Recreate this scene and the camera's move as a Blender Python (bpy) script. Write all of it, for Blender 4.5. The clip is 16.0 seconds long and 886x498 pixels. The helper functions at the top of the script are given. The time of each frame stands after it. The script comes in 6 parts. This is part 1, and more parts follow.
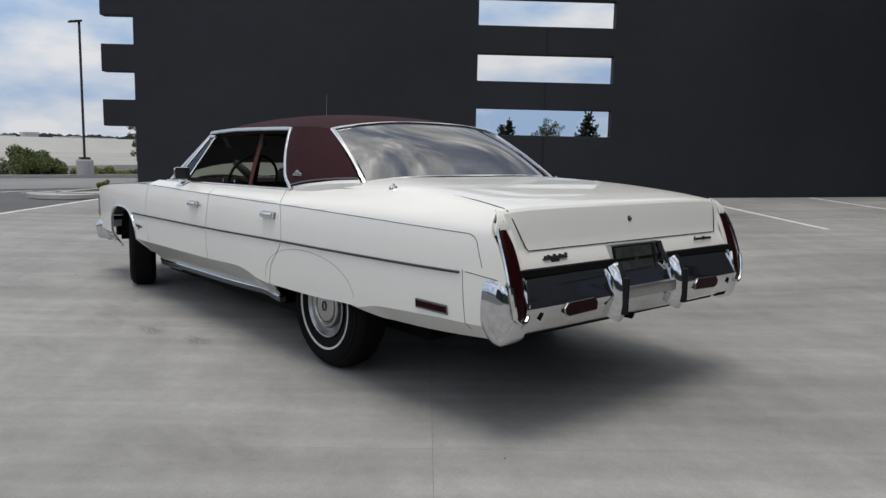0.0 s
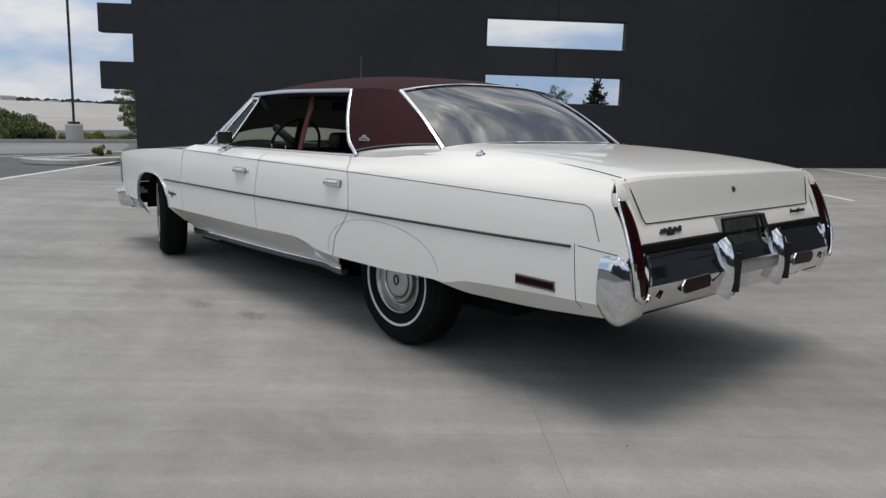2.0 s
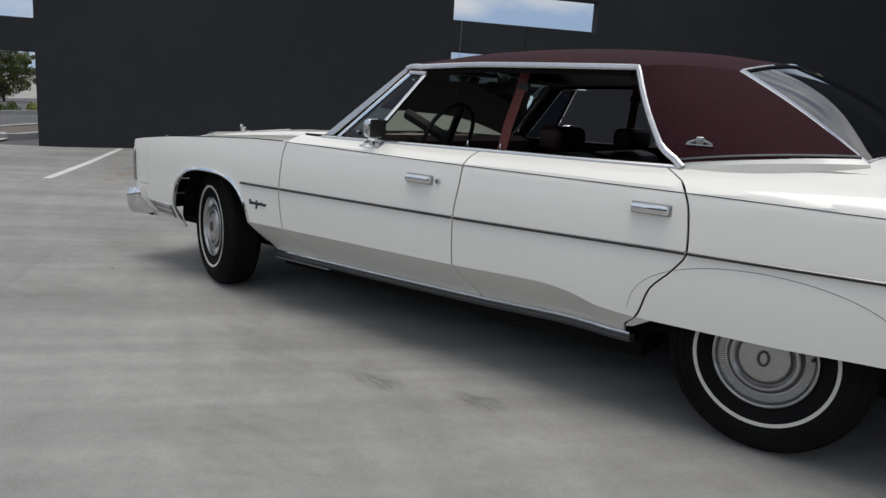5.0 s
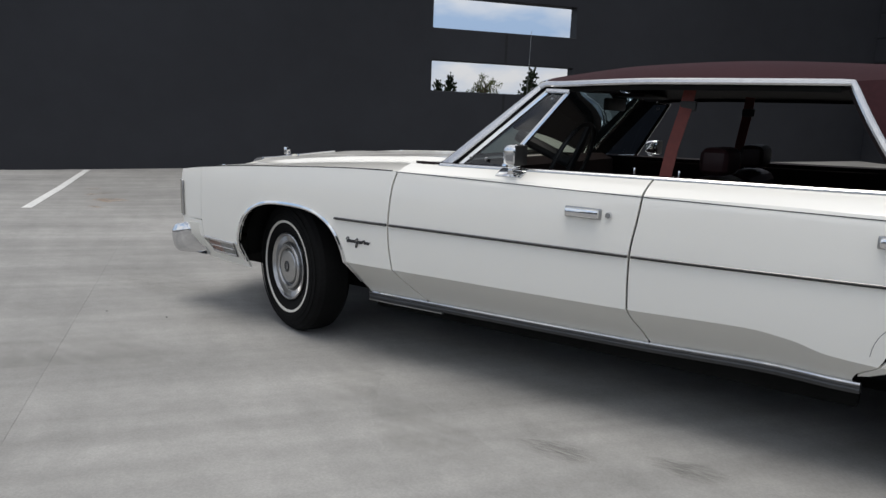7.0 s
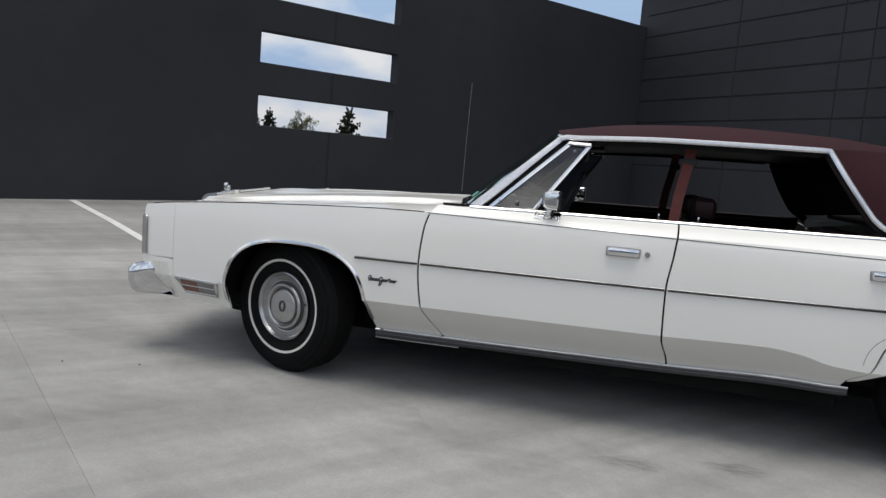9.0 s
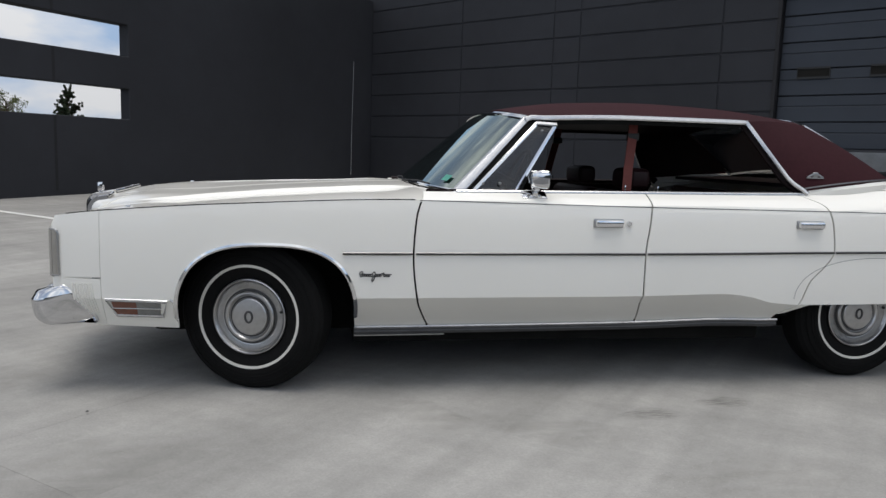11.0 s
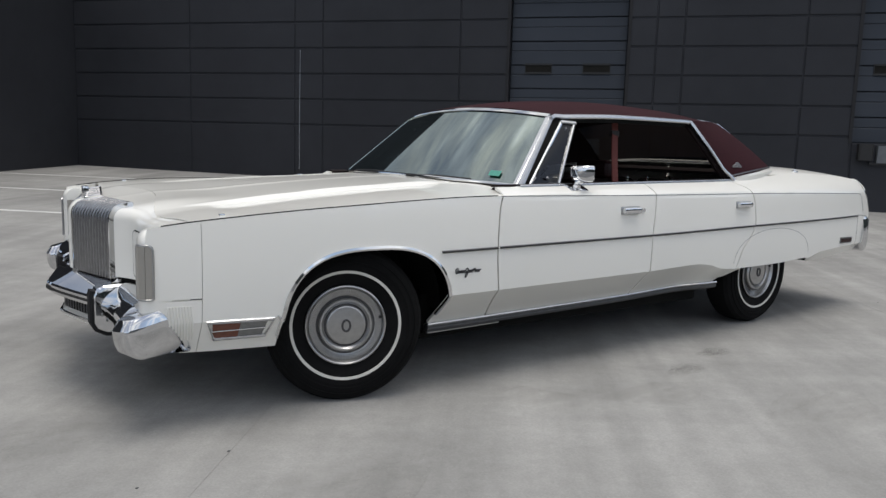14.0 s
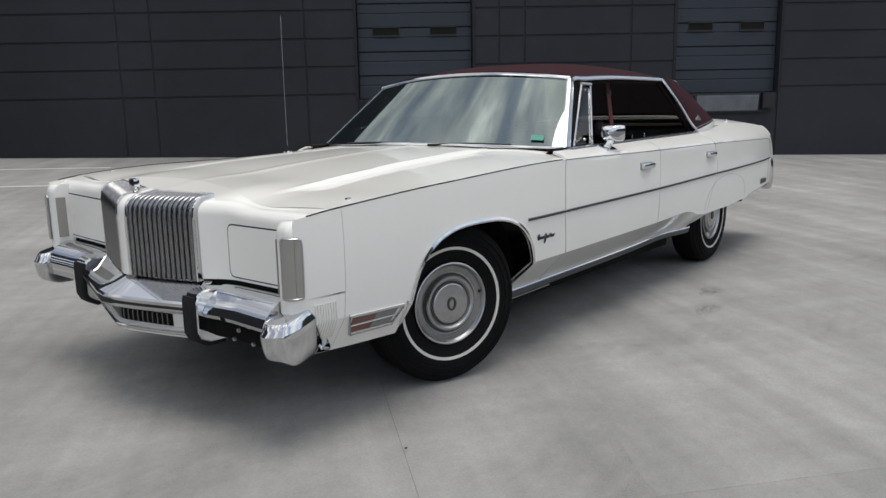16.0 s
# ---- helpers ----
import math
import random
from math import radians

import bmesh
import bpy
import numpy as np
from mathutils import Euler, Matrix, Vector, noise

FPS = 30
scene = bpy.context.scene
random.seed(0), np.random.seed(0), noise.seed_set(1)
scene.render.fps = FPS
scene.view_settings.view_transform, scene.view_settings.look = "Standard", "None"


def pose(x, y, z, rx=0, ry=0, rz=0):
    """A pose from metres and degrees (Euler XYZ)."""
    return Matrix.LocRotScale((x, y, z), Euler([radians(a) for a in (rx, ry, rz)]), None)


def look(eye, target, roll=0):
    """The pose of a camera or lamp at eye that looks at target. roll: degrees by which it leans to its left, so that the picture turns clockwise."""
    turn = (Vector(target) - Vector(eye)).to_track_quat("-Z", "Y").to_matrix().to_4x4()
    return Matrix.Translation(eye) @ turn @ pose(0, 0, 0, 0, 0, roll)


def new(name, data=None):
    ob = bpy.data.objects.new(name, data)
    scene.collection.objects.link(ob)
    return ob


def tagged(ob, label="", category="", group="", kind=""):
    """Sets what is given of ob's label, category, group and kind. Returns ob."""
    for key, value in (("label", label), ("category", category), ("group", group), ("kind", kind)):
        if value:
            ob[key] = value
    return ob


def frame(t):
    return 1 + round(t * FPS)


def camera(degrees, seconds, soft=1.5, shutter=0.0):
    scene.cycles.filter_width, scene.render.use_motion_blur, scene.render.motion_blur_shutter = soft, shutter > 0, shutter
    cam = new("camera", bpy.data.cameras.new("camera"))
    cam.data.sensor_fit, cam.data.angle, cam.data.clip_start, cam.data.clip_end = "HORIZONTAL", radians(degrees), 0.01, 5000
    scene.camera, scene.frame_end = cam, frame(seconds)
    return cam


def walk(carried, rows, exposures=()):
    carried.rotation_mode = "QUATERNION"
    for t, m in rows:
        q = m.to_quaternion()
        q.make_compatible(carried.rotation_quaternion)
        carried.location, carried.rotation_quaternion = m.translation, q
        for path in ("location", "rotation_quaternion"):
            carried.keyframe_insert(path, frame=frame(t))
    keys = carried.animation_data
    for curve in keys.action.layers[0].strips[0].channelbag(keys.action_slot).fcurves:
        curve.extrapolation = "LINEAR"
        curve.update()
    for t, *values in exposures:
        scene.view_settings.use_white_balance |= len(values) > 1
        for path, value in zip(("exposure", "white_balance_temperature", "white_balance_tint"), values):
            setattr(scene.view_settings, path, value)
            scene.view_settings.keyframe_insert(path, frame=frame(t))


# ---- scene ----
cam = camera(62.0, 16.0, soft=1.45)
PATH = [
    (0, (-3.393, 3.014, 1.195), (-1.902, 1.708, 0.930), 1.3),
    (0.5, (-3.389, 3.004, 1.192), (-1.877, 1.730, 0.895), 1.0),
    (1, (-3.302, 3.018, 1.184), (-1.777, 1.761, 0.879), 2.7),
    (1.5, (-3.101, 3.127, 1.181), (-1.623, 1.818, 0.862), 1.2),
    (2, (-2.888, 3.229, 1.163), (-1.437, 1.897, 0.815), 1.8),
    (2.5, (-2.636, 3.341, 1.156), (-1.237, 1.960, 0.789), 1.8),
    (3, (-2.366, 3.483, 1.141), (-1.050, 2.024, 0.767), 3.0),
    (3.5, (-2.085, 3.616, 1.135), (-0.793, 2.135, 0.765), 3.4),
    (4, (-1.688, 3.628, 1.133), (-0.396, 2.144, 0.771), 3.7),
    (4.5, (-1.045, 3.492, 1.144), (0.204, 1.978, 0.760), 4.0),
    (5, (-0.536, 3.493, 1.123), (0.641, 1.923, 0.737), 3.6),
    (5.2, (-0.365, 3.479, 1.120), (0.820, 1.919, 0.720), 3.3),
    (7.3, (0.580, 3.745, 1.151), (1.560, 2.035, 0.814), 2.4),
    (7.5, (0.685, 3.848, 1.151), (1.589, 2.091, 0.840), 3.2),
    (8, (0.931, 4.095, 1.142), (1.640, 2.245, 0.866), 3.6),
    (8.2, (1.033, 4.157, 1.124), (1.692, 2.287, 0.865), 4.1),
    (10.3, (2.323, 4.347, 1.099), (2.289, 2.359, 0.881), 2.5),
    (10.5, (2.460, 4.355, 1.094), (2.312, 2.374, 0.863), 2.2),
    (11, (2.824, 4.274, 1.087), (2.493, 2.318, 0.836), 1.9),
    (11.5, (3.115, 4.191, 1.069), (2.644, 2.269, 0.783), 1.8),
    (12, (3.408, 4.131, 1.078), (2.776, 2.253, 0.810), 2.1),
    (12.5, (3.727, 4.055, 1.088), (2.935, 2.240, 0.805), 1.9),
    (13, (4.011, 3.925, 1.100), (3.079, 2.178, 0.811), 1.3),
    (13.5, (4.312, 3.805, 1.095), (3.254, 2.128, 0.833), 2.2),
    (14, (4.603, 3.655, 1.100), (3.456, 2.039, 0.829), 1.7),
    (14.5, (4.837, 3.427, 1.109), (3.631, 1.858, 0.819), 0.4),
    (15, (5.074, 3.223, 1.117), (3.760, 1.742, 0.836), 1.3),
    (15.5, (5.310, 3.011, 1.125), (3.875, 1.651, 0.824), 0.2),
    (16, (5.476, 2.749, 1.111), (3.951, 1.507, 0.750), -1.1),
]
walk(cam, [(t, look(eye, target, roll)) for t, eye, target, roll in PATH],
     exposures=[(0, -0.24), (3, -0.23), (4, -0.30), (4.6, -0.36), (5.2, -0.35), (7.3, -0.12), (8, -0.08), (10.3, -0.08), (16, -0.08)])

# ---- sky and sun: bright broken cloud, soft shadows ----
scene.view_settings.exposure = 0.0
SUN_UP, SUN_TURN = 83.0, -8.0
world = bpy.data.worlds.new("sky")
scene.world = world
world.use_nodes = True
wn, wl = world.node_tree.nodes, world.node_tree.links
wn.clear()
w_out = wn.new("ShaderNodeOutputWorld")
w_bg = wn.new("ShaderNodeBackground")
w_bg.inputs["Strength"].default_value = 0.0645
w_sky = wn.new("ShaderNodeTexSky")
w_sky.sky_type, w_sky.sun_disc = "NISHITA", False
w_sky.sun_elevation, w_sky.sun_rotation = radians(SUN_UP), radians(SUN_TURN)
w_sky.dust_density, w_sky.ozone_density = 0.5, 1.0
w_tc = wn.new("ShaderNodeTexCoord")
w_map = wn.new("ShaderNodeMapping")
w_map.inputs["Scale"].default_value = (1.0, 1.0, 2.6)
w_map.inputs["Location"].default_value = (3.1, 1.7, 0.4)
w_n = wn.new("ShaderNodeTexNoise")
w_n.inputs["Scale"].default_value, w_n.inputs["Detail"].default_value = 2.3, 9.0
w_n.inputs["Roughness"].default_value, w_n.inputs["Distortion"].default_value = 0.56, 0.6
w_ramp = wn.new("ShaderNodeValToRGB")
w_ramp.color_ramp.elements[0].position, w_ramp.color_ramp.elements[0].color = 0.46, (0.34, 0.36, 0.36, 1)
w_ramp.color_ramp.elements[1].position, w_ramp.color_ramp.elements[1].color = 0.60, (1, 1, 1, 1)
w_n2 = wn.new("ShaderNodeTexNoise")
w_n2.inputs["Scale"].default_value, w_n2.inputs["Detail"].default_value = 5.0, 8.0
w_tone = wn.new("ShaderNodeValToRGB")
w_tone.color_ramp.elements[0].position, w_tone.color_ramp.elements[0].color = 0.34, (6.6, 6.7, 7.0, 1)
w_tone.color_ramp.elements[1].position, w_tone.color_ramp.elements[1].color = 0.74, (22.0, 21.9, 21.6, 1)
w_crest = w_tone.color_ramp.elements.new(0.55)
w_crest.color = (10.8, 10.75, 10.6, 1)
w_mix = wn.new("ShaderNodeMix")
w_mix.data_type = "RGBA"
wl.new(w_tc.outputs["Generated"], w_map.inputs["Vector"])
wl.new(w_map.outputs["Vector"], w_n.inputs["Vector"])
wl.new(w_map.outputs["Vector"], w_n2.inputs["Vector"])
wl.new(w_n.outputs["Fac"], w_ramp.inputs["Fac"])
wl.new(w_n2.outputs["Fac"], w_tone.inputs["Fac"])
w_thin = wn.new("ShaderNodeMath")
w_thin.operation = "SUBTRACT"
w_thin.inputs[0].default_value = 1.0
w_cover = wn.new("ShaderNodeMath")
w_cover.operation = "MAXIMUM"
wl.new(w_ramp.outputs["Color"], w_cover.inputs[0])
wl.new(w_thin.outputs["Value"], w_cover.inputs[1])
wl.new(w_cover.outputs["Value"], w_mix.inputs["Factor"])
w_blue = wn.new("ShaderNodeVectorMath")
w_blue.operation = "MULTIPLY"
w_blue.inputs[1].default_value = (0.985, 1.0, 1.06)
wl.new(w_sky.outputs["Color"], w_blue.inputs[0])
wl.new(w_blue.outputs["Vector"], w_mix.inputs["A"])
# low cloud is far off, thin and even, and hides the blue behind it
w_low = wn.new("ShaderNodeValToRGB")
w_low.color_ramp.elements[0].position, w_low.color_ramp.elements[0].color = 0.42, (6.1, 8.4, 12.0, 1)
w_low.color_ramp.elements[1].position, w_low.color_ramp.elements[1].color = 0.62, (13.0, 13.2, 13.6, 1)
w_lift = wn.new("ShaderNodeMapRange")
w_lift.inputs["From Min"].default_value, w_lift.inputs["From Max"].default_value = 0.26, 0.50
w_height = wn.new("ShaderNodeMix")
w_height.data_type = "RGBA"
wl.new(w_n2.outputs["Fac"], w_low.inputs["Fac"])
wl.new(w_lift.outputs["Result"], w_height.inputs["Factor"])
wl.new(w_lift.outputs["Result"], w_thin.inputs[1])
wl.new(w_low.outputs["Color"], w_height.inputs["A"])
wl.new(w_tone.outputs["Color"], w_height.inputs["B"])
wl.new(w_height.outputs["Result"], w_mix.inputs["B"])
w_sep = wn.new("ShaderNodeSeparateXYZ")
w_up = wn.new("ShaderNodeMapRange")
w_up.inputs["From Min"].default_value, w_up.inputs["From Max"].default_value = 0.04, 0.96
w_up.inputs["To Min"].default_value, w_up.inputs["To Max"].default_value = 0.84, 1.62
w_scale = wn.new("ShaderNodeVectorMath")
w_scale.operation = "SCALE"
wl.new(w_tc.outputs["Generated"], w_sep.inputs["Vector"])
wl.new(w_sep.outputs["Z"], w_up.inputs["Value"])
wl.new(w_sep.outputs["Z"], w_lift.inputs["Value"])
wl.new(w_mix.outputs["Result"], w_scale.inputs[0])
wl.new(w_up.outputs["Result"], w_scale.inputs["Scale"])
# the cloud is thinner, and so brighter, on the sun's side
w_dot = wn.new("ShaderNodeVectorMath")
w_dot.operation = "DOT_PRODUCT"
w_dot.inputs[1].default_value = (0.08, 0.86, 0.50)
w_side = wn.new("ShaderNodeMapRange")
w_side.inputs["From Min"].default_value, w_side.inputs["From Max"].default_value = -1.0, 1.0
w_side.inputs["To Min"].default_value, w_side.inputs["To Max"].default_value = 0.95, 1.40
w_glow = wn.new("ShaderNodeVectorMath")
w_glow.operation = "SCALE"
wl.new(w_tc.outputs["Generated"], w_dot.inputs[0])
wl.new(w_dot.outputs["Value"], w_side.inputs["Value"])
wl.new(w_scale.outputs["Vector"], w_glow.inputs[0])
wl.new(w_side.outputs["Result"], w_glow.inputs["Scale"])
wl.new(w_glow.outputs["Vector"], w_bg.inputs["Color"])
wl.new(w_bg.outputs["Background"], w_out.inputs["Surface"])
sun = new("sun", bpy.data.lights.new("sun", "SUN"))
sun.data.energy, sun.data.angle, sun.data.color = 1.9, radians(32), (1.0, 0.955, 0.89)
sun.matrix_world = pose(0, 0, 20, 90 - SUN_UP, 0, 180 - SUN_TURN)

# ---- materials ----
def material(name, colour, rough=0.5, metal=0.0, **more):
    """A principled surface; more: vary (two-scale tone), grain (bump), spot (darker blotches), coat, specular."""
    m = bpy.data.materials.new(name)
    m.use_nodes = True
    nt = m.node_tree
    b = nt.nodes["Principled BSDF"]
    b.inputs["Base Color"].default_value = (*colour, 1)
    b.inputs["Roughness"].default_value, b.inputs["Metallic"].default_value = rough, metal
    if "coat" in more:
        b.inputs["Coat Weight"].default_value, b.inputs["Coat Roughness"].default_value = more["coat"], 0.04
    if "specular" in more:
        b.inputs["Specular IOR Level"].default_value = more["specular"]
    tc = nt.nodes.new("ShaderNodeTexCoord")
    where = tc.outputs["Object"]

    def noise_at(scale, detail=6, stretch=None):
        n = nt.nodes.new("ShaderNodeTexNoise")
        n.inputs["Scale"].default_value, n.inputs["Detail"].default_value = scale, detail
        if stretch:
            mp = nt.nodes.new("ShaderNodeMapping")
            mp.vector_type = "TEXTURE"
            mp.inputs["Scale"].default_value = stretch[:3]
            mp.inputs["Rotation"].default_value = (0, 0, radians(stretch[3]))
            nt.links.new(where, mp.inputs["Vector"])
            nt.links.new(mp.outputs["Vector"], n.inputs["Vector"])
        else:
            nt.links.new(where, n.inputs["Vector"])
        return n.outputs["Fac"]

    def tone(fac, lo, hi, last):
        r = nt.nodes.new("ShaderNodeMapRange")
        r.inputs["From Min"].default_value, r.inputs["From Max"].default_value = 0.28, 0.72
        r.inputs["To Min"].default_value, r.inputs["To Max"].default_value = lo, hi
        nt.links.new(fac, r.inputs["Value"])
        if last is None:
            return r.outputs["Result"]
        k = nt.nodes.new("ShaderNodeMath")
        k.operation = "MULTIPLY"
        nt.links.new(last, k.inputs[0])
        nt.links.new(r.outputs["Result"], k.inputs[1])
        return k.outputs["Value"]

    factor = None
    for scale, lo, hi, *stretch in more.get("vary", ()):
        factor = tone(noise_at(scale, 7, stretch[0] if stretch else None), lo, hi, factor)
    if more.get("each"):
        oi = nt.nodes.new("ShaderNodeObjectInfo")
        factor = tone(oi.outputs["Random"], 1 - more["each"], 1 + more["each"], factor)
    if factor is not None:
        mul = nt.nodes.new("ShaderNodeVectorMath")
        mul.operation = "SCALE"
        mul.inputs[0].default_value = colour
        nt.links.new(factor, mul.inputs["Scale"])
        nt.links.new(mul.outputs["Vector"], b.inputs["Base Color"])
    if "rough_vary" in more:
        scale, lo, hi = more["rough_vary"]
        nt.links.new(tone(noise_at(scale), lo, hi, None), b.inputs["Roughness"])
    if "grain" in more:
        scale, strength, depth = more["grain"]
        bump = nt.nodes.new("ShaderNodeBump")
        bump.inputs["Strength"].default_value, bump.inputs["Distance"].default_value = strength, depth
        nt.links.new(noise_at(scale, 5), bump.inputs["Height"])
        nt.links.new(bump.outputs["Normal"], b.inputs["Normal"])
    return m


def glass(name, tint, least=0.08, most=0.6, gloss_rough=0.02, sheen=(1, 1, 1)):
    """A tinted pane: what is behind shows through the tint, and the surface mirrors by Fresnel."""
    m = bpy.data.materials.new(name)
    m.use_nodes = True
    nt = m.node_tree
    nt.nodes.clear()
    out = nt.nodes.new("ShaderNodeOutputMaterial")
    clear = nt.nodes.new("ShaderNodeBsdfTransparent")
    clear.inputs["Color"].default_value = (*tint, 1)
    gloss = nt.nodes.new("ShaderNodeBsdfGlossy")
    gloss.inputs["Roughness"].default_value = gloss_rough
    gloss.inputs["Color"].default_value = (*sheen, 1)
    lw = nt.nodes.new("ShaderNodeLayerWeight")
    lw.inputs["Blend"].default_value = 0.5
    power = nt.nodes.new("ShaderNodeMath")
    power.operation = "POWER"
    power.inputs[1].default_value = 3.6
    fres = nt.nodes.new("ShaderNodeMapRange")
    fres.inputs["To Min"].default_value, fres.inputs["To Max"].default_value = least, most
    nt.links.new(lw.outputs["Facing"], power.inputs[0])
    nt.links.new(power.outputs["Value"], fres.inputs["Value"])
    mix = nt.nodes.new("ShaderNodeMixShader")
    nt.links.new(fres.outputs["Result"], mix.inputs["Fac"])
    nt.links.new(clear.outputs["BSDF"], mix.inputs[1])
    nt.links.new(gloss.outputs["BSDF"], mix.inputs[2])
    nt.links.new(mix.outputs["Shader"], out.inputs["Surface"])
    return m


WHITE = material("ivory_paint", (0.815, 0.800, 0.746), 0.30, coat=0.72, specular=0.3, vary=((1.3, 0.985, 1.015),))
VINYL = material("burgundy_vinyl", (0.031, 0.0082, 0.0112), 0.72, specular=0.12, vary=((2.0, 0.85, 1.15), (60, 0.85, 1.1)), grain=(420, 0.35, 0.001))
RUBBER = material("guard_rubber", (0.014, 0.014, 0.015), 0.75, specular=0.2, vary=((60, 0.85, 1.2),))
BUMPER_CHROME = material("bumper_chrome", (0.66, 0.665, 0.675), 0.05, 1.0, vary=((3, 0.97, 1.03),))
CHROME = material("chrome", (0.74, 0.745, 0.75), 0.06, 1.0, vary=((3, 0.97, 1.02),))
STEEL = material("brushed_steel", (0.42, 0.42, 0.42), 0.3, 1.0, vary=((40, 0.9, 1.05),))
BLACK = material("black_rubber", (0.011, 0.011, 0.011), 0.6, vary=((12, 0.8, 1.2),))
GAP = material("shadow_gap", (0.008, 0.008, 0.0075), 0.9, specular=0.1, vary=((9, 0.8, 1.2),))
TYRE = material("tyre_rubber", (0.0065, 0.0065, 0.0065), 0.85, specular=0.10, vary=((5, 0.75, 1.35), (70, 0.85, 1.15)), grain=(160, 0.25, 0.001))
WHITEWALL = material("white_band", (0.62, 0.60, 0.55), 0.6, vary=((14, 0.9, 1.05),))
RED_LENS = material("red_lens", (0.020, 0.003, 0.0035), 0.3, specular=0.08, vary=((30, 0.8, 1.15),))
AMBER = material("amber_lens", (0.13, 0.036, 0.018), 0.2, coat=0.6, vary=((60, 0.85, 1.1),))
CLEAR_LENS = material("clear_lens", (0.29, 0.275, 0.245), 0.22, coat=0.8, vary=((8, 0.93, 1.06),))
GREY_LENS = material("smoked_lens", (0.16, 0.16, 0.155), 0.2, coat=0.6, vary=((60, 0.85, 1.1),))
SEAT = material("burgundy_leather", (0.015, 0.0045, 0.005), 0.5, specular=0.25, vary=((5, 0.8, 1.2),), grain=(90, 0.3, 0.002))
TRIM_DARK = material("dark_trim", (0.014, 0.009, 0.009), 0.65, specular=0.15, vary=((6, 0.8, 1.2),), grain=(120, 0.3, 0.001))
BELT = material("red_webbing", (0.115, 0.022, 0.016), 0.7, vary=((40, 0.85, 1.1),))
GREEN = material("green_sticker", (0.05, 0.26, 0.20), 0.5, vary=((80, 0.9, 1.1),))
GLASS = glass("tinted_glass", (0.085, 0.105, 0.10), 0.30, 0.95, sheen=(0.82, 0.94, 0.90))
VENT_GLASS = glass("vent_glass", (0.22, 0.27, 0.33), 0.06, 0.22)
REAR_GLASS = glass("rear_glass", (0.06, 0.066, 0.07), 0.23, 0.80)
CONCRETE = material("concrete", (0.284, 0.279, 0.266), 0.78, vary=((0.45, 0.80, 1.16), (1.0, 0.80, 1.14, (3.2, 0.42, 1.0, 50.3)), (1.4, 0.90, 1.07, (1.4, 0.30, 1.0, -35)), (1.0, 0.91, 1.07, (4.5, 0.13, 1.0, 50.3)), (2.6, 0.95, 1.05, (2.2, 0.6, 1.0, 25)), (5.5, 0.95, 1.04), (17, 0.95, 1.05), (120, 0.90, 1.09)), each=0.03, grain=(70, 0.25, 0.003))
PAINT_LINE = material("line_paint", (0.70, 0.70, 0.68), 0.7, vary=((4, 0.85, 1.05), (60, 0.85, 1.1)))
WALL_DARK = material("charcoal_paint", (0.0298, 0.0311, 0.0360), 0.65, specular=0.2, vary=((0.35, 0.85, 1.2), (3, 0.94, 1.06), (90, 0.93, 1.07)), grain=(140, 0.25, 0.003))
JOINT = material("joint_dark", (0.010, 0.010, 0.012), 0.8, vary=((5, 0.8, 1.2),))
DOOR_GREY = material("door_paint", (0.032, 0.038, 0.049), 0.5, specular=0.3, vary=((0.8, 0.9, 1.1), (50, 0.95, 1.05)))
DOCK_GREY = material("dock_steel", (0.15, 0.16, 0.17), 0.55, 0.2, vary=((4, 0.8, 1.15), (40, 0.9, 1.1)))
AMBER_PANE = material("dusty_pane", (0.012, 0.011, 0.009), 0.5, specular=0.1, vary=((6, 0.7, 1.3),))
ASPHALT = material("asphalt", (0.085, 0.085, 0.087), 0.85, vary=((0.5, 0.85, 1.2), (80, 0.8, 1.2)), grain=(110, 0.4, 0.004))
KERB = material("kerb_concrete", (0.36, 0.355, 0.34), 0.8, vary=((1.5, 0.88, 1.1), (60, 0.93, 1.07)), grain=(90, 0.3, 0.003))
FIELD = material("pale_ground", (0.37, 0.365, 0.34), 0.9, vary=((0.02, 0.9, 1.08), (0.4, 0.95, 1.05)))
BARE = material("bare_soil", (0.33, 0.318, 0.29), 0.9, vary=((0.08, 0.85, 1.12), (0.9, 0.92, 1.06)))
MULCH = material("gravel_mulch", (0.12, 0.10, 0.085), 0.9, vary=((20, 0.5, 1.5), (2, 0.85, 1.15)), grain=(50, 0.8, 0.01))
PALE_WALL = material("pale_precast", (0.64, 0.63, 0.58), 0.8, vary=((0.06, 0.93, 1.05), (2, 0.96, 1.03)))
ROOF_WHITE = material("white_roofing", (0.70, 0.70, 0.68), 0.7, vary=((0.1, 0.92, 1.05),))
POLE = material("black_pole", (0.02, 0.02, 0.022), 0.4, vary=((6, 0.8, 1.2),))
LEAF = material("leaf_green", (0.100, 0.122, 0.036), 0.6, vary=((3, 0.6, 1.5), (25, 0.75, 1.3)))
LEAF_YELLOW = material("leaf_yellow", (0.19, 0.195, 0.045), 0.6, vary=((4, 0.65, 1.4), (25, 0.75, 1.3)))
LEAF_DARK = material("leaf_dark", (0.032, 0.052, 0.022), 0.65, vary=((2, 0.6, 1.5), (20, 0.75, 1.3)))
FAR_WOOD = material("far_woods", (0.045, 0.055, 0.050), 0.8, vary=((0.05, 0.7, 1.4), (0.5, 0.7, 1.3)))
BARK = material("bark", (0.09, 0.065, 0.05), 0.9, vary=((12, 0.7, 1.3),), grain=(40, 0.6, 0.006))
DRIVE = material("worn_drive", (0.19, 0.19, 0.188), 0.85, vary=((0.4, 0.85, 1.15), (60, 0.85, 1.15)), grain=(110, 0.4, 0.004))
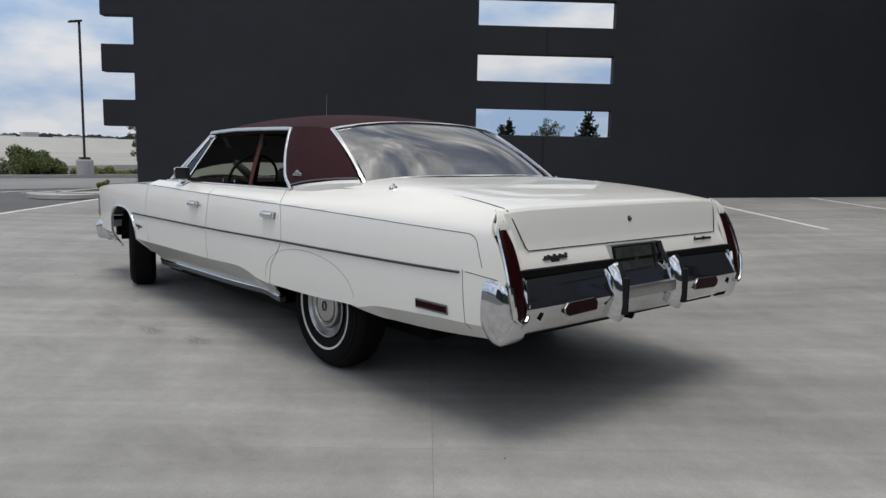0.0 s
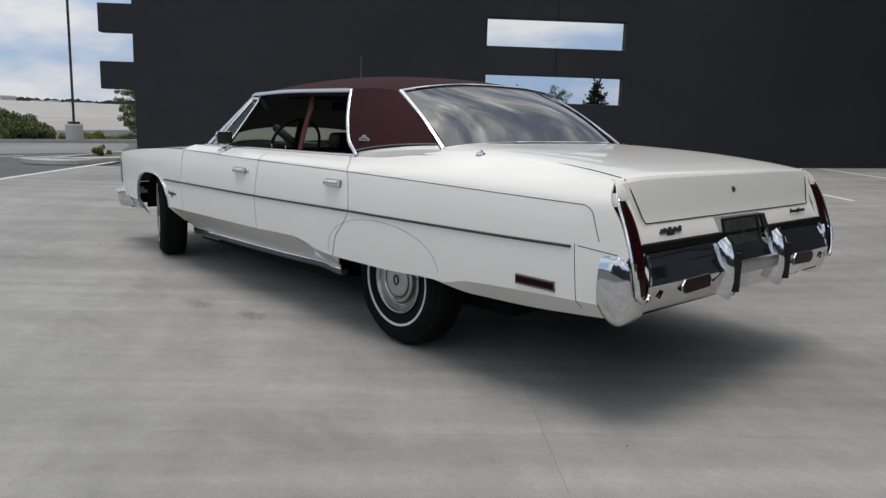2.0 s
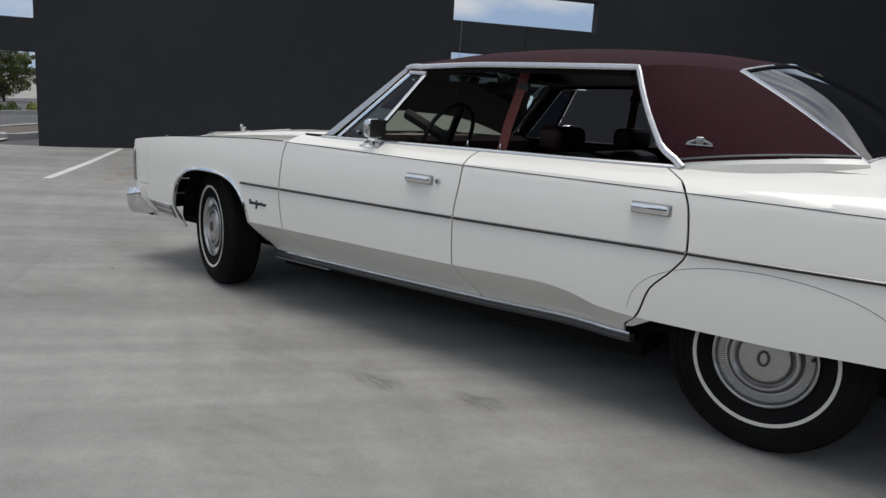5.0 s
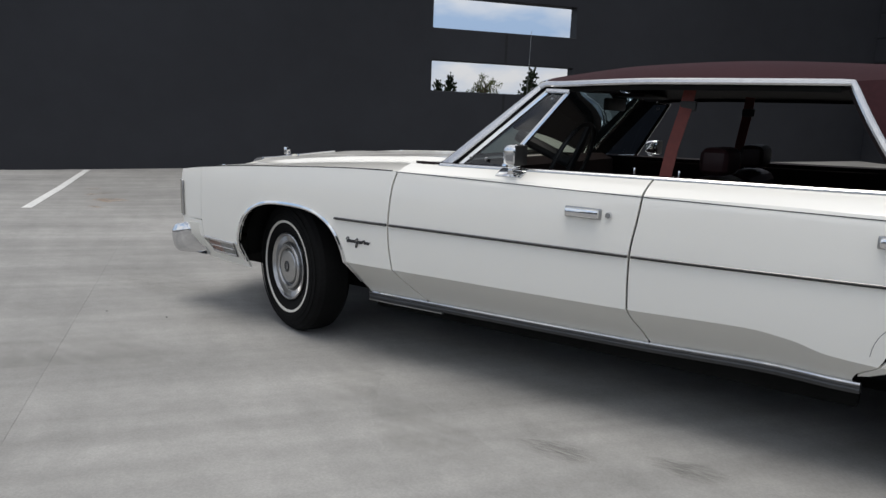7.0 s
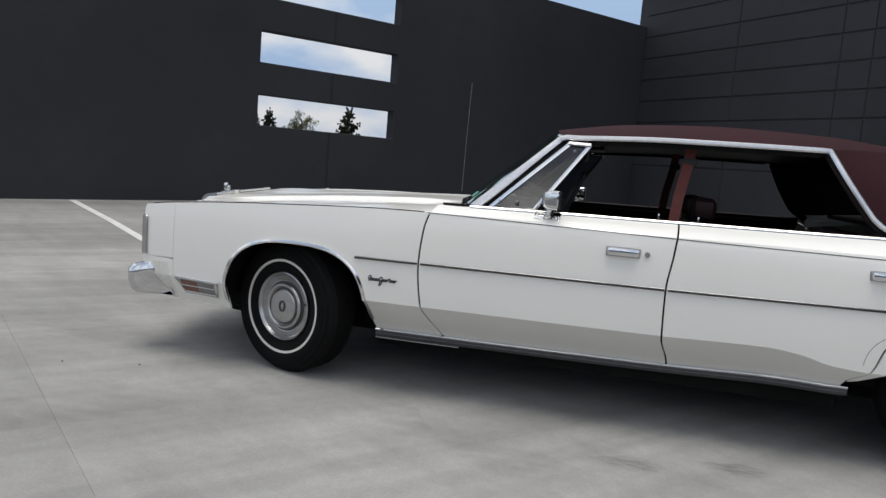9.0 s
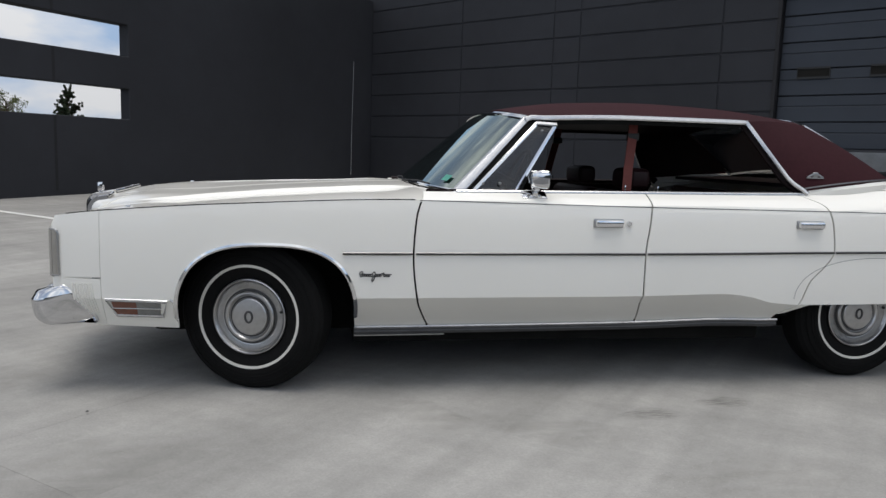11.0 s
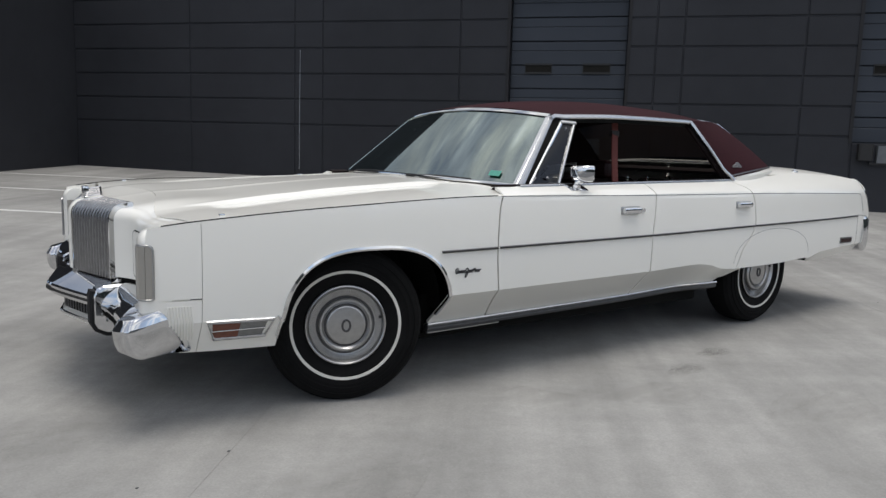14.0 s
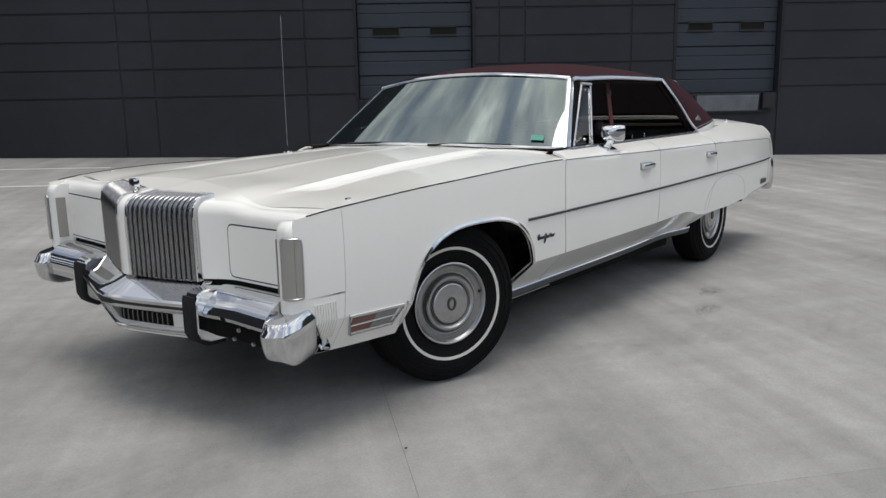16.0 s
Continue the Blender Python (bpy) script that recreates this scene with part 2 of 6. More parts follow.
GRILLE_STEEL = material("grille_steel", (0.29, 0.29, 0.295), 0.22, 1.0, vary=((40, 0.85, 1.1),))
SATIN = material("satin_stainless", (0.60, 0.605, 0.61), 0.24, 1.0, vary=((30, 0.94, 1.04),))
SILL_DARK = material("sill_paint", (0.045, 0.045, 0.046), 0.32, vary=((20, 0.8, 1.2),))
STEEL_DARK = material("dark_steel", (0.20, 0.20, 0.205), 0.32, 1.0, vary=((40, 0.85, 1.1),))


def stain(name, colour, amount, grain):
    """A worn mark that thins out towards its rim and is broken up by streaks along x."""
    m = bpy.data.materials.new(name)
    m.use_nodes = True
    nt = m.node_tree
    b, out = nt.nodes["Principled BSDF"], nt.nodes["Material Output"]
    b.inputs["Base Color"].default_value, b.inputs["Roughness"].default_value = (*colour, 1), 0.8
    tc = nt.nodes.new("ShaderNodeTexCoord")
    off = nt.nodes.new("ShaderNodeVectorMath")
    off.operation = "MULTIPLY_ADD"
    off.inputs[1].default_value, off.inputs[2].default_value = (2, 2, 0), (-1, -1, 0)
    far = nt.nodes.new("ShaderNodeVectorMath")
    far.operation = "LENGTH"
    rim = nt.nodes.new("ShaderNodeMapRange")
    rim.inputs["From Min"].default_value, rim.inputs["From Max"].default_value = 1.0, 0.35
    mp = nt.nodes.new("ShaderNodeMapping")
    mp.inputs["Scale"].default_value = (grain * 0.18, grain, 1.0)
    n = nt.nodes.new("ShaderNodeTexNoise")
    n.inputs["Scale"].default_value, n.inputs["Detail"].default_value = 1.0, 6.0
    cut = nt.nodes.new("ShaderNodeMapRange")
    cut.inputs["From Min"].default_value, cut.inputs["From Max"].default_value = 0.38, 0.62
    cut.inputs["To Min"].default_value, cut.inputs["To Max"].default_value = 0.12 * amount, amount
    k = nt.nodes.new("ShaderNodeMath")
    k.operation = "MULTIPLY"
    clear = nt.nodes.new("ShaderNodeBsdfTransparent")
    mix = nt.nodes.new("ShaderNodeMixShader")
    nt.links.new(tc.outputs["Generated"], off.inputs[0])
    nt.links.new(off.outputs["Vector"], far.inputs[0])
    nt.links.new(far.outputs["Value"], rim.inputs["Value"])
    nt.links.new(tc.outputs["Object"], mp.inputs["Vector"])
    nt.links.new(mp.outputs["Vector"], n.inputs["Vector"])
    nt.links.new(n.outputs["Fac"], cut.inputs["Value"])
    nt.links.new(rim.outputs["Result"], k.inputs[0])
    nt.links.new(cut.outputs["Result"], k.inputs[1])
    nt.links.new(k.outputs["Value"], mix.inputs["Fac"])
    nt.links.new(clear.outputs["BSDF"], mix.inputs[1])
    nt.links.new(b.outputs["BSDF"], mix.inputs[2])
    nt.links.new(mix.outputs["Shader"], out.inputs["Surface"])
    return m


STAIN = stain("rubber_scuff", (0.10, 0.10, 0.098), 0.42, 70.0)
DIRT = stain("dirt_stain", (0.16, 0.155, 0.14), 0.13, 14.0)
RUST = stain("rust_stain", (0.34, 0.20, 0.10), 0.42, 9.0)


# ---- mesh tools ----
def thicken(bm, depth):
    """Give an open sheet of faces its thickness, inwards from its normals."""
    bm.normal_update()
    outer, faces = bm.verts[:], bm.faces[:]
    rims = [(e.verts[0], e.verts[1]) for e in bm.edges if e.is_boundary]
    for k, (a, b) in enumerate(rims):
        loop = [l for l in a.link_loops if l.link_loop_next.vert is b]
        rims[k] = (a, b) if loop else (b, a)
    inner = {v: bm.verts.new(v.co - v.normal * depth) for v in outer}
    for f in faces:
        bm.faces.new([inner[v] for v in reversed(f.verts)])
    for a, b in rims:
        bm.faces.new((b, a, inner[a], inner[b]))


def part(name, data, mat, parent=None, label="", smooth=True, solid=0.0, sharp=24):
    """One mesh object from a bmesh or from (verts, faces), under a thing or a part."""
    mesh = bpy.data.meshes.new(name)
    if isinstance(data, tuple):
        mesh.from_pydata([tuple(v) for v in data[0]], [], data[1])
        mesh.update()
        if solid:
            data = bmesh.new()
            data.from_mesh(mesh)
    if not isinstance(data, tuple):
        if solid:
            thicken(data, solid)
        data.to_mesh(mesh)
        data.free()
    if smooth:
        mesh.shade_smooth()
        mesh.set_sharp_from_angle(angle=radians(sharp))
    mesh.materials.append(mat)
    ob = new(name, mesh)
    ob.parent = parent
    if label:
        tagged(ob, label)
    return ob


def thing(name, label, category, group="", kind="", at=(0, 0, 0)):
    ob = new(name)
    ob.empty_display_size = 0.1
    ob.location = at
    return tagged(ob, label, category, group, kind)


def between(x, *keys):
    """A smooth curve through a few (x, value) keys, in rising order of x."""
    if x <= keys[0][0]:
        return keys[0][1]
    if x >= keys[-1][0]:
        return keys[-1][1]
    for i in range(len(keys) - 1):
        if x <= keys[i + 1][0]:
            break
    (x0, a), (x1, b) = keys[i], keys[i + 1]

    def slope(k):
        if k == 0 or k == len(keys) - 1:
            return None
        l = (keys[k][1] - keys[k - 1][1]) / (keys[k][0] - keys[k - 1][0])
        r = (keys[k + 1][1] - keys[k][1]) / (keys[k + 1][0] - keys[k][0])
        return 0.0 if l * r <= 0 else 2 * l * r / (l + r)

    h, d = x1 - x0, (b - a) / (x1 - x0)
    s0, s1 = slope(i), slope(i + 1)
    s0, s1 = d if s0 is None else s0, d if s1 is None else s1
    t = (x - x0) / h
    return a * (1 + 2 * t) * (1 - t) ** 2 + s0 * h * t * (1 - t) ** 2 + b * t * t * (3 - 2 * t) + s1 * h * t * t * (t - 1)


def smooth01(v):
    v = max(0.0, min(1.0, v))
    return v * v * (3 - 2 * v)


def steps(a, b, n):
    return [a + (b - a) * i / n for i in range(n + 1)]


def sheet(rows, flip=False):
    """Verts and faces of a grid of points, rows of equal length."""
    m, verts, faces = len(rows[0]), [p for r in rows for p in r], []
    for i in range(len(rows) - 1):
        for j in range(m - 1):
            f = (i * m + j, i * m + j + 1, (i + 1) * m + j + 1, (i + 1) * m + j)
            faces.append(f[::-1] if flip else f)
    return verts, faces


def tidy(verts, faces):
    bm = bmesh.new()
    vs = [bm.verts.new(v) for v in verts]
    for f in faces:
        try:
            bm.faces.new([vs[i] for i in f])
        except ValueError:
            pass
    bmesh.ops.remove_doubles(bm, verts=bm.verts[:], dist=1e-5)
    bmesh.ops.recalc_face_normals(bm, faces=bm.faces[:])
    return bm


def sweep(pts, outs, section, closed=False):
    """A bar along pts: section is a ring of (out, across) offsets; outs gives the outward way, one or one per point."""
    pts = [Vector(p) for p in pts]
    n, k, sign = len(pts), len(section), None
    verts, faces = [], []
    for i, p in enumerate(pts):
        a = pts[(i - 1) % n] if closed or i else p
        b = pts[(i + 1) % n] if closed or i < n - 1 else p
        t = (b - a).normalized()
        o = Vector(outs[i] if isinstance(outs, list) else outs)
        o = (o - t * o.dot(t)).normalized()
        c = t.cross(o)
        if sign is None:
            sign = -1 if c.z < -0.3 and not closed else 1
        c = c * sign
        verts += [p + o * u + c * v for u, v in section]
    for i in range(n if closed else n - 1):
        for j in range(k):
            faces.append((i * k + j, i * k + (j + 1) % k, (i + 1) % n * k + (j + 1) % k, (i + 1) % n * k + j))
    if not closed:
        faces += [tuple(range(k)), tuple(range((n - 1) * k, n * k))]
    return tidy(verts, faces)


def disc_ring(r, n=8, squash=1.0):
    return [(r * squash * math.cos(2 * math.pi * i / n), r * math.sin(2 * math.pi * i / n)) for i in range(n)]


def bead(w, h):
    """A low rounded bead: w across, h proud, sunk 2 mm."""
    return [(-0.002, -w / 2), (h * 0.6, -w / 2), (h, -w / 4), (h, w / 4), (h * 0.6, w / 2), (-0.002, w / 2)]


def block(x0, x1, y0, y1, z0, z1, bevel=0.0, seg=2, m=None):
    bm = bmesh.new()
    bmesh.ops.create_cube(bm, size=1)
    for v in bm.verts:
        v.co = Vector(((x0 + x1) / 2 + v.co.x * (x1 - x0), (y0 + y1) / 2 + v.co.y * (y1 - y0), (z0 + z1) / 2 + v.co.z * (z1 - z0)))
    if bevel:
        bmesh.ops.bevel(bm, geom=bm.edges[:], offset=bevel, segments=seg, affect="EDGES", profile=0.6)
    if m is not None:
        bmesh.ops.transform(bm, matrix=m, verts=bm.verts[:])
    return bm


def turned(profile, n=48, axis="Y"):
    """A lathe of (radius, along) points round the axis."""
    verts, faces, k = [], [], len(profile)
    for i in range(n):
        a = 2 * math.pi * i / n
        for r, h in profile:
            verts.append((r * math.cos(a), h, r * math.sin(a)) if axis == "Y" else (r * math.cos(a), r * math.sin(a), h))
    for i in range(n):
        for j in range(k - 1):
            faces.append((i * k + j, i * k + j + 1, (i + 1) % n * k + j + 1, (i + 1) % n * k + j))
    return tidy(verts, faces)


def loft(rings, cap=True):
    k, verts, faces = len(rings[0]), [p for r in rings for p in r], []
    for i in range(len(rings) - 1):
        for j in range(k):
            faces.append((i * k + j, i * k + (j + 1) % k, (i + 1) * k + (j + 1) % k, (i + 1) * k + j))
    if cap:
        faces += [tuple(range(k)), tuple(range((len(rings) - 1) * k, len(rings) * k))]
    return tidy(verts, faces)


# ---- the lot: axes along the long screen wall (A) and across it (B) ----
TA = radians(50.31)
AX, BX = Vector((math.cos(TA), math.sin(TA), 0)), Vector((math.sin(TA), -math.cos(TA), 0))
TG = radians(130.69)
GX, GN = Vector((math.cos(TG), math.sin(TG), 0)), Vector((math.sin(TG), -math.cos(TG), 0))
CORNER = Vector((1.495, -15.829, 0))


def ground_z(x, y):
    """The lot rises gently towards the buildings."""
    rise = max(0.0, -(0.008 * x + 0.028 * (y - 1)))
    rise = min(rise, 0.62)
    return rise * smooth01((math.hypot((x - 1.3) / 1.6, y) - 2.2) / 3.5)


def lot(a, b, z=0.0):
    p = AX * a + BX * b
    return Vector((p.x, p.y, ground_z(p.x, p.y) + z))


# the ground: one sheet to the horizon, in rings that widen
rings = [0, 3, 6, 9, 12, 15, 18, 22, 27, 34, 45, 60, 90, 150, 300, 700, 1500, 4000]
spokes = 72
g_rows = []
for r in rings:
    row = []
    for i in range(spokes + 1):
        a = 2 * math.pi * i / spokes
        x, y = 1.3 + r * math.cos(a), -2 + r * math.sin(a)
        far = smooth01((r - 40) / 60)
        row.append((x, y, ground_z(x, y) * (1 - far) - 0.045 - 0.35 * smooth01((r - 30) / 30)))
    g_rows.append(row)
ground = part("ground", sheet(g_rows, True), ASPHALT, None, "dark grey asphalt ground reaching to the horizon")
tagged(ground, kind="structure", category="ground")

pavement = thing("pavement", "pale grey concrete paving with sawn control joints", "pavement", kind="structure")


def slab_mesh(a0, a1, b0, b1):
    n = max(4, int(max(a1 - a0, b1 - b0) / 0.6))
    aa, bb = steps(a0, a1, n), steps(b0, b1, n)
    rows = []
    for i in range(-1, n + 2):
        a = aa[min(max(i, 0), n)]
        row = []
        for j in range(-1, n + 2):
            b = bb[min(max(j, 0), n)]
            edge = i in (-1, n + 1) or j in (-1, n + 1)
            row.append(lot(a, b, -0.0165 if edge else (-0.0140 if i in (0, n) or j in (0, n) else -0.012)))
        rows.append(row)
    return sheet(rows, True)


A_LINES = [0.10 + 3.66 * k for k in range(-6, 3)]
B_LINES = [-1.66 + 3.81 * k for k in range(-4, 4)]
A_ENDS = sorted([-21.0] + [a for a in A_LINES if a < 7.2] + [7.25])


for i in range(len(A_ENDS) - 1):
    for j in range(len(B_LINES)):
        b0 = B_LINES[j]
        b1 = B_LINES[j + 1] if j + 1 < len(B_LINES) else 11.3
        if b0 > 11.0:
            continue
        part("slab", slab_mesh(A_ENDS[i] + 0.0005, A_ENDS[i + 1] - 0.0005, b0 + 0.0005, min(b1, 13.0) - 0.0005), CONCRETE, pavement, smooth=False)
# the paving runs on towards the loading doors and behind the camera
for a0, a1, b0, b1 in ((-24.5, 7.25, -24.0, B_LINES[0]), (-24.5, -21.0, B_LINES[0], 11.3)):
    part("slab", slab_mesh(a0 + 0.004, a1 - 0.004, b0 + 0.004, b1 - 0.004), CONCRETE, pavement, smooth=False)

# white stall lines
for a, b0 in ((-8.1, 5.6), (-5.45, 5.5), (-2.9, 5.8), (-0.5, 6.0), (2.1, 6.3), (4.88, 6.7)):
    rows = [[lot(a + w, b, -0.008) for w in (-0.05, 0.05)] for b in steps(b0, 11.1, 16)]
    line = part("stall_line", sheet(rows), PAINT_LINE, None, "worn white painted parking stall line on concrete", smooth=False)
    tagged(line, category="road marking", group="parking stall lines", kind="structure")
line = part("stall_line", sheet([[lot(7.18 + w, b, -0.008) for w in (-0.06, 0.06)] for b in steps(7.6, 13.5, 16)]), PAINT_LINE, None, "worn white painted line at the edge of the concrete", smooth=False)
tagged(line, category="road marking", group="parking stall lines", kind="structure")


def blotch(name, a, b, la, lb, turn, label, seed):
    """A thin uneven stain on the paving."""
    rng = random.Random(seed)
    c = Vector((a, b, 0))
    pts, n = [], 28
    for i in range(n):
        t = 2 * math.pi * i / n
        k = 1 + 0.18 * math.sin(3 * t + seed) + rng.uniform(-0.04, 0.04)
        u, v = la * k * math.cos(t), lb * k * math.sin(t)
        x = c.x + u * math.cos(turn) - v * math.sin(turn)
        y = c.y + u * math.sin(turn) + v * math.cos(turn)
        pts.append(Vector((x, y, ground_z(x, y) - 0.0095 + 0.0008 * (seed % 5))))
    mid = Vector((c.x, c.y, ground_z(c.x, c.y) - 0.0095 + 0.0008 * (seed % 5)))
    ob = part(name, ([mid] + pts, [(0, 1 + i, 1 + (i + 1) % n) for i in range(n)]), STAIN, None, label, smooth=False)
    ob.visible_shadow = False
    return tagged(ob, category="stain", kind="structure")


blotch("tyre_scuff", 1.365, 1.352, 0.160, 0.085, 0.03, "dark rubber scuff mark on the concrete", 1)
blotch("tyre_scuff", 0.940, 1.215, 0.150, 0.075, 0.10, "faint dark rubber scuff mark on the concrete", 2)
for n, (x, y, la, lb, turn) in enumerate(((1.85, 1.50, 0.42, 0.16, -0.5), (2.35, 1.30, 0.30, 0.14, -1.0), (1.30, 2.05, 0.55, 0.22, 0.4), (-0.6, 1.9, 0.6, 0.2, 0.9), (3.6, 1.75, 0.6, 0.25, 0.8), (4.5, 0.7, 0.5, 0.3, 0.2))):
    blotch("dirt_stain", x, y, la, lb, turn, "faint grey dirt stain on the concrete", 40 + n).data.materials[0] = DIRT
for n, (x, y, r) in enumerate(((8.3, -1.5, 0.30), (8.9, -1.75, 0.22), (9.4, -2.0, 0.16), (7.9, -1.1, 0.14))):
    blotch("rust_stain", x, y, r, r * 0.55, 0.6 + n, "faint rust-orange stain on the concrete", 30 + n).data.materials[0] = RUST


for n, (x, y) in enumerate(((-1.485, 0.995), (4.095, 1.298), (3.754, 1.168))):
    bm = bmesh.new()
    bmesh.ops.create_icosphere(bm, subdivisions=1, radius=0.004 + 0.0008 * (n % 3))
    for v in bm.verts:
        v.co = Vector((v.co.x * 1.3, v.co.y, v.co.z * 0.6)) * (1 + 0.15 * math.sin(17 * v.co.x * 100 + n))
    bmesh.ops.translate(bm, vec=(x, y, ground_z(x, y) + 0.001), verts=bm.verts[:])
    tagged(part("pebble", bm, ASPHALT, None, "small dark pebble lying on the concrete", smooth=False), category="pebble", group="loose pebbles")


# ---- screen wall with slots (A) and the warehouse with loading doors (G) ----
def on_a(u, z, out=0.0):
    p = CORNER + AX * u - BX * out
    return Vector((p.x, p.y, z))


def on_g(u, z, out=0.0):
    p = CORNER + GX * u + GN * out
    return Vector((p.x, p.y, z))


def wall_cells(us, zs, solid, thick, where):
    """A wall built of cells; those for which solid(u, z) is false are open right through."""
    verts, faces, index = [], [], {}

    def at(i, j, k):
        if (i, j, k) not in index:
            index[(i, j, k)] = len(verts)
            verts.append(where(us[i], zs[j], -thick if k else 0.0))
        return index[(i, j, k)]

    def full(i, j):
        return 0 <= i < len(us) - 1 and 0 <= j < len(zs) - 1 and solid((us[i] + us[i + 1]) / 2, (zs[j] + zs[j + 1]) / 2)

    for i in range(len(us) - 1):
        for j in range(len(zs) - 1):
            if not full(i, j):
                continue
            faces.append((at(i, j, 0), at(i + 1, j, 0), at(i + 1, j + 1, 0), at(i, j + 1, 0)))
            faces.append((at(i, j, 1), at(i, j + 1, 1), at(i + 1, j + 1, 1), at(i + 1, j, 1)))
            for di, dj, e in ((-1, 0, (0, 0, 0, 1)), (1, 0, (1, 1, 1, 0)), (0, -1, (1, 0, 0, 0)), (0, 1, (0, 1, 1, 1))):
                if not full(i + di, j + dj):
                    p, q = (i + e[0], j + e[1]), (i + e[2], j + e[3])
                    faces.append((at(*p, 0), at(*q, 0), at(*q, 1), at(*p, 1)))
    return tidy(verts, faces)


SLOTS = ((1.551, 2.096), (2.665, 3.224), (3.80, 4.35))
U_END, U_TIP, U_R, U_L = 17.45, 18.12, 7.45, 10.32


def wall_a_solid(u, z):
    if u > U_END:
        return any(lo < z < hi for lo, hi in SLOTS)
    return not (U_R < u < U_L and any(lo < z < hi for lo, hi in SLOTS))


a_z = sorted([-0.3, 5.05] + [v for s in SLOTS for v in s])
bm = wall_cells([0.0, U_R, 8.86, 8.90, U_L, U_END, U_TIP], a_z, wall_a_solid, 0.26, on_a)
bmesh.ops.bevel(bm, geom=[e for e in bm.edges if len(e.link_faces) == 2 and e.calc_face_angle(0) > 1.2], offset=0.012, segments=1, affect="EDGES")
wall_a = part("wall_screen", bm, WALL_DARK, None, "tall charcoal-painted concrete screen wall with horizontal slots", smooth=False)
tagged(wall_a, kind="structure", category="wall")
for z0, z1 in ((0.3, 1.55), (2.10, 2.66), (3.23, 3.79), (4.36, 5.0)):
    part("panel_joint", sheet([[on_a(u, z, 0.003) for u in (8.855, 8.905)] for z in (z0, z1)]), JOINT, wall_a, smooth=False)

D1, D2 = (10.27, 12.56), (16.65, 18.75)
SILL, HEAD = 1.42, 4.20
g_joints = [1.52 + 0.54 * k for k in range(12)]
bm = wall_cells([-0.3, 0.0, D1[0], D1[1], D2[0], D2[1], 26.0], [-0.3, SILL, HEAD, 9.5],
                lambda u, z: not (SILL < z < HEAD and (D1[0] < u < D1[1] or D2[0] < u < D2[1])), 0.3, on_g)
wall_g = part("wall_warehouse", bm, WALL_DARK, None, "charcoal tilt-up concrete warehouse wall with grooved courses", smooth=False)
tagged(wall_g, kind="structure", category="wall")
# the grooves between the courses show as raised courses: one thin proud board a course and bay
g_bays = [0.0, 3.05, 5.60, 6.25, 9.25, D1[0], D1[1], 13.09, 13.60, 15.73, D2[0], D2[1], 21.5, 26.0]
g_rows_z = [0.0] + g_joints
for i in range(len(g_bays) - 1):
    u0, u1 = g_bays[i] + 0.012, g_bays[i + 1] - 0.012
    for j in range(len(g_rows_z) - 1):
        z0, z1 = g_rows_z[j] + (0.016 if j else 0.0), g_rows_z[j + 1] - 0.016
        door = g_bays[i] in (D1[0], D2[0])
        if door and z1 > SILL and z0 < HEAD:
            if j == 0:
                z1 = SILL - 0.02
            elif z0 < HEAD < z1:
                z0 = HEAD + 0.02
            else:
                continue
        verts = [on_g(u0, z0, 0), on_g(u1, z0, 0), on_g(u1, z1, 0), on_g(u0, z1, 0)]
        verts += [on_g(u0 + 0.01, z0 + 0.01, 0.02), on_g(u1 - 0.01, z0 + 0.01, 0.02), on_g(u1 - 0.01, z1 - 0.01, 0.02), on_g(u0 + 0.01, z1 - 0.01, 0.02)]
        part("course_panel", (verts, [(4, 5, 6, 7), (0, 1, 5, 4), (1, 2, 6, 5), (2, 3, 7, 6), (3, 0, 4, 7)]), WALL_DARK, wall_g, smooth=False)


def loading_door(n, u0, u1):
    door = thing("door_%d" % n, "slate-grey sectional overhead loading door with two small panes", "loading door", "loading doors", "structure")
    h, rng = 0.49, (HEAD - SILL) / 6
    part("backing", (lambda v: (v, [(0, 1, 2, 3)]))([on_g(u0, SILL, -0.17), on_g(u1, SILL, -0.17), on_g(u1, HEAD, -0.17), on_g(u0, HEAD, -0.17)]), JOINT, door, smooth=False)
    for k in range(6):
        z0, z1 = SILL + rng * k + 0.006, SILL + rng * (k + 1) - 0.006
        zm = z0 + (z1 - z0) * 0.60
        sec = []
        for z, o in ((z0, -0.15), (z0 + 0.01, -0.13), (zm - 0.014, -0.13), (zm, -0.142), (zm + 0.014, -0.13), (z1 - 0.01, -0.13), (z1, -0.15)):
            sec.append([on_g(u0 + 0.02, z, o), on_g(u1 - 0.02, z, o)])
        part("door_section", sheet(sec), DOOR_GREY, door, smooth=False)
    w = u1 - u0
    for f in (0.135, 0.635):
        a, b, z0, z1 = u0 + w * f, u0 + w * (f + 0.23), 2.655, 2.825
        pane = thing_part_frame(door, a, b, z0, z1)
    for u in (u0 - 0.03, u1 + 0.03):
        part("jamb", sweep([on_g(u, SILL - 0.02, 0), on_g(u, HEAD + 0.03, 0)], GN, [(-0.14, -0.03), (0.035, -0.03), (0.035, 0.03), (-0.14, 0.03)]), JOINT, door, smooth=False)
    return door


def thing_part_frame(door, a, b, z0, z1):
    ring = [on_g(a, z0, -0.125), on_g(b, z0, -0.125), on_g(b, z1, -0.125), on_g(a, z1, -0.125)]
    pane = part("pane", (ring, [(0, 1, 2, 3)]), AMBER_PANE, door, "dusty dark window pane", smooth=False)
    part("pane_frame", sweep(ring, GN, [(-0.01, -0.018), (0.014, -0.018), (0.014, 0.018), (-0.01, 0.018)], closed=True), BLACK, pane, smooth=False)
    return pane


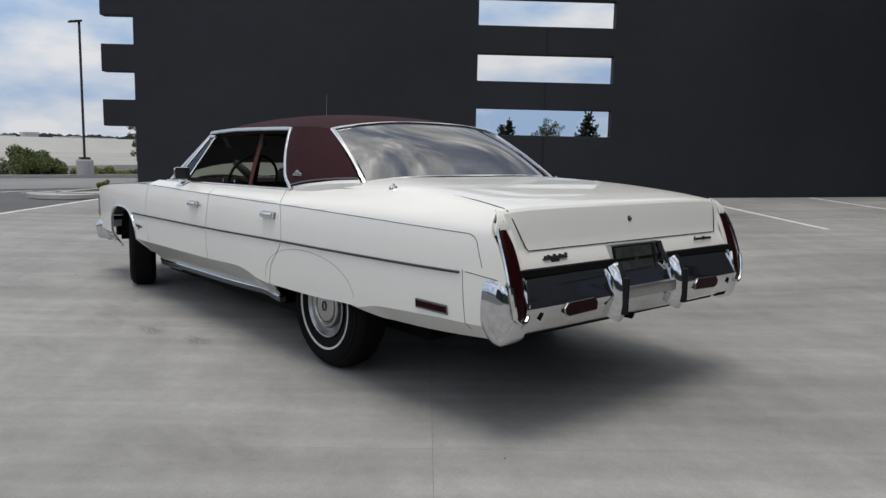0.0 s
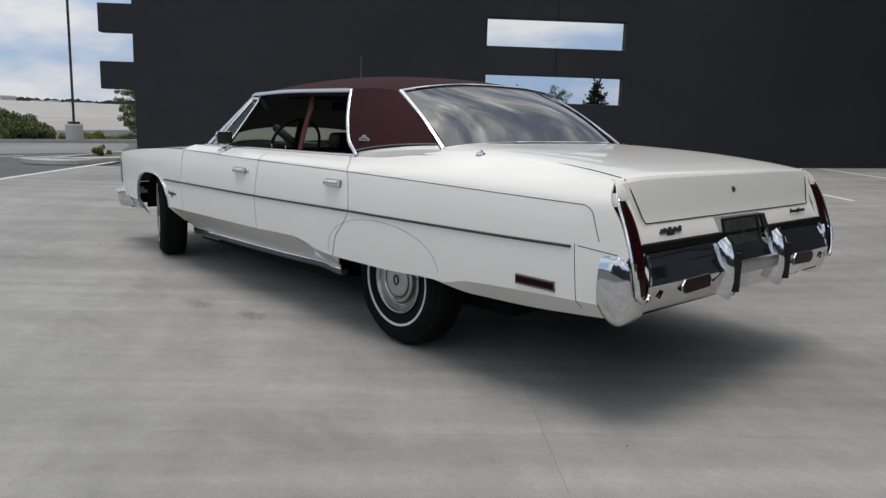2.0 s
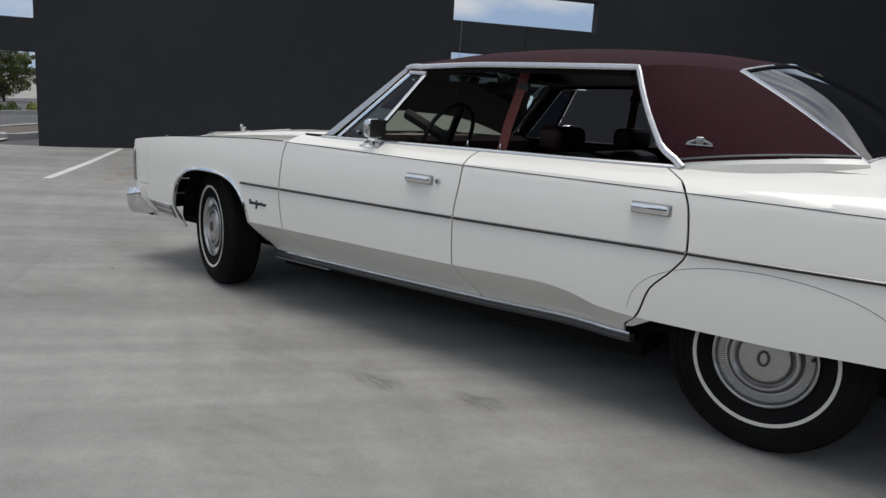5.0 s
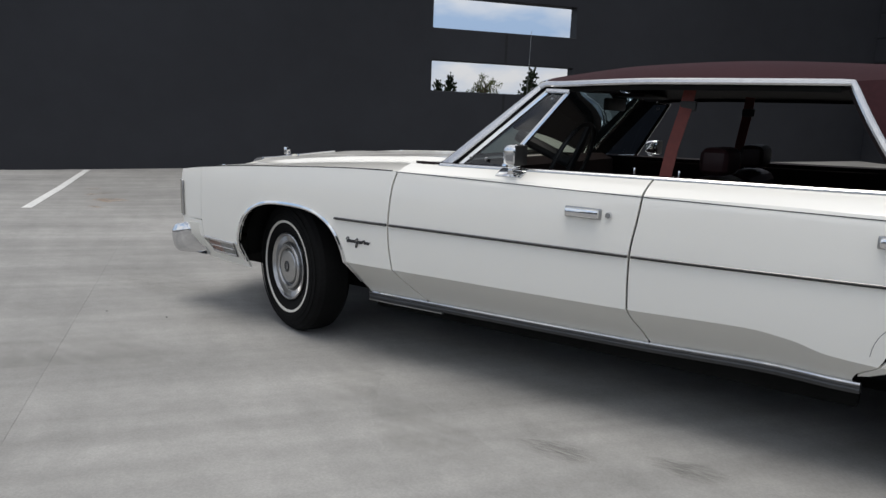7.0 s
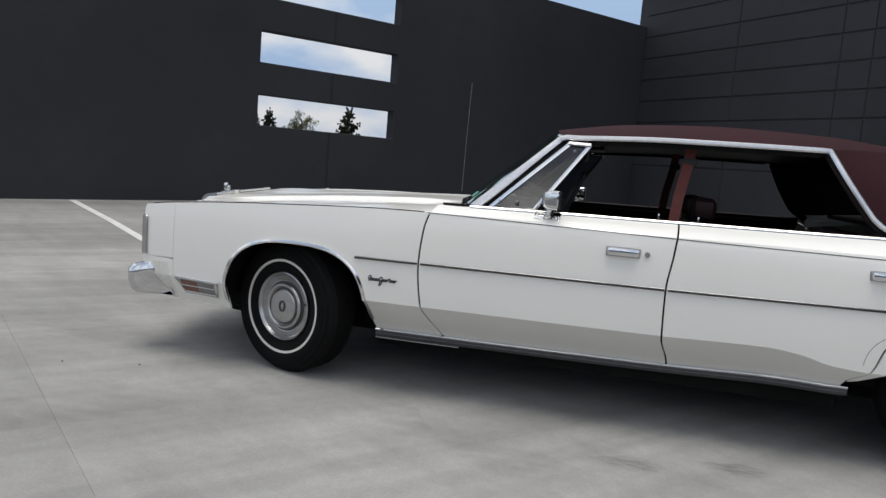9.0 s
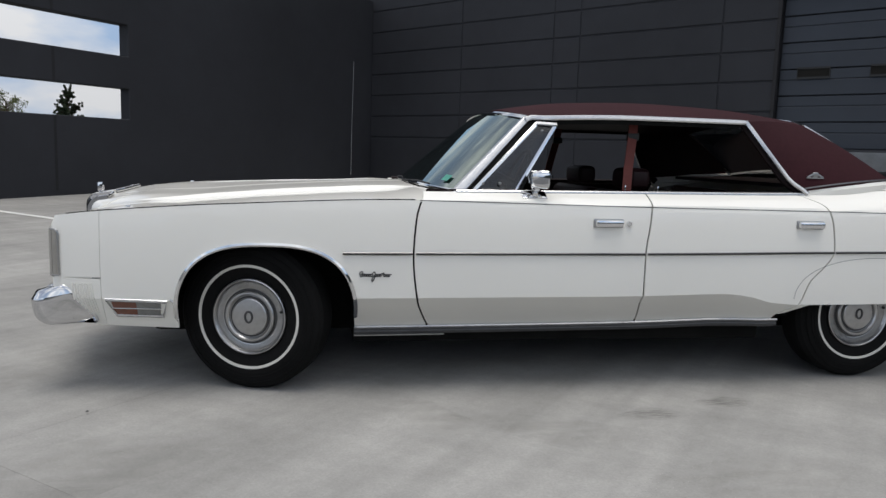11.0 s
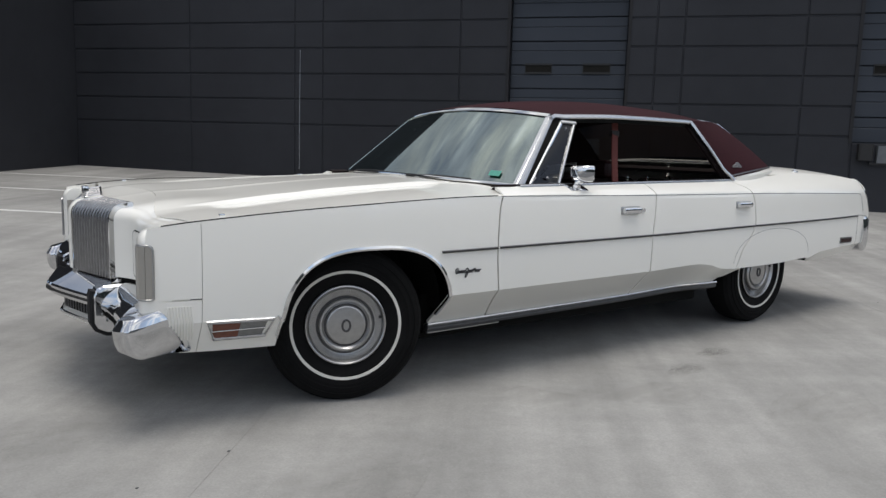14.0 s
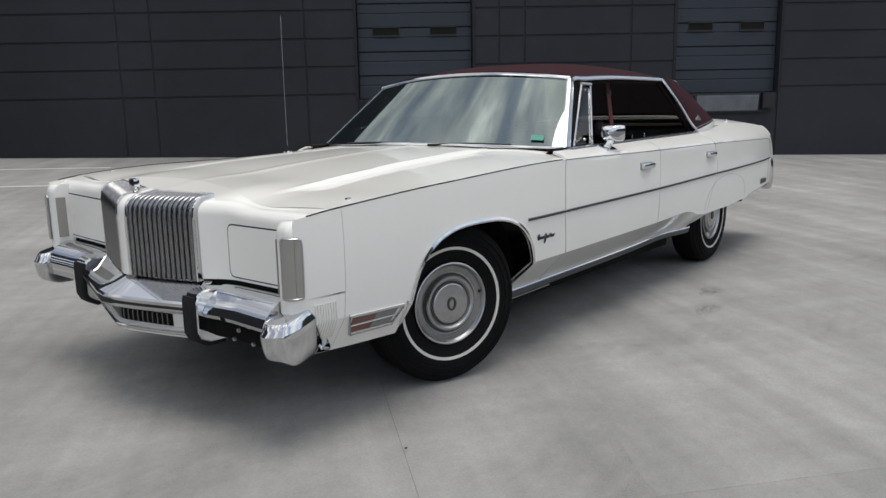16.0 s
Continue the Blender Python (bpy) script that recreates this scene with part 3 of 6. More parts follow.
loading_door(1, *D1)
loading_door(2, *D2)
for n, (u0, u1) in enumerate((D1, D2)):
    dock = thing("dock_leveller", "grey steel dock plate with black rubber bumpers on the warehouse wall", "dock leveller", "dock levellers")
    part("plate", sweep([on_g(u0 + 0.42, 1.22, 0), on_g(u1 - 0.42, 1.22, 0)], GN, [(-0.02, -0.16), (0.10, -0.16), (0.14, 0.12), (0.14, 0.15), (-0.02, 0.15)]), DOCK_GREY, dock, "pale grey steel dock plate", smooth=False)
    part("lip", sweep([on_g(u0 + 0.30, 1.045, 0), on_g(u1 - 0.30, 1.045, 0)], GN, [(-0.02, -0.02), (0.09, -0.02), (0.09, 0.02), (-0.02, 0.02)]), BLACK, dock, smooth=False)
    for u in (u0 + 0.22, u1 - 0.22):
        part("bumper", sweep([on_g(u, 1.10, 0), on_g(u, 1.40, 0)], GN, [(-0.02, -0.12), (0.15, -0.12), (0.17, -0.09), (0.17, 0.09), (0.15, 0.12), (-0.02, 0.12)]), BLACK, dock, "black rubber dock bumper", smooth=False)


# ---- beyond the wall: kerbs, planting, street lamp, field, far woods ----
def leaf_clumps(rng, spots, size, per):
    """Many small bent leaves gathered round the given spots."""
    verts, faces = [], []
    for c, r in spots:
        for _ in range(per):
            d = Vector((rng.gauss(0, 1), rng.gauss(0, 1), rng.gauss(0, 0.8)))
            p = Vector(c) + d.normalized() * r * rng.random() ** 0.4
            s = size * rng.uniform(0.6, 1.4)
            q = Euler((rng.uniform(0, 6.3), rng.uniform(0, 6.3), rng.uniform(0, 6.3))).to_matrix()
            k = len(verts)
            verts += [p + q @ Vector(v) * s for v in ((-1, 0, 0), (0, -0.45, 0.1), (1, 0, 0), (0, 0.45, 0.1))]
            faces += [(k, k + 1, k + 2, k + 3)]
    return verts, faces


def shrub(x, y, w, h, mat, label, seed, z=None, per=150, n=16, leaf=0.045):
    rng = random.Random(seed)
    z = ground_z(x, y) - 0.3 if z is None else z
    bush = thing("shrub", label, "shrub", "planting by the kerb", at=(0, 0, 0))
    spots = []
    for i in range(n):
        a, r = rng.uniform(0, 6.28), w * 0.5 * rng.random() ** 0.5
        top = h * (1 - 0.55 * (r / (w * 0.5)) ** 2) * rng.uniform(0.55, 1.0)
        spots.append(((x + r * math.cos(a), y + r * math.sin(a), z + top * rng.uniform(0.45, 0.95)), w * rng.uniform(0.10, 0.17)))
    part("crown", leaf_clumps(rng, spots, leaf * (0.6 + w * 0.5), per), mat, bush, smooth=False)
    vs, fs = [], []
    for (c, r) in spots[:7]:
        k = len(vs)
        b = Vector((x, y, z - 0.05))
        vs += [b + Vector((0.02, 0, 0)), b + Vector((-0.02, 0.02, 0)), b + Vector((-0.01, -0.02, 0)), Vector(c)]
        fs += [(k, k + 1, k + 3), (k + 1, k + 2, k + 3), (k + 2, k, k + 3)]
    part("stems", (vs, fs), BARK, bush, smooth=False)
    return bush


def tree(x, y, z, h, w, mat, label, seed, cone=False, per=60, lean=0.0, group="trees", low=0.22, leaf=1.0):
    rng = random.Random(seed)
    t = thing("tree", label, "tree", group)
    trunk = [Vector((x + lean * f * f, y, z + h * 0.9 * f)) for f in steps(0, 1, 6)]
    vs, fs = [], []
    for i, p in enumerate(trunk):
        r = max(0.012, h * 0.018 * (1 - i / 6.5))
        vs += [p + Vector((r * math.cos(a), r * math.sin(a), 0)) for a in steps(0, 5.24, 5)]
    for i in range(6):
        fs += [(i * 6 + j, i * 6 + (j + 1) % 6, (i + 1) * 6 + (j + 1) % 6, (i + 1) * 6 + j) for j in range(6)]
    spots = []
    for i in range(230 if cone else 60):
        f = rng.uniform(low if not cone else 0.06, 1.0)
        base = trunk[min(5, int(f * 6))].lerp(trunk[min(6, int(f * 6) + 1)], f * 6 % 1)
        reach = w * 0.5 * ((1 - f) ** 0.8 * 0.95 + 0.05 if cone else math.sin(math.pi * (0.22 + 0.72 * f)) ** 0.7) * rng.uniform(0.45, 1.0)
        a = rng.uniform(0, 6.28)
        tip = base + Vector((reach * math.cos(a), reach * math.sin(a), h * rng.uniform(-0.02, 0.10)))
        k = len(vs)
        r = h * 0.006
        vs += [base + Vector((0, 0, r)), base + Vector((r, 0, -r)), base + Vector((-r, r, -r)), tip]
        fs += [(k, k + 1, k + 3), (k + 1, k + 2, k + 3), (k + 2, k, k + 3)]
        q = 1.15 - f if cone else 1.0
        for along, size in ((1.0, 0.026), (0.8, 0.036), (0.58, 0.046), (0.36, 0.05)):
            spots.append((base.lerp(tip, along) + Vector((0, 0, h * rng.uniform(-0.01, 0.01))), w * q * size * (1.0 if cone else 1.7) * rng.uniform(0.7, 1.2)))
    part("trunk", (vs, fs), BARK, t, "brown trunk and limbs", smooth=False)
    part("crown", leaf_clumps(rng, spots, (0.016 * h + 0.02) * leaf, per), mat, t, smooth=False)
    return t


def kerb(points, label):
    zs = [Vector((p[0], p[1], ground_z(*p) - 0.075)) for p in points]
    ob = part("kerb", sweep(zs, Vector((0, 0, 1)), [(-0.1, -0.09), (0.13, -0.09), (0.15, -0.06), (0.15, 0.09), (-0.1, 0.09)]), KERB, None, label, smooth=False)
    return tagged(ob, category="kerb", kind="structure", group="kerbs")


# planted island past the end of the wall, then a drive, then the planted verge
ISLE = [(14.6, -1.35), (15.2, -1.75), (16.4, -3.0), (17.6, -4.6), (19.0, -6.6)]
kerb(ISLE, "pale concrete kerb round a planted island")
kerb([(14.6, -1.35), (14.2, -2.0), (14.5, -2.9), (15.8, -5.0), (17.2, -7.2)], "pale concrete kerb round a planted island")
mulch = part("mulch_bed", sheet([[(p[0], p[1], ground_z(*p) + 0.045), (q[0], q[1], ground_z(*q) + 0.045)] for p, q in zip(ISLE, ((14.5, -1.8), (14.3, -2.2), (14.9, -3.4), (16.0, -5.2), (17.3, -7.3)))]), MULCH, None, "brown gravel mulch bed inside the kerbs", smooth=False)
tagged(mulch, category="planting bed", kind="structure")
nose = part("island_nose", sheet([[Vector((x0, y0, -0.03)), Vector((x0 + 0.02, y0, 0.055)), Vector((x1, y1, 0.06))] for x0, y0, x1, y1 in ((14.72, -0.72, 14.80, -0.80), (14.25, -0.86, 14.9, -1.0), (13.92, -1.20, 14.9, -1.4), (13.85, -1.62, 14.9, -1.8), (14.05, -2.05, 15.0, -2.3), (14.45, -2.65, 15.1, -2.9))]), KERB, None, "pale rounded concrete nose of the planted island", smooth=False)
tagged(nose, category="kerb", kind="structure", group="kerbs")
shrub(15.55, -2.62, 0.36, 0.36, LEAF_YELLOW, "small round green shrub on the island", 3, z=0.02, per=170, n=10)
shrub(16.9, -4.6, 0.45, 0.28, LEAF, "small green shrub on the island", 4, z=0.02, per=170, n=10)
tree(37.4, -12.0, -0.3, 3.6, 3.6, LEAF, "young leafy green tree beyond the verge", 5, per=110, lean=0.2, low=0.12, leaf=0.6)

drive = part("drive", sheet([[(x0, y, -0.036), (x1, y, -0.036)] for x0, x1, y in ((18.4, 27.2, 14.0), (18.2, 26.3, 9.0), (18.0, 25.0, 2.0), (18.2, 24.2, -3.0), (19.6, 24.0, -6.5), (22.4, 24.6, -12.0))]), DRIVE, None, "strip of worn grey drive beside the verge", smooth=False)
tagged(drive, category="road", kind="structure")
for a, b in (((16.45, 0.9), (17.24, -1.38)), ((16.40, -0.95), (17.02, -2.12)), ((17.55, 0.8), (17.78, -0.36))):
    p, q = Vector((*a, -0.034)), Vector((*b, -0.034))
    n = Vector(((q - p).y, -(q - p).x, 0)).normalized() * 0.055
    stripe_line = part("road_line", sheet([[p - n, p + n], [q - n, q + n]]), PAINT_LINE, None, "worn white painted line on asphalt", smooth=False)
    tagged(stripe_line, category="road marking", group="drive lines", kind="structure")

verge_line = [(26.5, 9.0), (25.2, 2.0), (24.4, -3.0), (24.2, -6.5), (25.0, -14.0), (27.0, -24.0)]
kerb(verge_line, "pale concrete kerb along the planted verge")
verge = part("verge", sheet([[(x, y, 0.0 - 0.18), (x + 5.0, y + 0.5, -0.10)] for x, y in verge_line]), MULCH, None, "strip of gravel mulch along the kerb", smooth=False)
tagged(verge, category="planting bed", kind="structure")
shrub(26.35, -3.35, 2.0, 1.45, LEAF, "large green rounded shrub on the verge", 11, z=-0.25, per=520, n=40, leaf=0.026)
shrub(26.0, -4.15, 0.9, 0.72, LEAF, "mid-green shrub on the verge", 12, z=-0.2, per=320, leaf=0.028)
shrub(26.2, -5.15, 1.1, 0.62, LEAF_YELLOW, "yellow-green low shrub on the verge", 13, z=-0.2, per=320, leaf=0.028)
shrub(26.6, -6.2, 1.2, 0.60, LEAF_YELLOW, "yellow-green low shrub on the verge", 14, z=-0.2, per=320, leaf=0.028)
shrub(26.8, -7.5, 1.2, 0.55, LEAF, "low green shrub on the verge", 15, z=-0.2, per=320, leaf=0.028)
shrub(26.3, -1.55, 0.9, 0.6, LEAF_YELLOW, "low yellow-green shrub on the verge", 16, z=-0.2, per=320, leaf=0.028)
shrub(27.0, -9.2, 1.4, 0.62, LEAF_YELLOW, "low yellow-green shrub on the verge", 17, z=-0.2, per=320, leaf=0.028)

lamp = thing("street_lamp", "tall black parking-lot lamp on a round concrete footing", "street lamp", at=(0, 0, 0))
LX, LY = 24.5, -4.62
bm = turned([(0.0, -0.25), (0.27, -0.25), (0.28, 0.55), (0.26, 0.60), (0.0, 0.60)], 24, "Z")
bmesh.ops.translate(bm, vec=(LX, LY, 0), verts=bm.verts[:])
part("footing", bm, KERB, lamp, "pale concrete footing", smooth=False)
part("pole", sweep([(LX, LY, 0.58), (LX, LY, 0.70), (LX, LY, 5.32)], Vector((1, 0, 0)), disc_ring(0.042, 10)), POLE, lamp)
bm = block(-0.16, 0.16, -0.16, 0.16, 0.59, 0.68, 0.02)
bmesh.ops.translate(bm, vec=(LX, LY, 0), verts=bm.verts[:])
part("base_cover", bm, POLE, lamp)
part("head", block(-0.13, 0.13, -0.08, 0.34, -0.03, 0.04, 0.03, 2, Matrix.Translation((LX, LY, 5.30)) @ Matrix.Rotation(radians(-10), 4, "X")), POLE, lamp, "flat black lamp head")

# pale bare embankment across the road, low on the skyline
far_a, far_b = Vector((52, 62, 0)), Vector((80, -75, 0))
run = (far_b - far_a).normalized()
face_n = Vector((-run.y, run.x, 0))
face_n = face_n if face_n.x < 0 else -face_n
bank_len = (far_b - far_a).length
slope = [(0.0, -4.5), (5.0, -1.2), (8.6, 0.2), (12.0, 1.55), (13.0, 1.62), (70.0, 1.7)]
bank = part("embankment", sheet([[far_a + run * d - face_n * o + Vector((0, 0, z)) for d in steps(0, bank_len, 40)] for o, z in slope]), FIELD, None, "long pale bare embankment below the skyline", smooth=False)
tagged(bank, category="ground", kind="structure")
part("track", sheet([[far_a + run * d - face_n * o + Vector((0, 0, z + 0.05 + 0.05 * math.sin(d * 0.13))) for d in steps(0, bank_len, 40)] for o, z in ((5.9, -0.85), (7.5, -0.23))]), ROOF_WHITE, bank, "paler level track along the embankment", smooth=False)

field_line = [(35, 30), (31.4, 9), (30.1, 2), (29.3, -3), (29.1, -6.5), (29.9, -14), (32, -24), (38, -40)]
field = part("field", sheet([[Vector((x, y, -0.20)), Vector((x + 8, y, -0.30)), far_a + run * (bank_len * k / 7) - face_n * 9.0 + Vector((0, 0, 0.16))] for k, (x, y) in enumerate(field_line)], True), BARE, None, "bare beige field below the embankment", smooth=False)
tagged(field, category="ground", kind="structure")

# far woods: a low uneven band of crowns beyond everything
rng = random.Random(8)
vs, fs = [], []
for i in range(3900):
    near = i >= 3200
    a = rng.uniform(1.2, 3.3) if near else rng.uniform(-2.9, 1.2)
    d = rng.uniform(90, 140) if near else rng.uniform(360, 520)
    x, y = d * math.cos(a), d * math.sin(a)
    w, h = rng.uniform(1.6, 4.5), rng.uniform(3.6, 4.9) * (0.95 + 0.10 * math.sin(a * 9) + 0.07 * math.sin(a * 47) + 0.05 * math.sin(a * 131)) * (d / 430 if not near else 2.9)
    k = len(vs)
    side = Vector((-math.sin(a), math.cos(a), 0)) * w
    n = 6
    top = [Vector((x, y, 0)) + side * (2 * j / n - 1) + Vector((0, 0, 1 + h * math.sin(math.pi * (j + 0.4) / (n + 0.8)) ** 0.6 * rng.uniform(0.88, 1.08))) for j in range(n + 1)]
    vs += [Vector((p.x, p.y, -8)) for p in top] + top + [Vector((p.x * 1.02, p.y * 1.02, -8)) for p in top]
    m = n + 1
    fs += [(k + j, k + j + 1, k + m + j + 1, k + m + j) for j in range(n)] + [(k + m + j, k + m + j + 1, k + 2 * m + j + 1, k + 2 * m + j) for j in range(n)]
woods = part("far_woods", (vs, fs), FAR_WOOD, None, "dark green band of far trees on the horizon", smooth=False)
tagged(woods, category="woods", kind="stuff")
for x, y, w, h in ((292.5, -46.9, 3.8, 4.5), (291.5, -52.3, 4.8, 4.2), (290.1, -59.5, 4.6, 5.8), (287.9, -69.2, 3.6, 4.1), (286.7, -73.7, 2.2, 4.3), (284.5, -81.8, 8.6, 3.9)):
    c = Vector((x, y, 0))
    house = thing("far_building", "low white building far off among trees", "building", "far buildings")
    part("wall", block(-3, 3, -w / 2, w / 2, -3, h * 0.64, 0, 1, Matrix.Translation(c)), ROOF_WHITE, house, smooth=False)
    part("roof", block(-3.3, 3.3, -w / 2 - 0.2, w / 2 + 0.2, h * 0.64, h * 0.75, 0, 1, Matrix.Translation(c)), PALE_WALL, house, smooth=False)

# trees that show through the slots of the screen wall
for i, (x, y, h, w, cone, mat) in enumerate(((7.61, -11.04, 2.36, 2.0, True, LEAF_DARK), (8.59, -10.79, 2.12, 1.5, False, LEAF), (8.75, -9.60, 2.10, 1.5, True, LEAF_DARK), (9.15, -9.75, 2.02, 1.2, True, LEAF_DARK), (6.70, -11.80, 2.05, 0.8, True, LEAF))):
    tree(x, y, -0.1, h, w, mat, "narrow dark green conifer behind the screen wall" if cone else "dark leafy young tree behind the screen wall", 20 + i, cone, per=26, group="trees behind the wall", leaf=0.40)


# ---- the car: x forward from the rear axle, y to its left, z up ----
car = thing("sedan", "large ivory-white vintage four-door hardtop sedan with burgundy vinyl roof", "car")


def half_width(x):
    return between(x, (-1.45, 0.895), (-1.15, 0.935), (-0.7, 0.972), (0.0, 0.996), (1.3, 1.004), (2.4, 1.004), (3.1, 0.975), (3.6, 0.935), (3.98, 0.888))


def crease(x):
    return between(x, (-1.45, 0.845), (-1.2, 0.855), (0.35, 0.876), (1.3, 0.878), (2.37, 0.886), (3.22, 0.848), (3.77, 0.803), (3.98, 0.776))


def tuck(x):
    """Height of the lower edge from which the side turns under."""
    return between(x, (-1.45, 0.475), (-1.1, 0.472), (-0.6, 0.452), (-0.42, 0.418), (0.0, 0.402), (0.43, 0.404), (0.60, 0.415), (0.72, 0.445), (0.86, 0.460), (1.3, 0.449), (2.6, 0.436), (3.6, 0.415), (3.98, 0.42))


def shoulder(x):
    """Width and height of the belt edge."""
    return (between(x, (-1.40, 0.846), (-1.2, 0.840), (-0.9, 0.822), (-0.46, 0.815), (0.0, 0.846), (0.42, 0.872), (1.3, 0.884), (2.3, 0.905)),
            between(x, (-1.40, 0.925), (-1.25, 0.952), (-0.9, 0.984), (-0.46, 0.997), (0.0, 0.975), (0.42, 0.950), (1.3, 0.936), (2.3, 0.922)))


def side_y(x, z):
    w, zc, zt = half_width(x), crease(x), tuck(x)

    def flank(q):
        return w - 0.016 * ((q - 0.63) / 0.24) ** 2

    if z > zc:
        yb, zb = shoulder(x)
        t = min(1.0, (z - zc) / max(1e-4, zb - zc))
        yc = flank(zc)
        return yc - (yc - yb) * t ** 1.5
    if z < zt:
        d = zt - z
        return flank(zt) - (1.15 - 0.53 * smooth01((x - 2.75) / 0.5)) * d
    return flank(z)


def side_out(x, z, s):
    dz = 0.004
    n = Vector((-(side_y(x + 0.01, z) - side_y(x - 0.01, z)) / 0.02, 1, -(side_y(x, z + dz) - side_y(x, z - dz)) / (2 * dz)))
    n.normalize()
    return Vector((n.x, s * n.y, n.z))


def on_side(x, z, s, out=0.0):
    p = Vector((x, s * side_y(x, z), z))
    return p + side_out(x, z, s) * out if out else p


def side_panel(x_back, x_front, z_lo, z_hi, s, nu, nv, out=0.0):
    """A stretch of the body side between two seams (x by height) and two edges (height by x)."""
    rows, turn = [], max(1, round(0.22 * nv)) / nv
    for i in range(nu + 1):
        u = i / nu
        row = []
        for j in range(nv + 1):
            x, z, f = (x_back(0.6) + x_front(0.6)) / 2, 0.6, j / nv
            for _ in range(8):
                lo, hi = z_lo(x), z_hi(x)
                mid = min(max(tuck(x), lo + 0.003), hi - 0.01)
                z = lo + (mid - lo) * f / turn if f < turn else mid + (hi - mid) * (f - turn) / (1 - turn)
                x = x_back(z) + (x_front(z) - x_back(z)) * u
            row.append(on_side(x, z, s, out))
        rows.append(row)
    return sheet(rows, s < 0)


# seams, as x by height
def seam_front(z):
    return between(z, (0.27, 2.30), (0.31, 2.325), (0.44, 2.38), (0.64, 2.402), (0.80, 2.392), (0.93, 2.355))


def seam_mid(z):
    return between(z, (0.27, 1.235), (0.32, 1.246), (0.44, 1.284), (0.65, 1.290), (0.80, 1.272), (0.95, 1.258))


def seam_rear(z):
    return between(z, (0.28, 0.53), (0.345, 0.515), (0.41, 0.448), (0.52, 0.408), (0.60, 0.335), (0.672, 0.290), (0.806, 0.303), (0.90, 0.340), (0.935, 0.405), (0.96, 0.47))


def shift(f, d):
    return lambda z: f(z) + d


ARCH_X, ARCH_A, ARCH_B, ARCH_Z = 3.052, 0.395, 0.372, 0.298


def arch(x):
    d = abs(x - ARCH_X) / ARCH_A
    return ARCH_Z + ARCH_B * max(0.0, 1 - min(1, d) ** 2.75) ** (1 / 2.75) if d < 1 else ARCH_Z


def sill(x):
    return between(x, (0.3, 0.322), (0.6, 0.312), (1.3, 0.286), (2.65, 0.266))


def quarter_low(x):
    return between(x, (-1.45, 0.430), (-1.25, 0.405), (-0.75, 0.372), (-0.56, 0.372), (-0.44, 0.405), (-0.38, 0.421), (0.0, 0.407), (0.42, 0.403), (0.46, 0.360), (0.53, 0.335))


def fender_low(x):
    if x < ARCH_X - ARCH_A:
        return 0.266
    if x < ARCH_X + ARCH_A:
        return arch(x)
    return between(x, (3.44, 0.272), (3.80, 0.284), (3.98, 0.305))


def belt(x):
    return shoulder(x)[1]


TAIL_X = lambda z: between(z, (0.40, -1.345), (0.66, -1.365), (0.68, -1.378), (0.72, -1.362), (0.80, -1.326), (0.88, -1.272), (0.95, -1.248))
NOSE_X = lambda z: between(z, (0.30, 3.79), (0.46, 3.80), (0.505, 3.87), (0.52, 3.935), (0.74, 3.955), (0.785, 3.945))

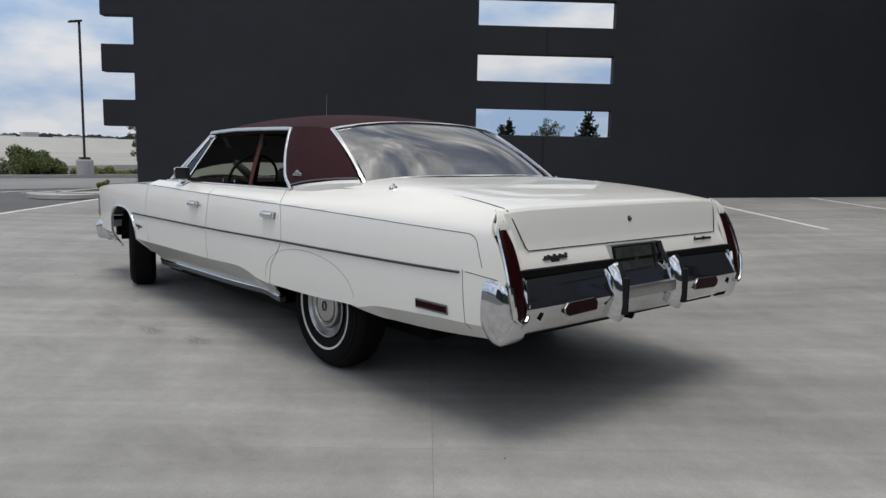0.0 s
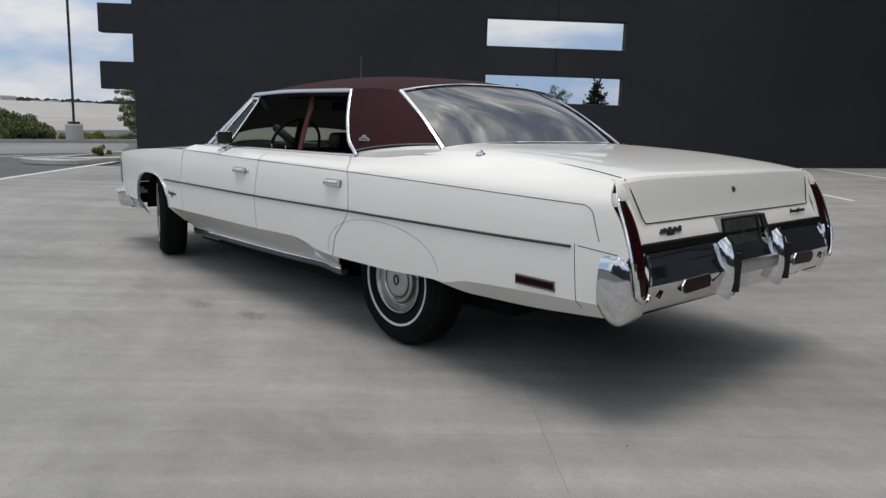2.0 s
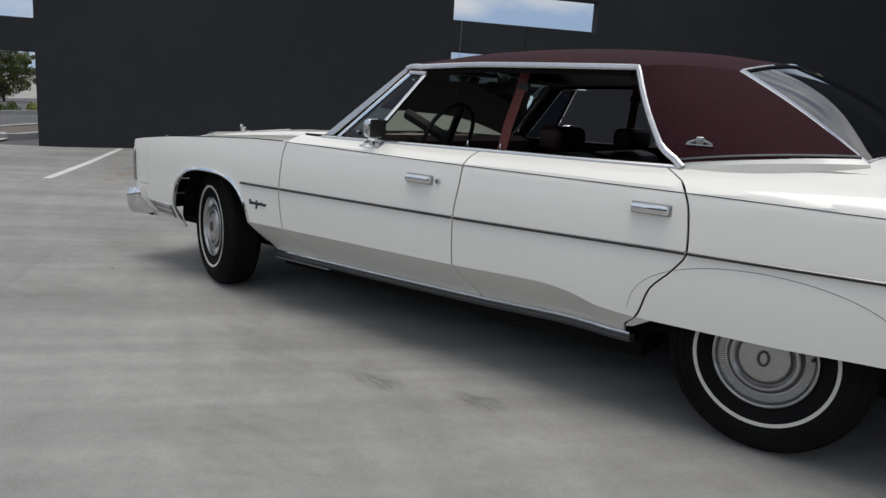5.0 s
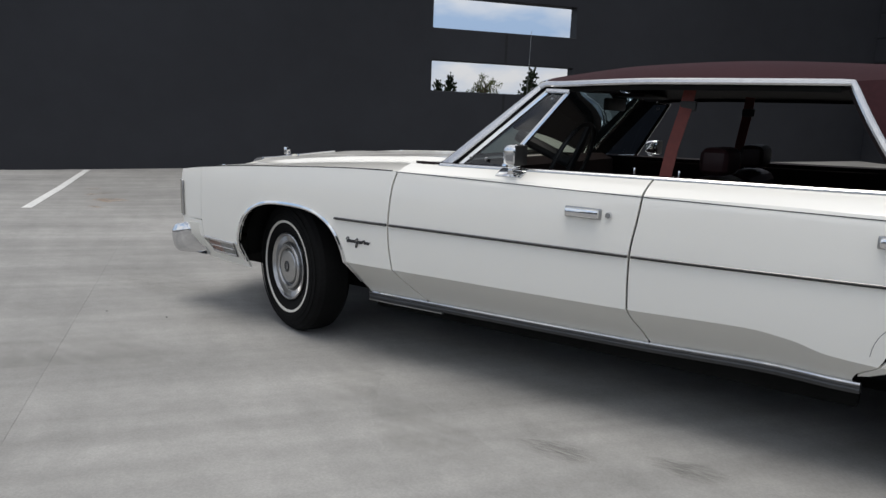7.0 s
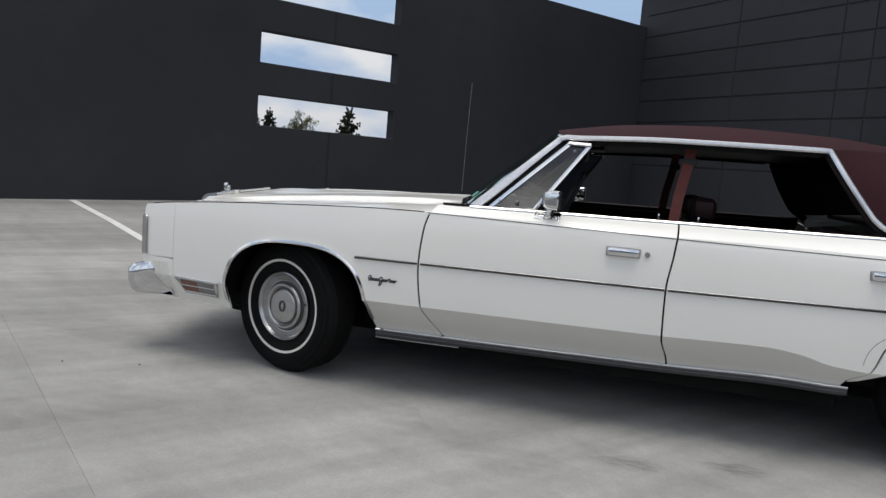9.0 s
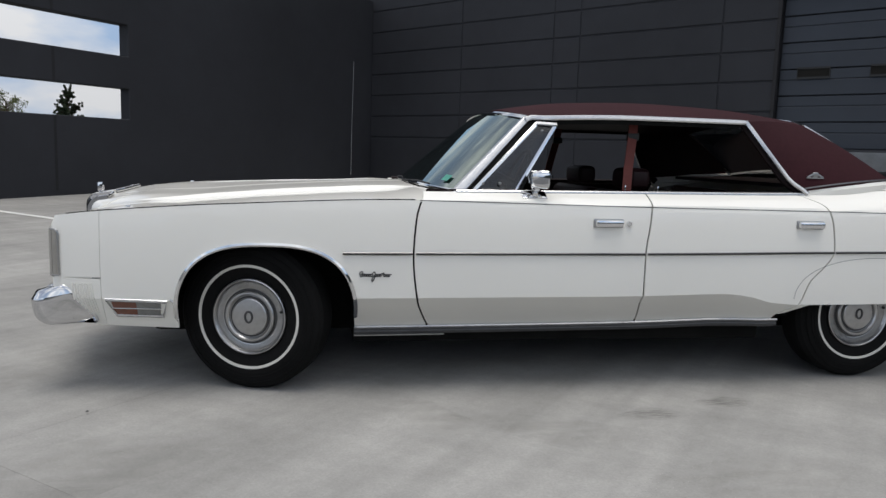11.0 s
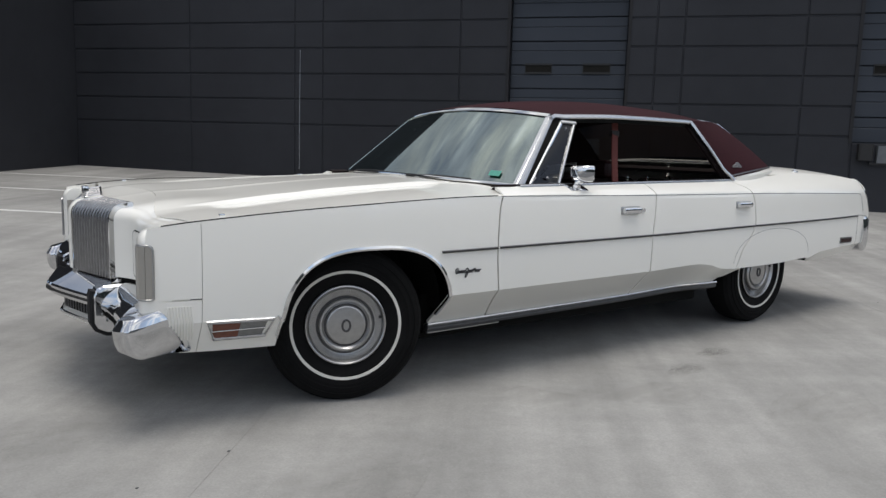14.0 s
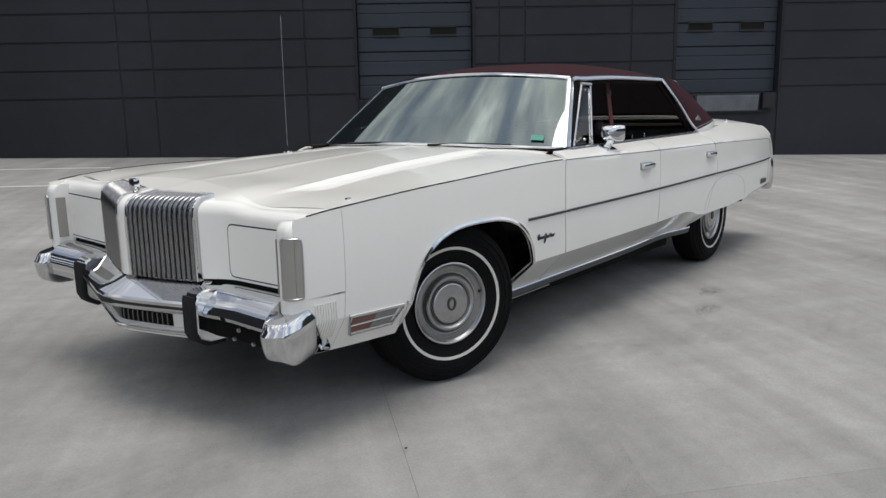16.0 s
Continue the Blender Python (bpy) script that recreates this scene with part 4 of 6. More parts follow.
for s in (1, -1):
    # front fender in three stretches that share one mesh, dense round the wheel opening
    xs = [2.41] + steps(2.47, ARCH_X - ARCH_A - 0.004, 3) + [ARCH_X - ARCH_A * math.cos(math.pi * k / 44) for k in range(45)] + steps(ARCH_X + ARCH_A + 0.004, 3.76, 8)
    rows = []
    for k, x0 in enumerate(xs):
        row = []
        for j in range(19):
            x, f = x0, j / 18
            for _ in range(5):
                lo, hi = fender_low(x0), crease(x0) - 0.001
                mid = min(max(tuck(x0), lo + 0.003), hi - 0.01)
                z = lo + (mid - lo) * f * 4.5 if j < 4 else mid + (hi - mid) * (j - 4) / 14
                if k == 0:
                    x = seam_front(z) + 0.006
                elif k < 3:
                    x = seam_front(z) + 0.006 + (x0 - 2.41)
            row.append(on_side(x, z, s))
        rows.append(row)
    fender = part("front_fender", sheet(rows, s < 0), WHITE, car, "ivory front fender with round wheel opening", solid=0.012)
    # tip of the fender ahead of the thin seam
    tip = side_panel(lambda z: 3.762, NOSE_X, lambda x: 0.512, lambda x: crease(x) - 0.001, s, 10, 12)
    part("fender_cap", tip, WHITE, fender, solid=0.012)
    low = side_panel(lambda z: 3.762, lambda z: between(z, (0.29, 3.825), (0.40, 3.885), (0.505, 3.930)), fender_low, lambda x: 0.506, s, 8, 8)
    filler = part("bumper_filler", low, WHITE, fender, "ribbed ivory filler panel behind the bumper", solid=0.012)
    for k in range(9):
        x = 3.785 + 0.0105 * k
        part("rib", sweep([on_side(x + 0.018 * (z - 0.35) / 0.15, z, s) for z in steps(0.345, 0.485, 4)], Vector((0, s, 0)), bead(0.006, 0.004)), WHITE, filler)
    ring = [on_side(ARCH_X - (ARCH_A + 0.004) * math.cos(t), ARCH_Z + (ARCH_B + 0.004) * max(0, math.sin(t)) ** (2 / 2.75) if abs(math.cos(t)) > 1 else arch(ARCH_X - ARCH_A * math.cos(t)) + 0.004, s) for t in steps(0.02, math.pi - 0.02, 48)]
    part("arch_trim", sweep(ring, Vector((0, s, 0)), [(-0.004, -0.009), (0.006, -0.009), (0.009, -0.002), (0.006, 0.008), (-0.004, 0.008)]), CHROME, fender, "chrome wheel-opening trim")
    # wheel housing behind the opening
    liner = [[Vector((ARCH_X - 0.43 * math.cos(t), s * y, 0.335 + 0.405 * math.sin(t) ** 0.8)) for y in (0.50, 0.85)] for t in steps(0.001, math.pi - 0.001, 20)]
    part("wheel_housing", sheet(liner), GAP, fender)
    part("housing_wall", sheet([[Vector((r[0].x, s * 0.505, z)) for z in steps(0.26, r[0].z, 4)] for r in liner]), GAP, fender)

    for name, xb, xf in (("front_door", shift(seam_mid, 0.005), shift(seam_front, -0.003)), ("rear_door", shift(seam_rear, 0.005), shift(seam_mid, -0.003))):
        door = part(name, side_panel(xb, xf, sill, belt, s, 34, 34), WHITE, car, "ivory door with chrome pull handle", solid=0.012)
        x0, x1 = (1.262, 2.335) if name == "front_door" else (0.43, 1.25)
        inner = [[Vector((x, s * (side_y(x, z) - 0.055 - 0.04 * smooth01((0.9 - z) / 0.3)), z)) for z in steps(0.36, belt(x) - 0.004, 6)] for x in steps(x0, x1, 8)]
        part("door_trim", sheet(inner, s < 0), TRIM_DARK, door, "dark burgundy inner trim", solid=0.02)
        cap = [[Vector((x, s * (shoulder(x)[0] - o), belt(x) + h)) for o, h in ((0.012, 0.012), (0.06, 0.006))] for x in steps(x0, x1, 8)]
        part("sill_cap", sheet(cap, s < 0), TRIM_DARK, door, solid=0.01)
        hx = 1.485 if name == "front_door" else 0.435
        hz = 0.797 if name == "front_door" else 0.806
        hy = side_y(hx, hz)
        handle = part("handle", block(hx - 0.068, hx + 0.068, hy - 0.006, hy + 0.028, hz - 0.016, hz + 0.017, 0.010, 2), CHROME, door, "chrome pull handle")
        part("handle_plate", block(hx - 0.074, hx + 0.074, hy - 0.004, hy + 0.007, hz - 0.021, hz + 0.021, 0.006, 2), STEEL, handle)
        if s < 0:
            for o in door.children_recursive:
                if o.name.startswith("handle"):
                    for v in o.data.vertices:
                        v.co.y = -v.co.y
                    o.data.flip_normals()
        if name == "front_door":
            bm = turned([(0.0, 0.012), (0.011, 0.012), (0.013, 0.0)], 14)
            bmesh.ops.transform(bm, matrix=Matrix.Translation((1.383, s * side_y(1.383, 0.797), 0.797)) @ Matrix.Diagonal((1, s, 1, 1)), verts=bm.verts[:])
            part("lock", bm, CHROME, door)
            part("lock_knob", block(1.345, 1.352, s * 0.845 - 0.004, s * 0.845 + 0.004, 0.93, 0.972, 0.002), CHROME, door)
        else:
            part("lock_knob", block(1.175, 1.182, s * 0.845 - 0.004, s * 0.845 + 0.004, 0.93, 0.972, 0.002), CHROME, door)

    quarter = part("quarter_panel", side_panel(TAIL_X, shift(seam_rear, -0.004), quarter_low, belt, s, 64, 36), WHITE, car, "long ivory rear quarter panel with skirted wheel", solid=0.012)
    SK = [on_side(0.045 + 0.44 * math.cos(t) * (1 if math.cos(t) > 0 else 1.03), 0.408 + 0.237 * math.sin(t) ** 0.72, s) for t in steps(0.05, math.pi - 0.12, 40)]
    part("skirt_seam", sweep(SK, Vector((0, s, 0)), [(-0.002, -0.0010), (0.0006, -0.0010), (0.0006, 0.0010), (-0.002, 0.0010)]), STEEL_DARK, quarter, "thin dark seam of the wheel skirt")
    part("rear_liner", sheet([[Vector((0.02 - 0.44 * math.cos(t), s * y, 0.395 + 0.25 * math.sin(t) ** 0.8)) for y in (0.50, 0.955)] for t in steps(0.001, math.pi - 0.001, 16)]), GAP, quarter)
    part("panel_seam", sweep([on_side(x, z, s) for x, z in zip(steps(-1.145, -1.165, 8), steps(0.70, 0.44, 8))], Vector((0, s, 0)), bead(0.003, 0.0008)), GAP, quarter)
    part("panel_seam", sweep([on_side(x, 0.694 - 0.004 * i, s) for i, x in enumerate(steps(-1.16, -1.33, 4))], Vector((0, s, 0)), bead(0.003, 0.0008)), GAP, quarter)
    # pinstripe: along the crease, then down ahead of the lamp
    stripe = [(x, crease(x) - 0.002) for x in steps(2.38, -1.17, 60)] + [(-1.195, 0.843), (-1.212, 0.825), (-1.22, 0.80), (-1.235, 0.76), (-1.25, 0.72)]
    part("pinstripe", sweep([on_side(x, z, s) for x, z in stripe], Vector((0, s, 0.2)), [(-0.001, -0.0015), (0.0008, -0.0015), (0.0008, 0.0015), (-0.001, 0.0015)]), BLACK, quarter, "fine dark pinstripe")
    # inner skin: closes the seams
    part("inner_skin", side_panel(lambda z: -1.22, lambda z: 2.62, lambda x: max(0.34, quarter_low(x) + 0.03), lambda x: crease(x) - 0.02, s, 40, 8, -0.022), GAP, car)

    # side moulding, in pieces with the doors
    def mould_z(x):
        return between(x, (-1.15, 0.688), (0.28, 0.671), (1.3, 0.654), (2.4, 0.644), (2.75, 0.640))

    for host, xa, xb in ((quarter, -1.13, 0.283), (None, 0.297, 1.282), (None, 1.297, 2.392), (fender, 2.410, 2.72)):
        path = [on_side(x, mould_z(x), s) for x in steps(xa, xb, 24)]
        mo = part("moulding", sweep(path, Vector((0, s, 0)), bead(0.0115, 0.007)), STEEL_DARK, host or car, "chrome-edged black body moulding")
        part("moulding_insert", sweep([p + Vector((0, s * 0.0055, -0.0005)) for p in path], Vector((0, s, 0)), bead(0.0090, 0.0060)), BLACK, mo)

    # rocker: bright strip over a dark ribbed sill
    rk = lambda x, y, z: Vector((x, s * y, z))
    foot = lambda x, o, d: rk(x, side_y(x, sill(x)) + o, sill(x) + d)
    run_x = steps(0.50, 2.655, 24)
    rocker = part("rocker_moulding", sweep([foot(x, 0.0, -0.006) for x in run_x], Vector((0, s, 0)), [(-0.02, 0.008), (0.006, 0.008), (0.013, 0.005), (0.016, 0.0), (0.013, -0.005), (-0.02, -0.006)]), CHROME, car, "bright rocker moulding above a dark sill")
    part("sill_strip", sweep([foot(x, 0.0, -0.028) for x in run_x], Vector((0, s, 0)), [(-0.03, 0.017), (0.008, 0.017), (0.011, 0.011), (0.008, 0.005), (0.010, -0.001), (0.006, -0.007), (0.004, -0.014), (-0.03, -0.016)]), SILL_DARK, rocker, "ribbed dark metal sill")
    part("sill_edge", sweep([foot(x, -0.004, -0.047) for x in steps(2.22, 2.655, 8)], Vector((0, s, 0)), bead(0.008, 0.014)), STEEL, rocker, "pale lower sill edge behind the front wheel")
    part("inner_sill", sheet([[foot(x, o, d) for o, d in ((-0.006, -0.005), (-0.03, -0.055), (-0.25, -0.075))] for x in steps(0.52, 2.66, 6)], s > 0), GAP, rocker)

    # model script: two unlettered flourishes, a tall stroke and a run of loops each
    for x0, long, dip in ((2.645, 0.058, 0.0), (2.588, 0.082, 0.020)):
        sq = []
        for k in range(141):
            f = k / 140
            loops = f * 2 * math.pi * long / 0.0098
            tall = math.exp(-(f / 0.13) ** 2)
            x = x0 - long * f + 0.0062 * math.cos(loops) - 0.004 * tall
            z = 0.5440 + (0.0052 + 0.0095 * tall) * math.sin(loops) + 0.004 * tall - dip * math.exp(-((f - 0.10) / 0.05) ** 2) + dip * 0.6 * math.exp(-((f - 0.55) / 0.04) ** 2)
            sq.append(on_side(x - 0.30 * (z - 0.545), z, s, 0.003))
        part("script_badge", sweep(sq, Vector((0, s, 0)), disc_ring(0.0023, 6)), POLE, fender, "dark metal script-like badge")

    # cornering marker low on the fender
    def marker(x, z, o):
        return on_side(x, z, s, o)

    mk = [(3.742, 0.415), (3.484, 0.408), (3.505, 0.335), (3.705, 0.337)]
    frame_pts = [marker(x, z, 0.0) for x, z in mk]
    fm = part("side_marker", sweep(frame_pts, Vector((0, s, 0)), bead(0.016, 0.010), closed=True), SATIN, fender, "chrome-framed amber and clear cornering lamp")
    for (xa, xb), m_ in (((3.722, 3.615), AMBER), ((3.615, 3.508), GREY_LENS)):
        rows = [[marker(xa + (xb - xa) * f + (0.010 if m_ is GREY_LENS else -0.012) * (0.408 - z) / 0.065 * (f if m_ is GREY_LENS else 1 - f), z, 0.004) for f in (0, 0.5, 1)] for z in steps(0.344, 0.405, 3)]
        part("lens", sheet(rows, s < 0), m_, fm, "amber lens" if m_ is AMBER else "smoked clear lens", solid=0.004)
    part("lens_bar", sweep([marker(3.722, 0.375, 0.004), marker(3.51, 0.374, 0.004)], Vector((0, s, 0)), bead(0.006, 0.005)), CHROME, fm)
    part("lower_trim", sweep([marker(3.47, 0.420, 0.0), marker(3.452, 0.40, 0.0), marker(3.448, 0.31, 0)], Vector((0, s, 0)), bead(0.008, 0.004)), CHROME, fm)

    # rear side marker
    rm = [(-0.872, 0.533), (-1.062, 0.529), (-1.065, 0.495), (-0.873, 0.498)]
    rmk = part("rear_marker", sweep([on_side(x, z, s) for x, z in rm], Vector((0, s, 0)), bead(0.009, 0.008), closed=True), STEEL_DARK, quarter, "dark red rear side marker in a chrome frame")
    part("lens", sheet([[on_side(x, z, s, 0.006) for x in steps(-1.062, -0.874, 4)] for z in (0.497, 0.530)], s > 0), RED_LENS, rmk, solid=0.005)


# ---- hood, nose, deck ----
def hood_edge(x):
    return side_y(x, crease(x) - 0.001)


def hood_z(x, y):
    """A gently crowned centre, a crisp ridge either side of it, and flatter wings down to the fender crease."""
    e, a, c = hood_edge(x), abs(y), crease(x)
    top = between(x, (2.2, 0.942), (2.59, 0.929), (3.0, 0.903), (3.2, 0.886), (3.40, 0.866), (3.60, 0.842), (3.80, 0.812), (3.95, 0.788), (4.06, 0.778))
    r0 = 0.49
    step = 0.015 * smooth01((3.74 - x) / 0.30) * smooth01((x - 2.28) / 0.25)
    q = max(0.0, min(1.0, (a - r0) / (e - r0)))
    wing = c + (top - 0.010 - step - c) * (1 - q ** 2.4)
    core = top - 0.010 * (a / r0) ** 2
    z = core + (wing - core) * smooth01((a - r0 + 0.006) / 0.034) if a > r0 - 0.006 else core
    z += step * 0.35 * math.exp(-((a - r0 + 0.008) / 0.014) ** 2)
    return z + 0.026 * smooth01((0.60 - a) / 0.28) * smooth01((x - 3.40) / 0.40) + 0.004 * math.exp(-(y / 0.03) ** 2) * smooth01((3.9 - x) / 0.5)


def cowl_x(y):
    return 2.235 + 0.13 * (1 - min(1, abs(y) / 0.9) ** 2.2)


def hood_front(y):
    return 3.712 + 0.125 * smooth01(abs(y) / 0.62) - 0.04 * smooth01((abs(y) - 0.62) / 0.26)


ys = [0.999 * math.sin(math.pi / 2 * k / 64) for k in range(-64, 65)]
rows = []
for f in steps(0, 1, 30):
    row = []
    for v in steps(-0.999, 0.999, 180):
        x = cowl_x(v * 0.98) + (hood_front(v * 0.95) - cowl_x(v * 0.98)) * f
        y = v * hood_edge(x)
        row.append((x, y, hood_z(x, y)))
    rows.append(row)
hood = part("hood", sheet(rows, True), WHITE, car, "ivory hood with twin raised ridges", solid=0.010)
part("hood_underside", sheet([[(x, v, hood_z(x, v) - 0.03) for v in steps(-0.9, 0.9, 12)] for x in steps(2.2, 3.85, 8)]), GAP, hood)

# header panel: rolls from the hood down into the face between the lamps
def face_x(y):
    a = abs(y)
    lamp = 3.895
    prow = 4.060 - 0.31 * math.sqrt(a * a + 0.0004)
    return lamp + (prow - lamp) * smooth01((0.49 - a) / 0.17)


def face_profile(y):
    x0 = hood_front(y) + 0.004
    z0 = hood_z(x0, min(abs(y), hood_edge(x0) - 0.002))
    xf, z1 = face_x(y), 0.520
    r = min(0.050, (xf - x0) * 0.8)
    zt = hood_z(xf - r, min(abs(y), hood_edge(3.95) - 0.004)) - 0.004
    pts = [(x0 + (xf - r - x0) * f, z0 + (zt - z0) * f) for f in steps(0, 1, 4)]
    pts += [(xf - r + r * math.sin(t), zt - r + r * math.cos(t)) for t in steps(0.15, math.pi / 2, 8)]
    return pts + [(xf, zt - r + (z1 - zt + r) * f) for f in steps(0.1, 1, 6)]


rows = [[(x, v * (hood_edge(min(x, 3.95)) - 0.001), z) for x, z in face_profile(0.872 * v)] for v in [k / 70 for k in range(-70, 71)]]
header = part("header_panel", sheet(rows), WHITE, car, "ivory nose panel round the grille and headlamp doors", solid=0.010)
for s in (1, -1):
    # concealed headlamp doors
    out = []
    for (cy, cz), t0 in (((0.800, 0.555), -90), ((0.800, 0.705), 0), ((0.470, 0.705), 90), ((0.470, 0.555), 180)):
        out += [(cy + 0.022 * math.cos(radians(a)), cz + 0.022 * math.sin(radians(a))) for a in steps(t0, t0 + 90, 5)]
    ring = [Vector((face_x(y) + 0.001, s * y, z)) for y, z in out]
    part("door_gap", sweep(ring, Vector((1, 0, 0)), bead(0.006, 0.0015), closed=True), GAP, header, "dark gap round the headlamp door")
    n = len(out)
    rows = [[Vector((face_x(0.636 + (y - 0.636) * k) + 0.003 + 0.003 * (1 - k), s * (0.636 + (y - 0.636) * k), 0.63 + (z - 0.63) * k)) for y, z in out + out[:1]] for k in (0.985, 0.96, 0.5, 0.02)]
    part("headlamp_door", tidy(*sheet(rows)), WHITE, header, "closed ivory headlamp door")
    # rounded fender tip with the vertical running lamp let into its corner
    def tip(t, z, o=0.0):
        up = max(0.0, min(1.0, (z - 0.728) / 0.046))
        k = 0.35 + 0.65 * math.sqrt(1 - up * up)
        c, n = max(0.0, math.cos(t)) ** 0.42, max(0.0, math.sin(t)) ** 0.42
        out = side_y(3.90, min(z, 0.74)) - 0.002 - 0.826
        return Vector((3.850 + (0.062 + 0.060 * k + o) * c, s * (0.826 + (out * (0.3 + 0.7 * k) + o) * n), z))

    turns = steps(0, math.pi / 2, 18)
    heights = steps(0.44, 0.728, 10) + [0.728 + 0.046 * math.sin(a) for a in steps(0.15, math.pi / 2, 8)]
    rows = [[Vector((3.85, s * 0.800, z)), Vector((tip(0, z).x - 0.012, s * 0.806, z))] + [tip(t, z) for t in turns] + [Vector((3.80, tip(math.pi / 2, z).y, z))] for z in heights]
    rows.append([Vector((3.84, s * 0.83, 0.7745))] * len(rows[0]))
    part("fender_tip", tidy(*sheet(rows)), WHITE, car, "ivory fender tip round the lamp", sharp=50)
    lens = [[tip(t, z, 0.003 + 0.0004 * (k % 2)) for t in steps(0.07, 0.80, 14)] for k, z in enumerate(steps(0.522, 0.716, 40))]
    lampf = part("running_lamp", sheet(lens, s > 0), CLEAR_LENS, car, "tall ribbed clear fender lamp in a chrome frame", solid=0.006)
    part("lamp_return", sheet([[Vector((x, s * y, z + 0.0)) for x, y in ((3.918, 0.8004), (3.938, 0.8012 - 0.0008 * (k % 2)), (3.960, 0.8022))] for k, z in enumerate(steps(0.528, 0.712, 40))], s > 0), CLEAR_LENS, lampf, solid=0.004)
    part("lamp_side", sheet([[tip(t, z, 0.004) for t in steps(0.82, 1.20, 8)] for z in steps(0.522, 0.716, 6)], s > 0), CLEAR_LENS, lampf, "clear lens return round the corner", solid=0.004)
    edge = [tip(1.20, z, 0.004) for z in steps(0.522, 0.695, 8)] + [tip(1.00 + 0.20 * math.cos(a), 0.698 + 0.021 * math.sin(a), 0.004) for a in steps(0.2, 1.5, 5)] + [tip(t, 0.719, 0.003) for t in steps(0.95, 0.10, 8)] + [tip(0.06, z, 0.004) for z in steps(0.712, 0.522, 8)] + [tip(t, 0.519, 0.004) for t in steps(0.10, 1.15, 10)]
    part("lamp_frame", sweep(edge, [Vector((p.x - 3.85, p.y - s * 0.826, 0)).normalized() for p in edge], bead(0.008, 0.006), closed=True), STEEL, lampf)
    # fine dark seam between hood and fender
    part("fender_seam", sweep([Vector((x, s * (hood_edge(x) - 0.002), crease(x) + 0.001)) for x in steps(2.40, 3.90, 40)], Vector((0, s * 0.6, 0.8)), [(-0.002, -0.0022), (0.0012, -0.0022), (0.0012, 0.0022), (-0.002, 0.0022)]), GAP, hood, "fine dark seam along the fender")
    # turn indicator on top of the fender
    fx, fy = 3.66, 0.838
    part("fender_repeater", block(fx - 0.013, fx + 0.010, s * fy - 0.006, s * fy + 0.006, hood_z(fx, fy) - 0.004, hood_z(fx, fy) + 0.007, 0.003), CHROME, hood, "small chrome repeater on the fender")

# waterfall grille: two halves either side of a painted divider, meeting in a shallow prow
def grille_line(y, off=0.007):
    pts = [Vector((x, y, z)) for x, z in face_profile(y)][3:]
    line = []
    for i, p in enumerate(pts):
        t = pts[min(i + 1, len(pts) - 1)] - pts[max(i - 1, 0)]
        line.append(p + Vector((-t.z, 0, t.x)).normalized() * off)
    line[-1].z = 0.512
    return line[::-1]


def grille_outs(y):
    pts = grille_line(y)
    return [Vector(((pts[min(i + 1, len(pts) - 1)] - pts[max(i - 1, 0)]).z, 0, -(pts[min(i + 1, len(pts) - 1)] - pts[max(i - 1, 0)]).x)).normalized() for i in range(len(pts))]


part("grille_divider", sweep(grille_line(0.0, 0.004), grille_outs(0.0), [(-0.02, -0.027), (0.010, -0.024), (0.015, -0.012), (0.015, 0.012), (0.010, 0.024), (-0.02, 0.027)]), WHITE, header, "ivory divider between the grille halves")
for s in (1, -1):
    grille = part("grille", sheet([[p - o * 0.004 for p, o in zip(grille_line(s * y), grille_outs(s * y))] for y in steps(0.030, 0.338, 10)]), GAP, car, "half of a split waterfall grille with vertical bars")
    for k in range(13):
        y = s * (0.049 + 0.273 * k / 12)
        part("grille_bar", sweep(grille_line(y), grille_outs(y), [(-0.008, -0.0092), (0.003, -0.0090), (0.0085, -0.0072), (0.0100, -0.0050), (0.0085, -0.0012), (0.0085, 0.0012), (0.0100, 0.0050), (0.0085, 0.0072), (0.003, 0.0090), (-0.008, 0.0092)]), GRILLE_STEEL, grille)
    for y, w in ((0.034, 0.005), (0.338, 0.007)):
        part("grille_frame", sweep(grille_line(s * y), grille_outs(s * y), [(-0.02, -w), (0.011, -w), (0.013, 0), (0.011, w), (-0.02, w)]), CHROME, grille, "chrome grille edge")
    part("grille_frame", sweep([grille_line(s * y)[-1] for y in steps(0.034, 0.338, 8)], Vector((0, 0, 1)), bead(0.012, 0.010)), CHROME, grille, "chrome grille edge")
ox = 4.000
oz = hood_z(3.99, 0)
orn = part("hood_ornament", block(ox - 0.007, ox + 0.007, -0.006, 0.006, oz - 0.01, oz + 0.030, 0.002), CHROME, car, "small chrome stand-up hood ornament")
part("ornament_plate", block(ox - 0.013, ox + 0.013, -0.018, 0.018, oz + 0.020, oz + 0.068, 0.004), CHROME, orn)


# ---- deck and tail ----
def deck_z(x, y):
    yb, zb = shoulder(x)
    mid = between(x, (-1.30, 0.962), (-1.24, 0.970), (-1.1, 0.996), (-0.7, 1.033), (-0.25, 1.048), (0.1, 1.050))
    r = min(1.0, abs(y) / yb)
    return zb + (mid - zb) * (1 - r ** 7)


rows = []


def deck_start(y):
    """The deck begins at the foot of the rear window, and runs on forwards under the roof pillars."""
    g = smooth01((0.80 - abs(y)) / 0.06)
    return 0.05 * (1 - g) + g * (-0.150 - 0.105 * (1 - min(1.0, abs(y) / 0.752) ** 3.2))


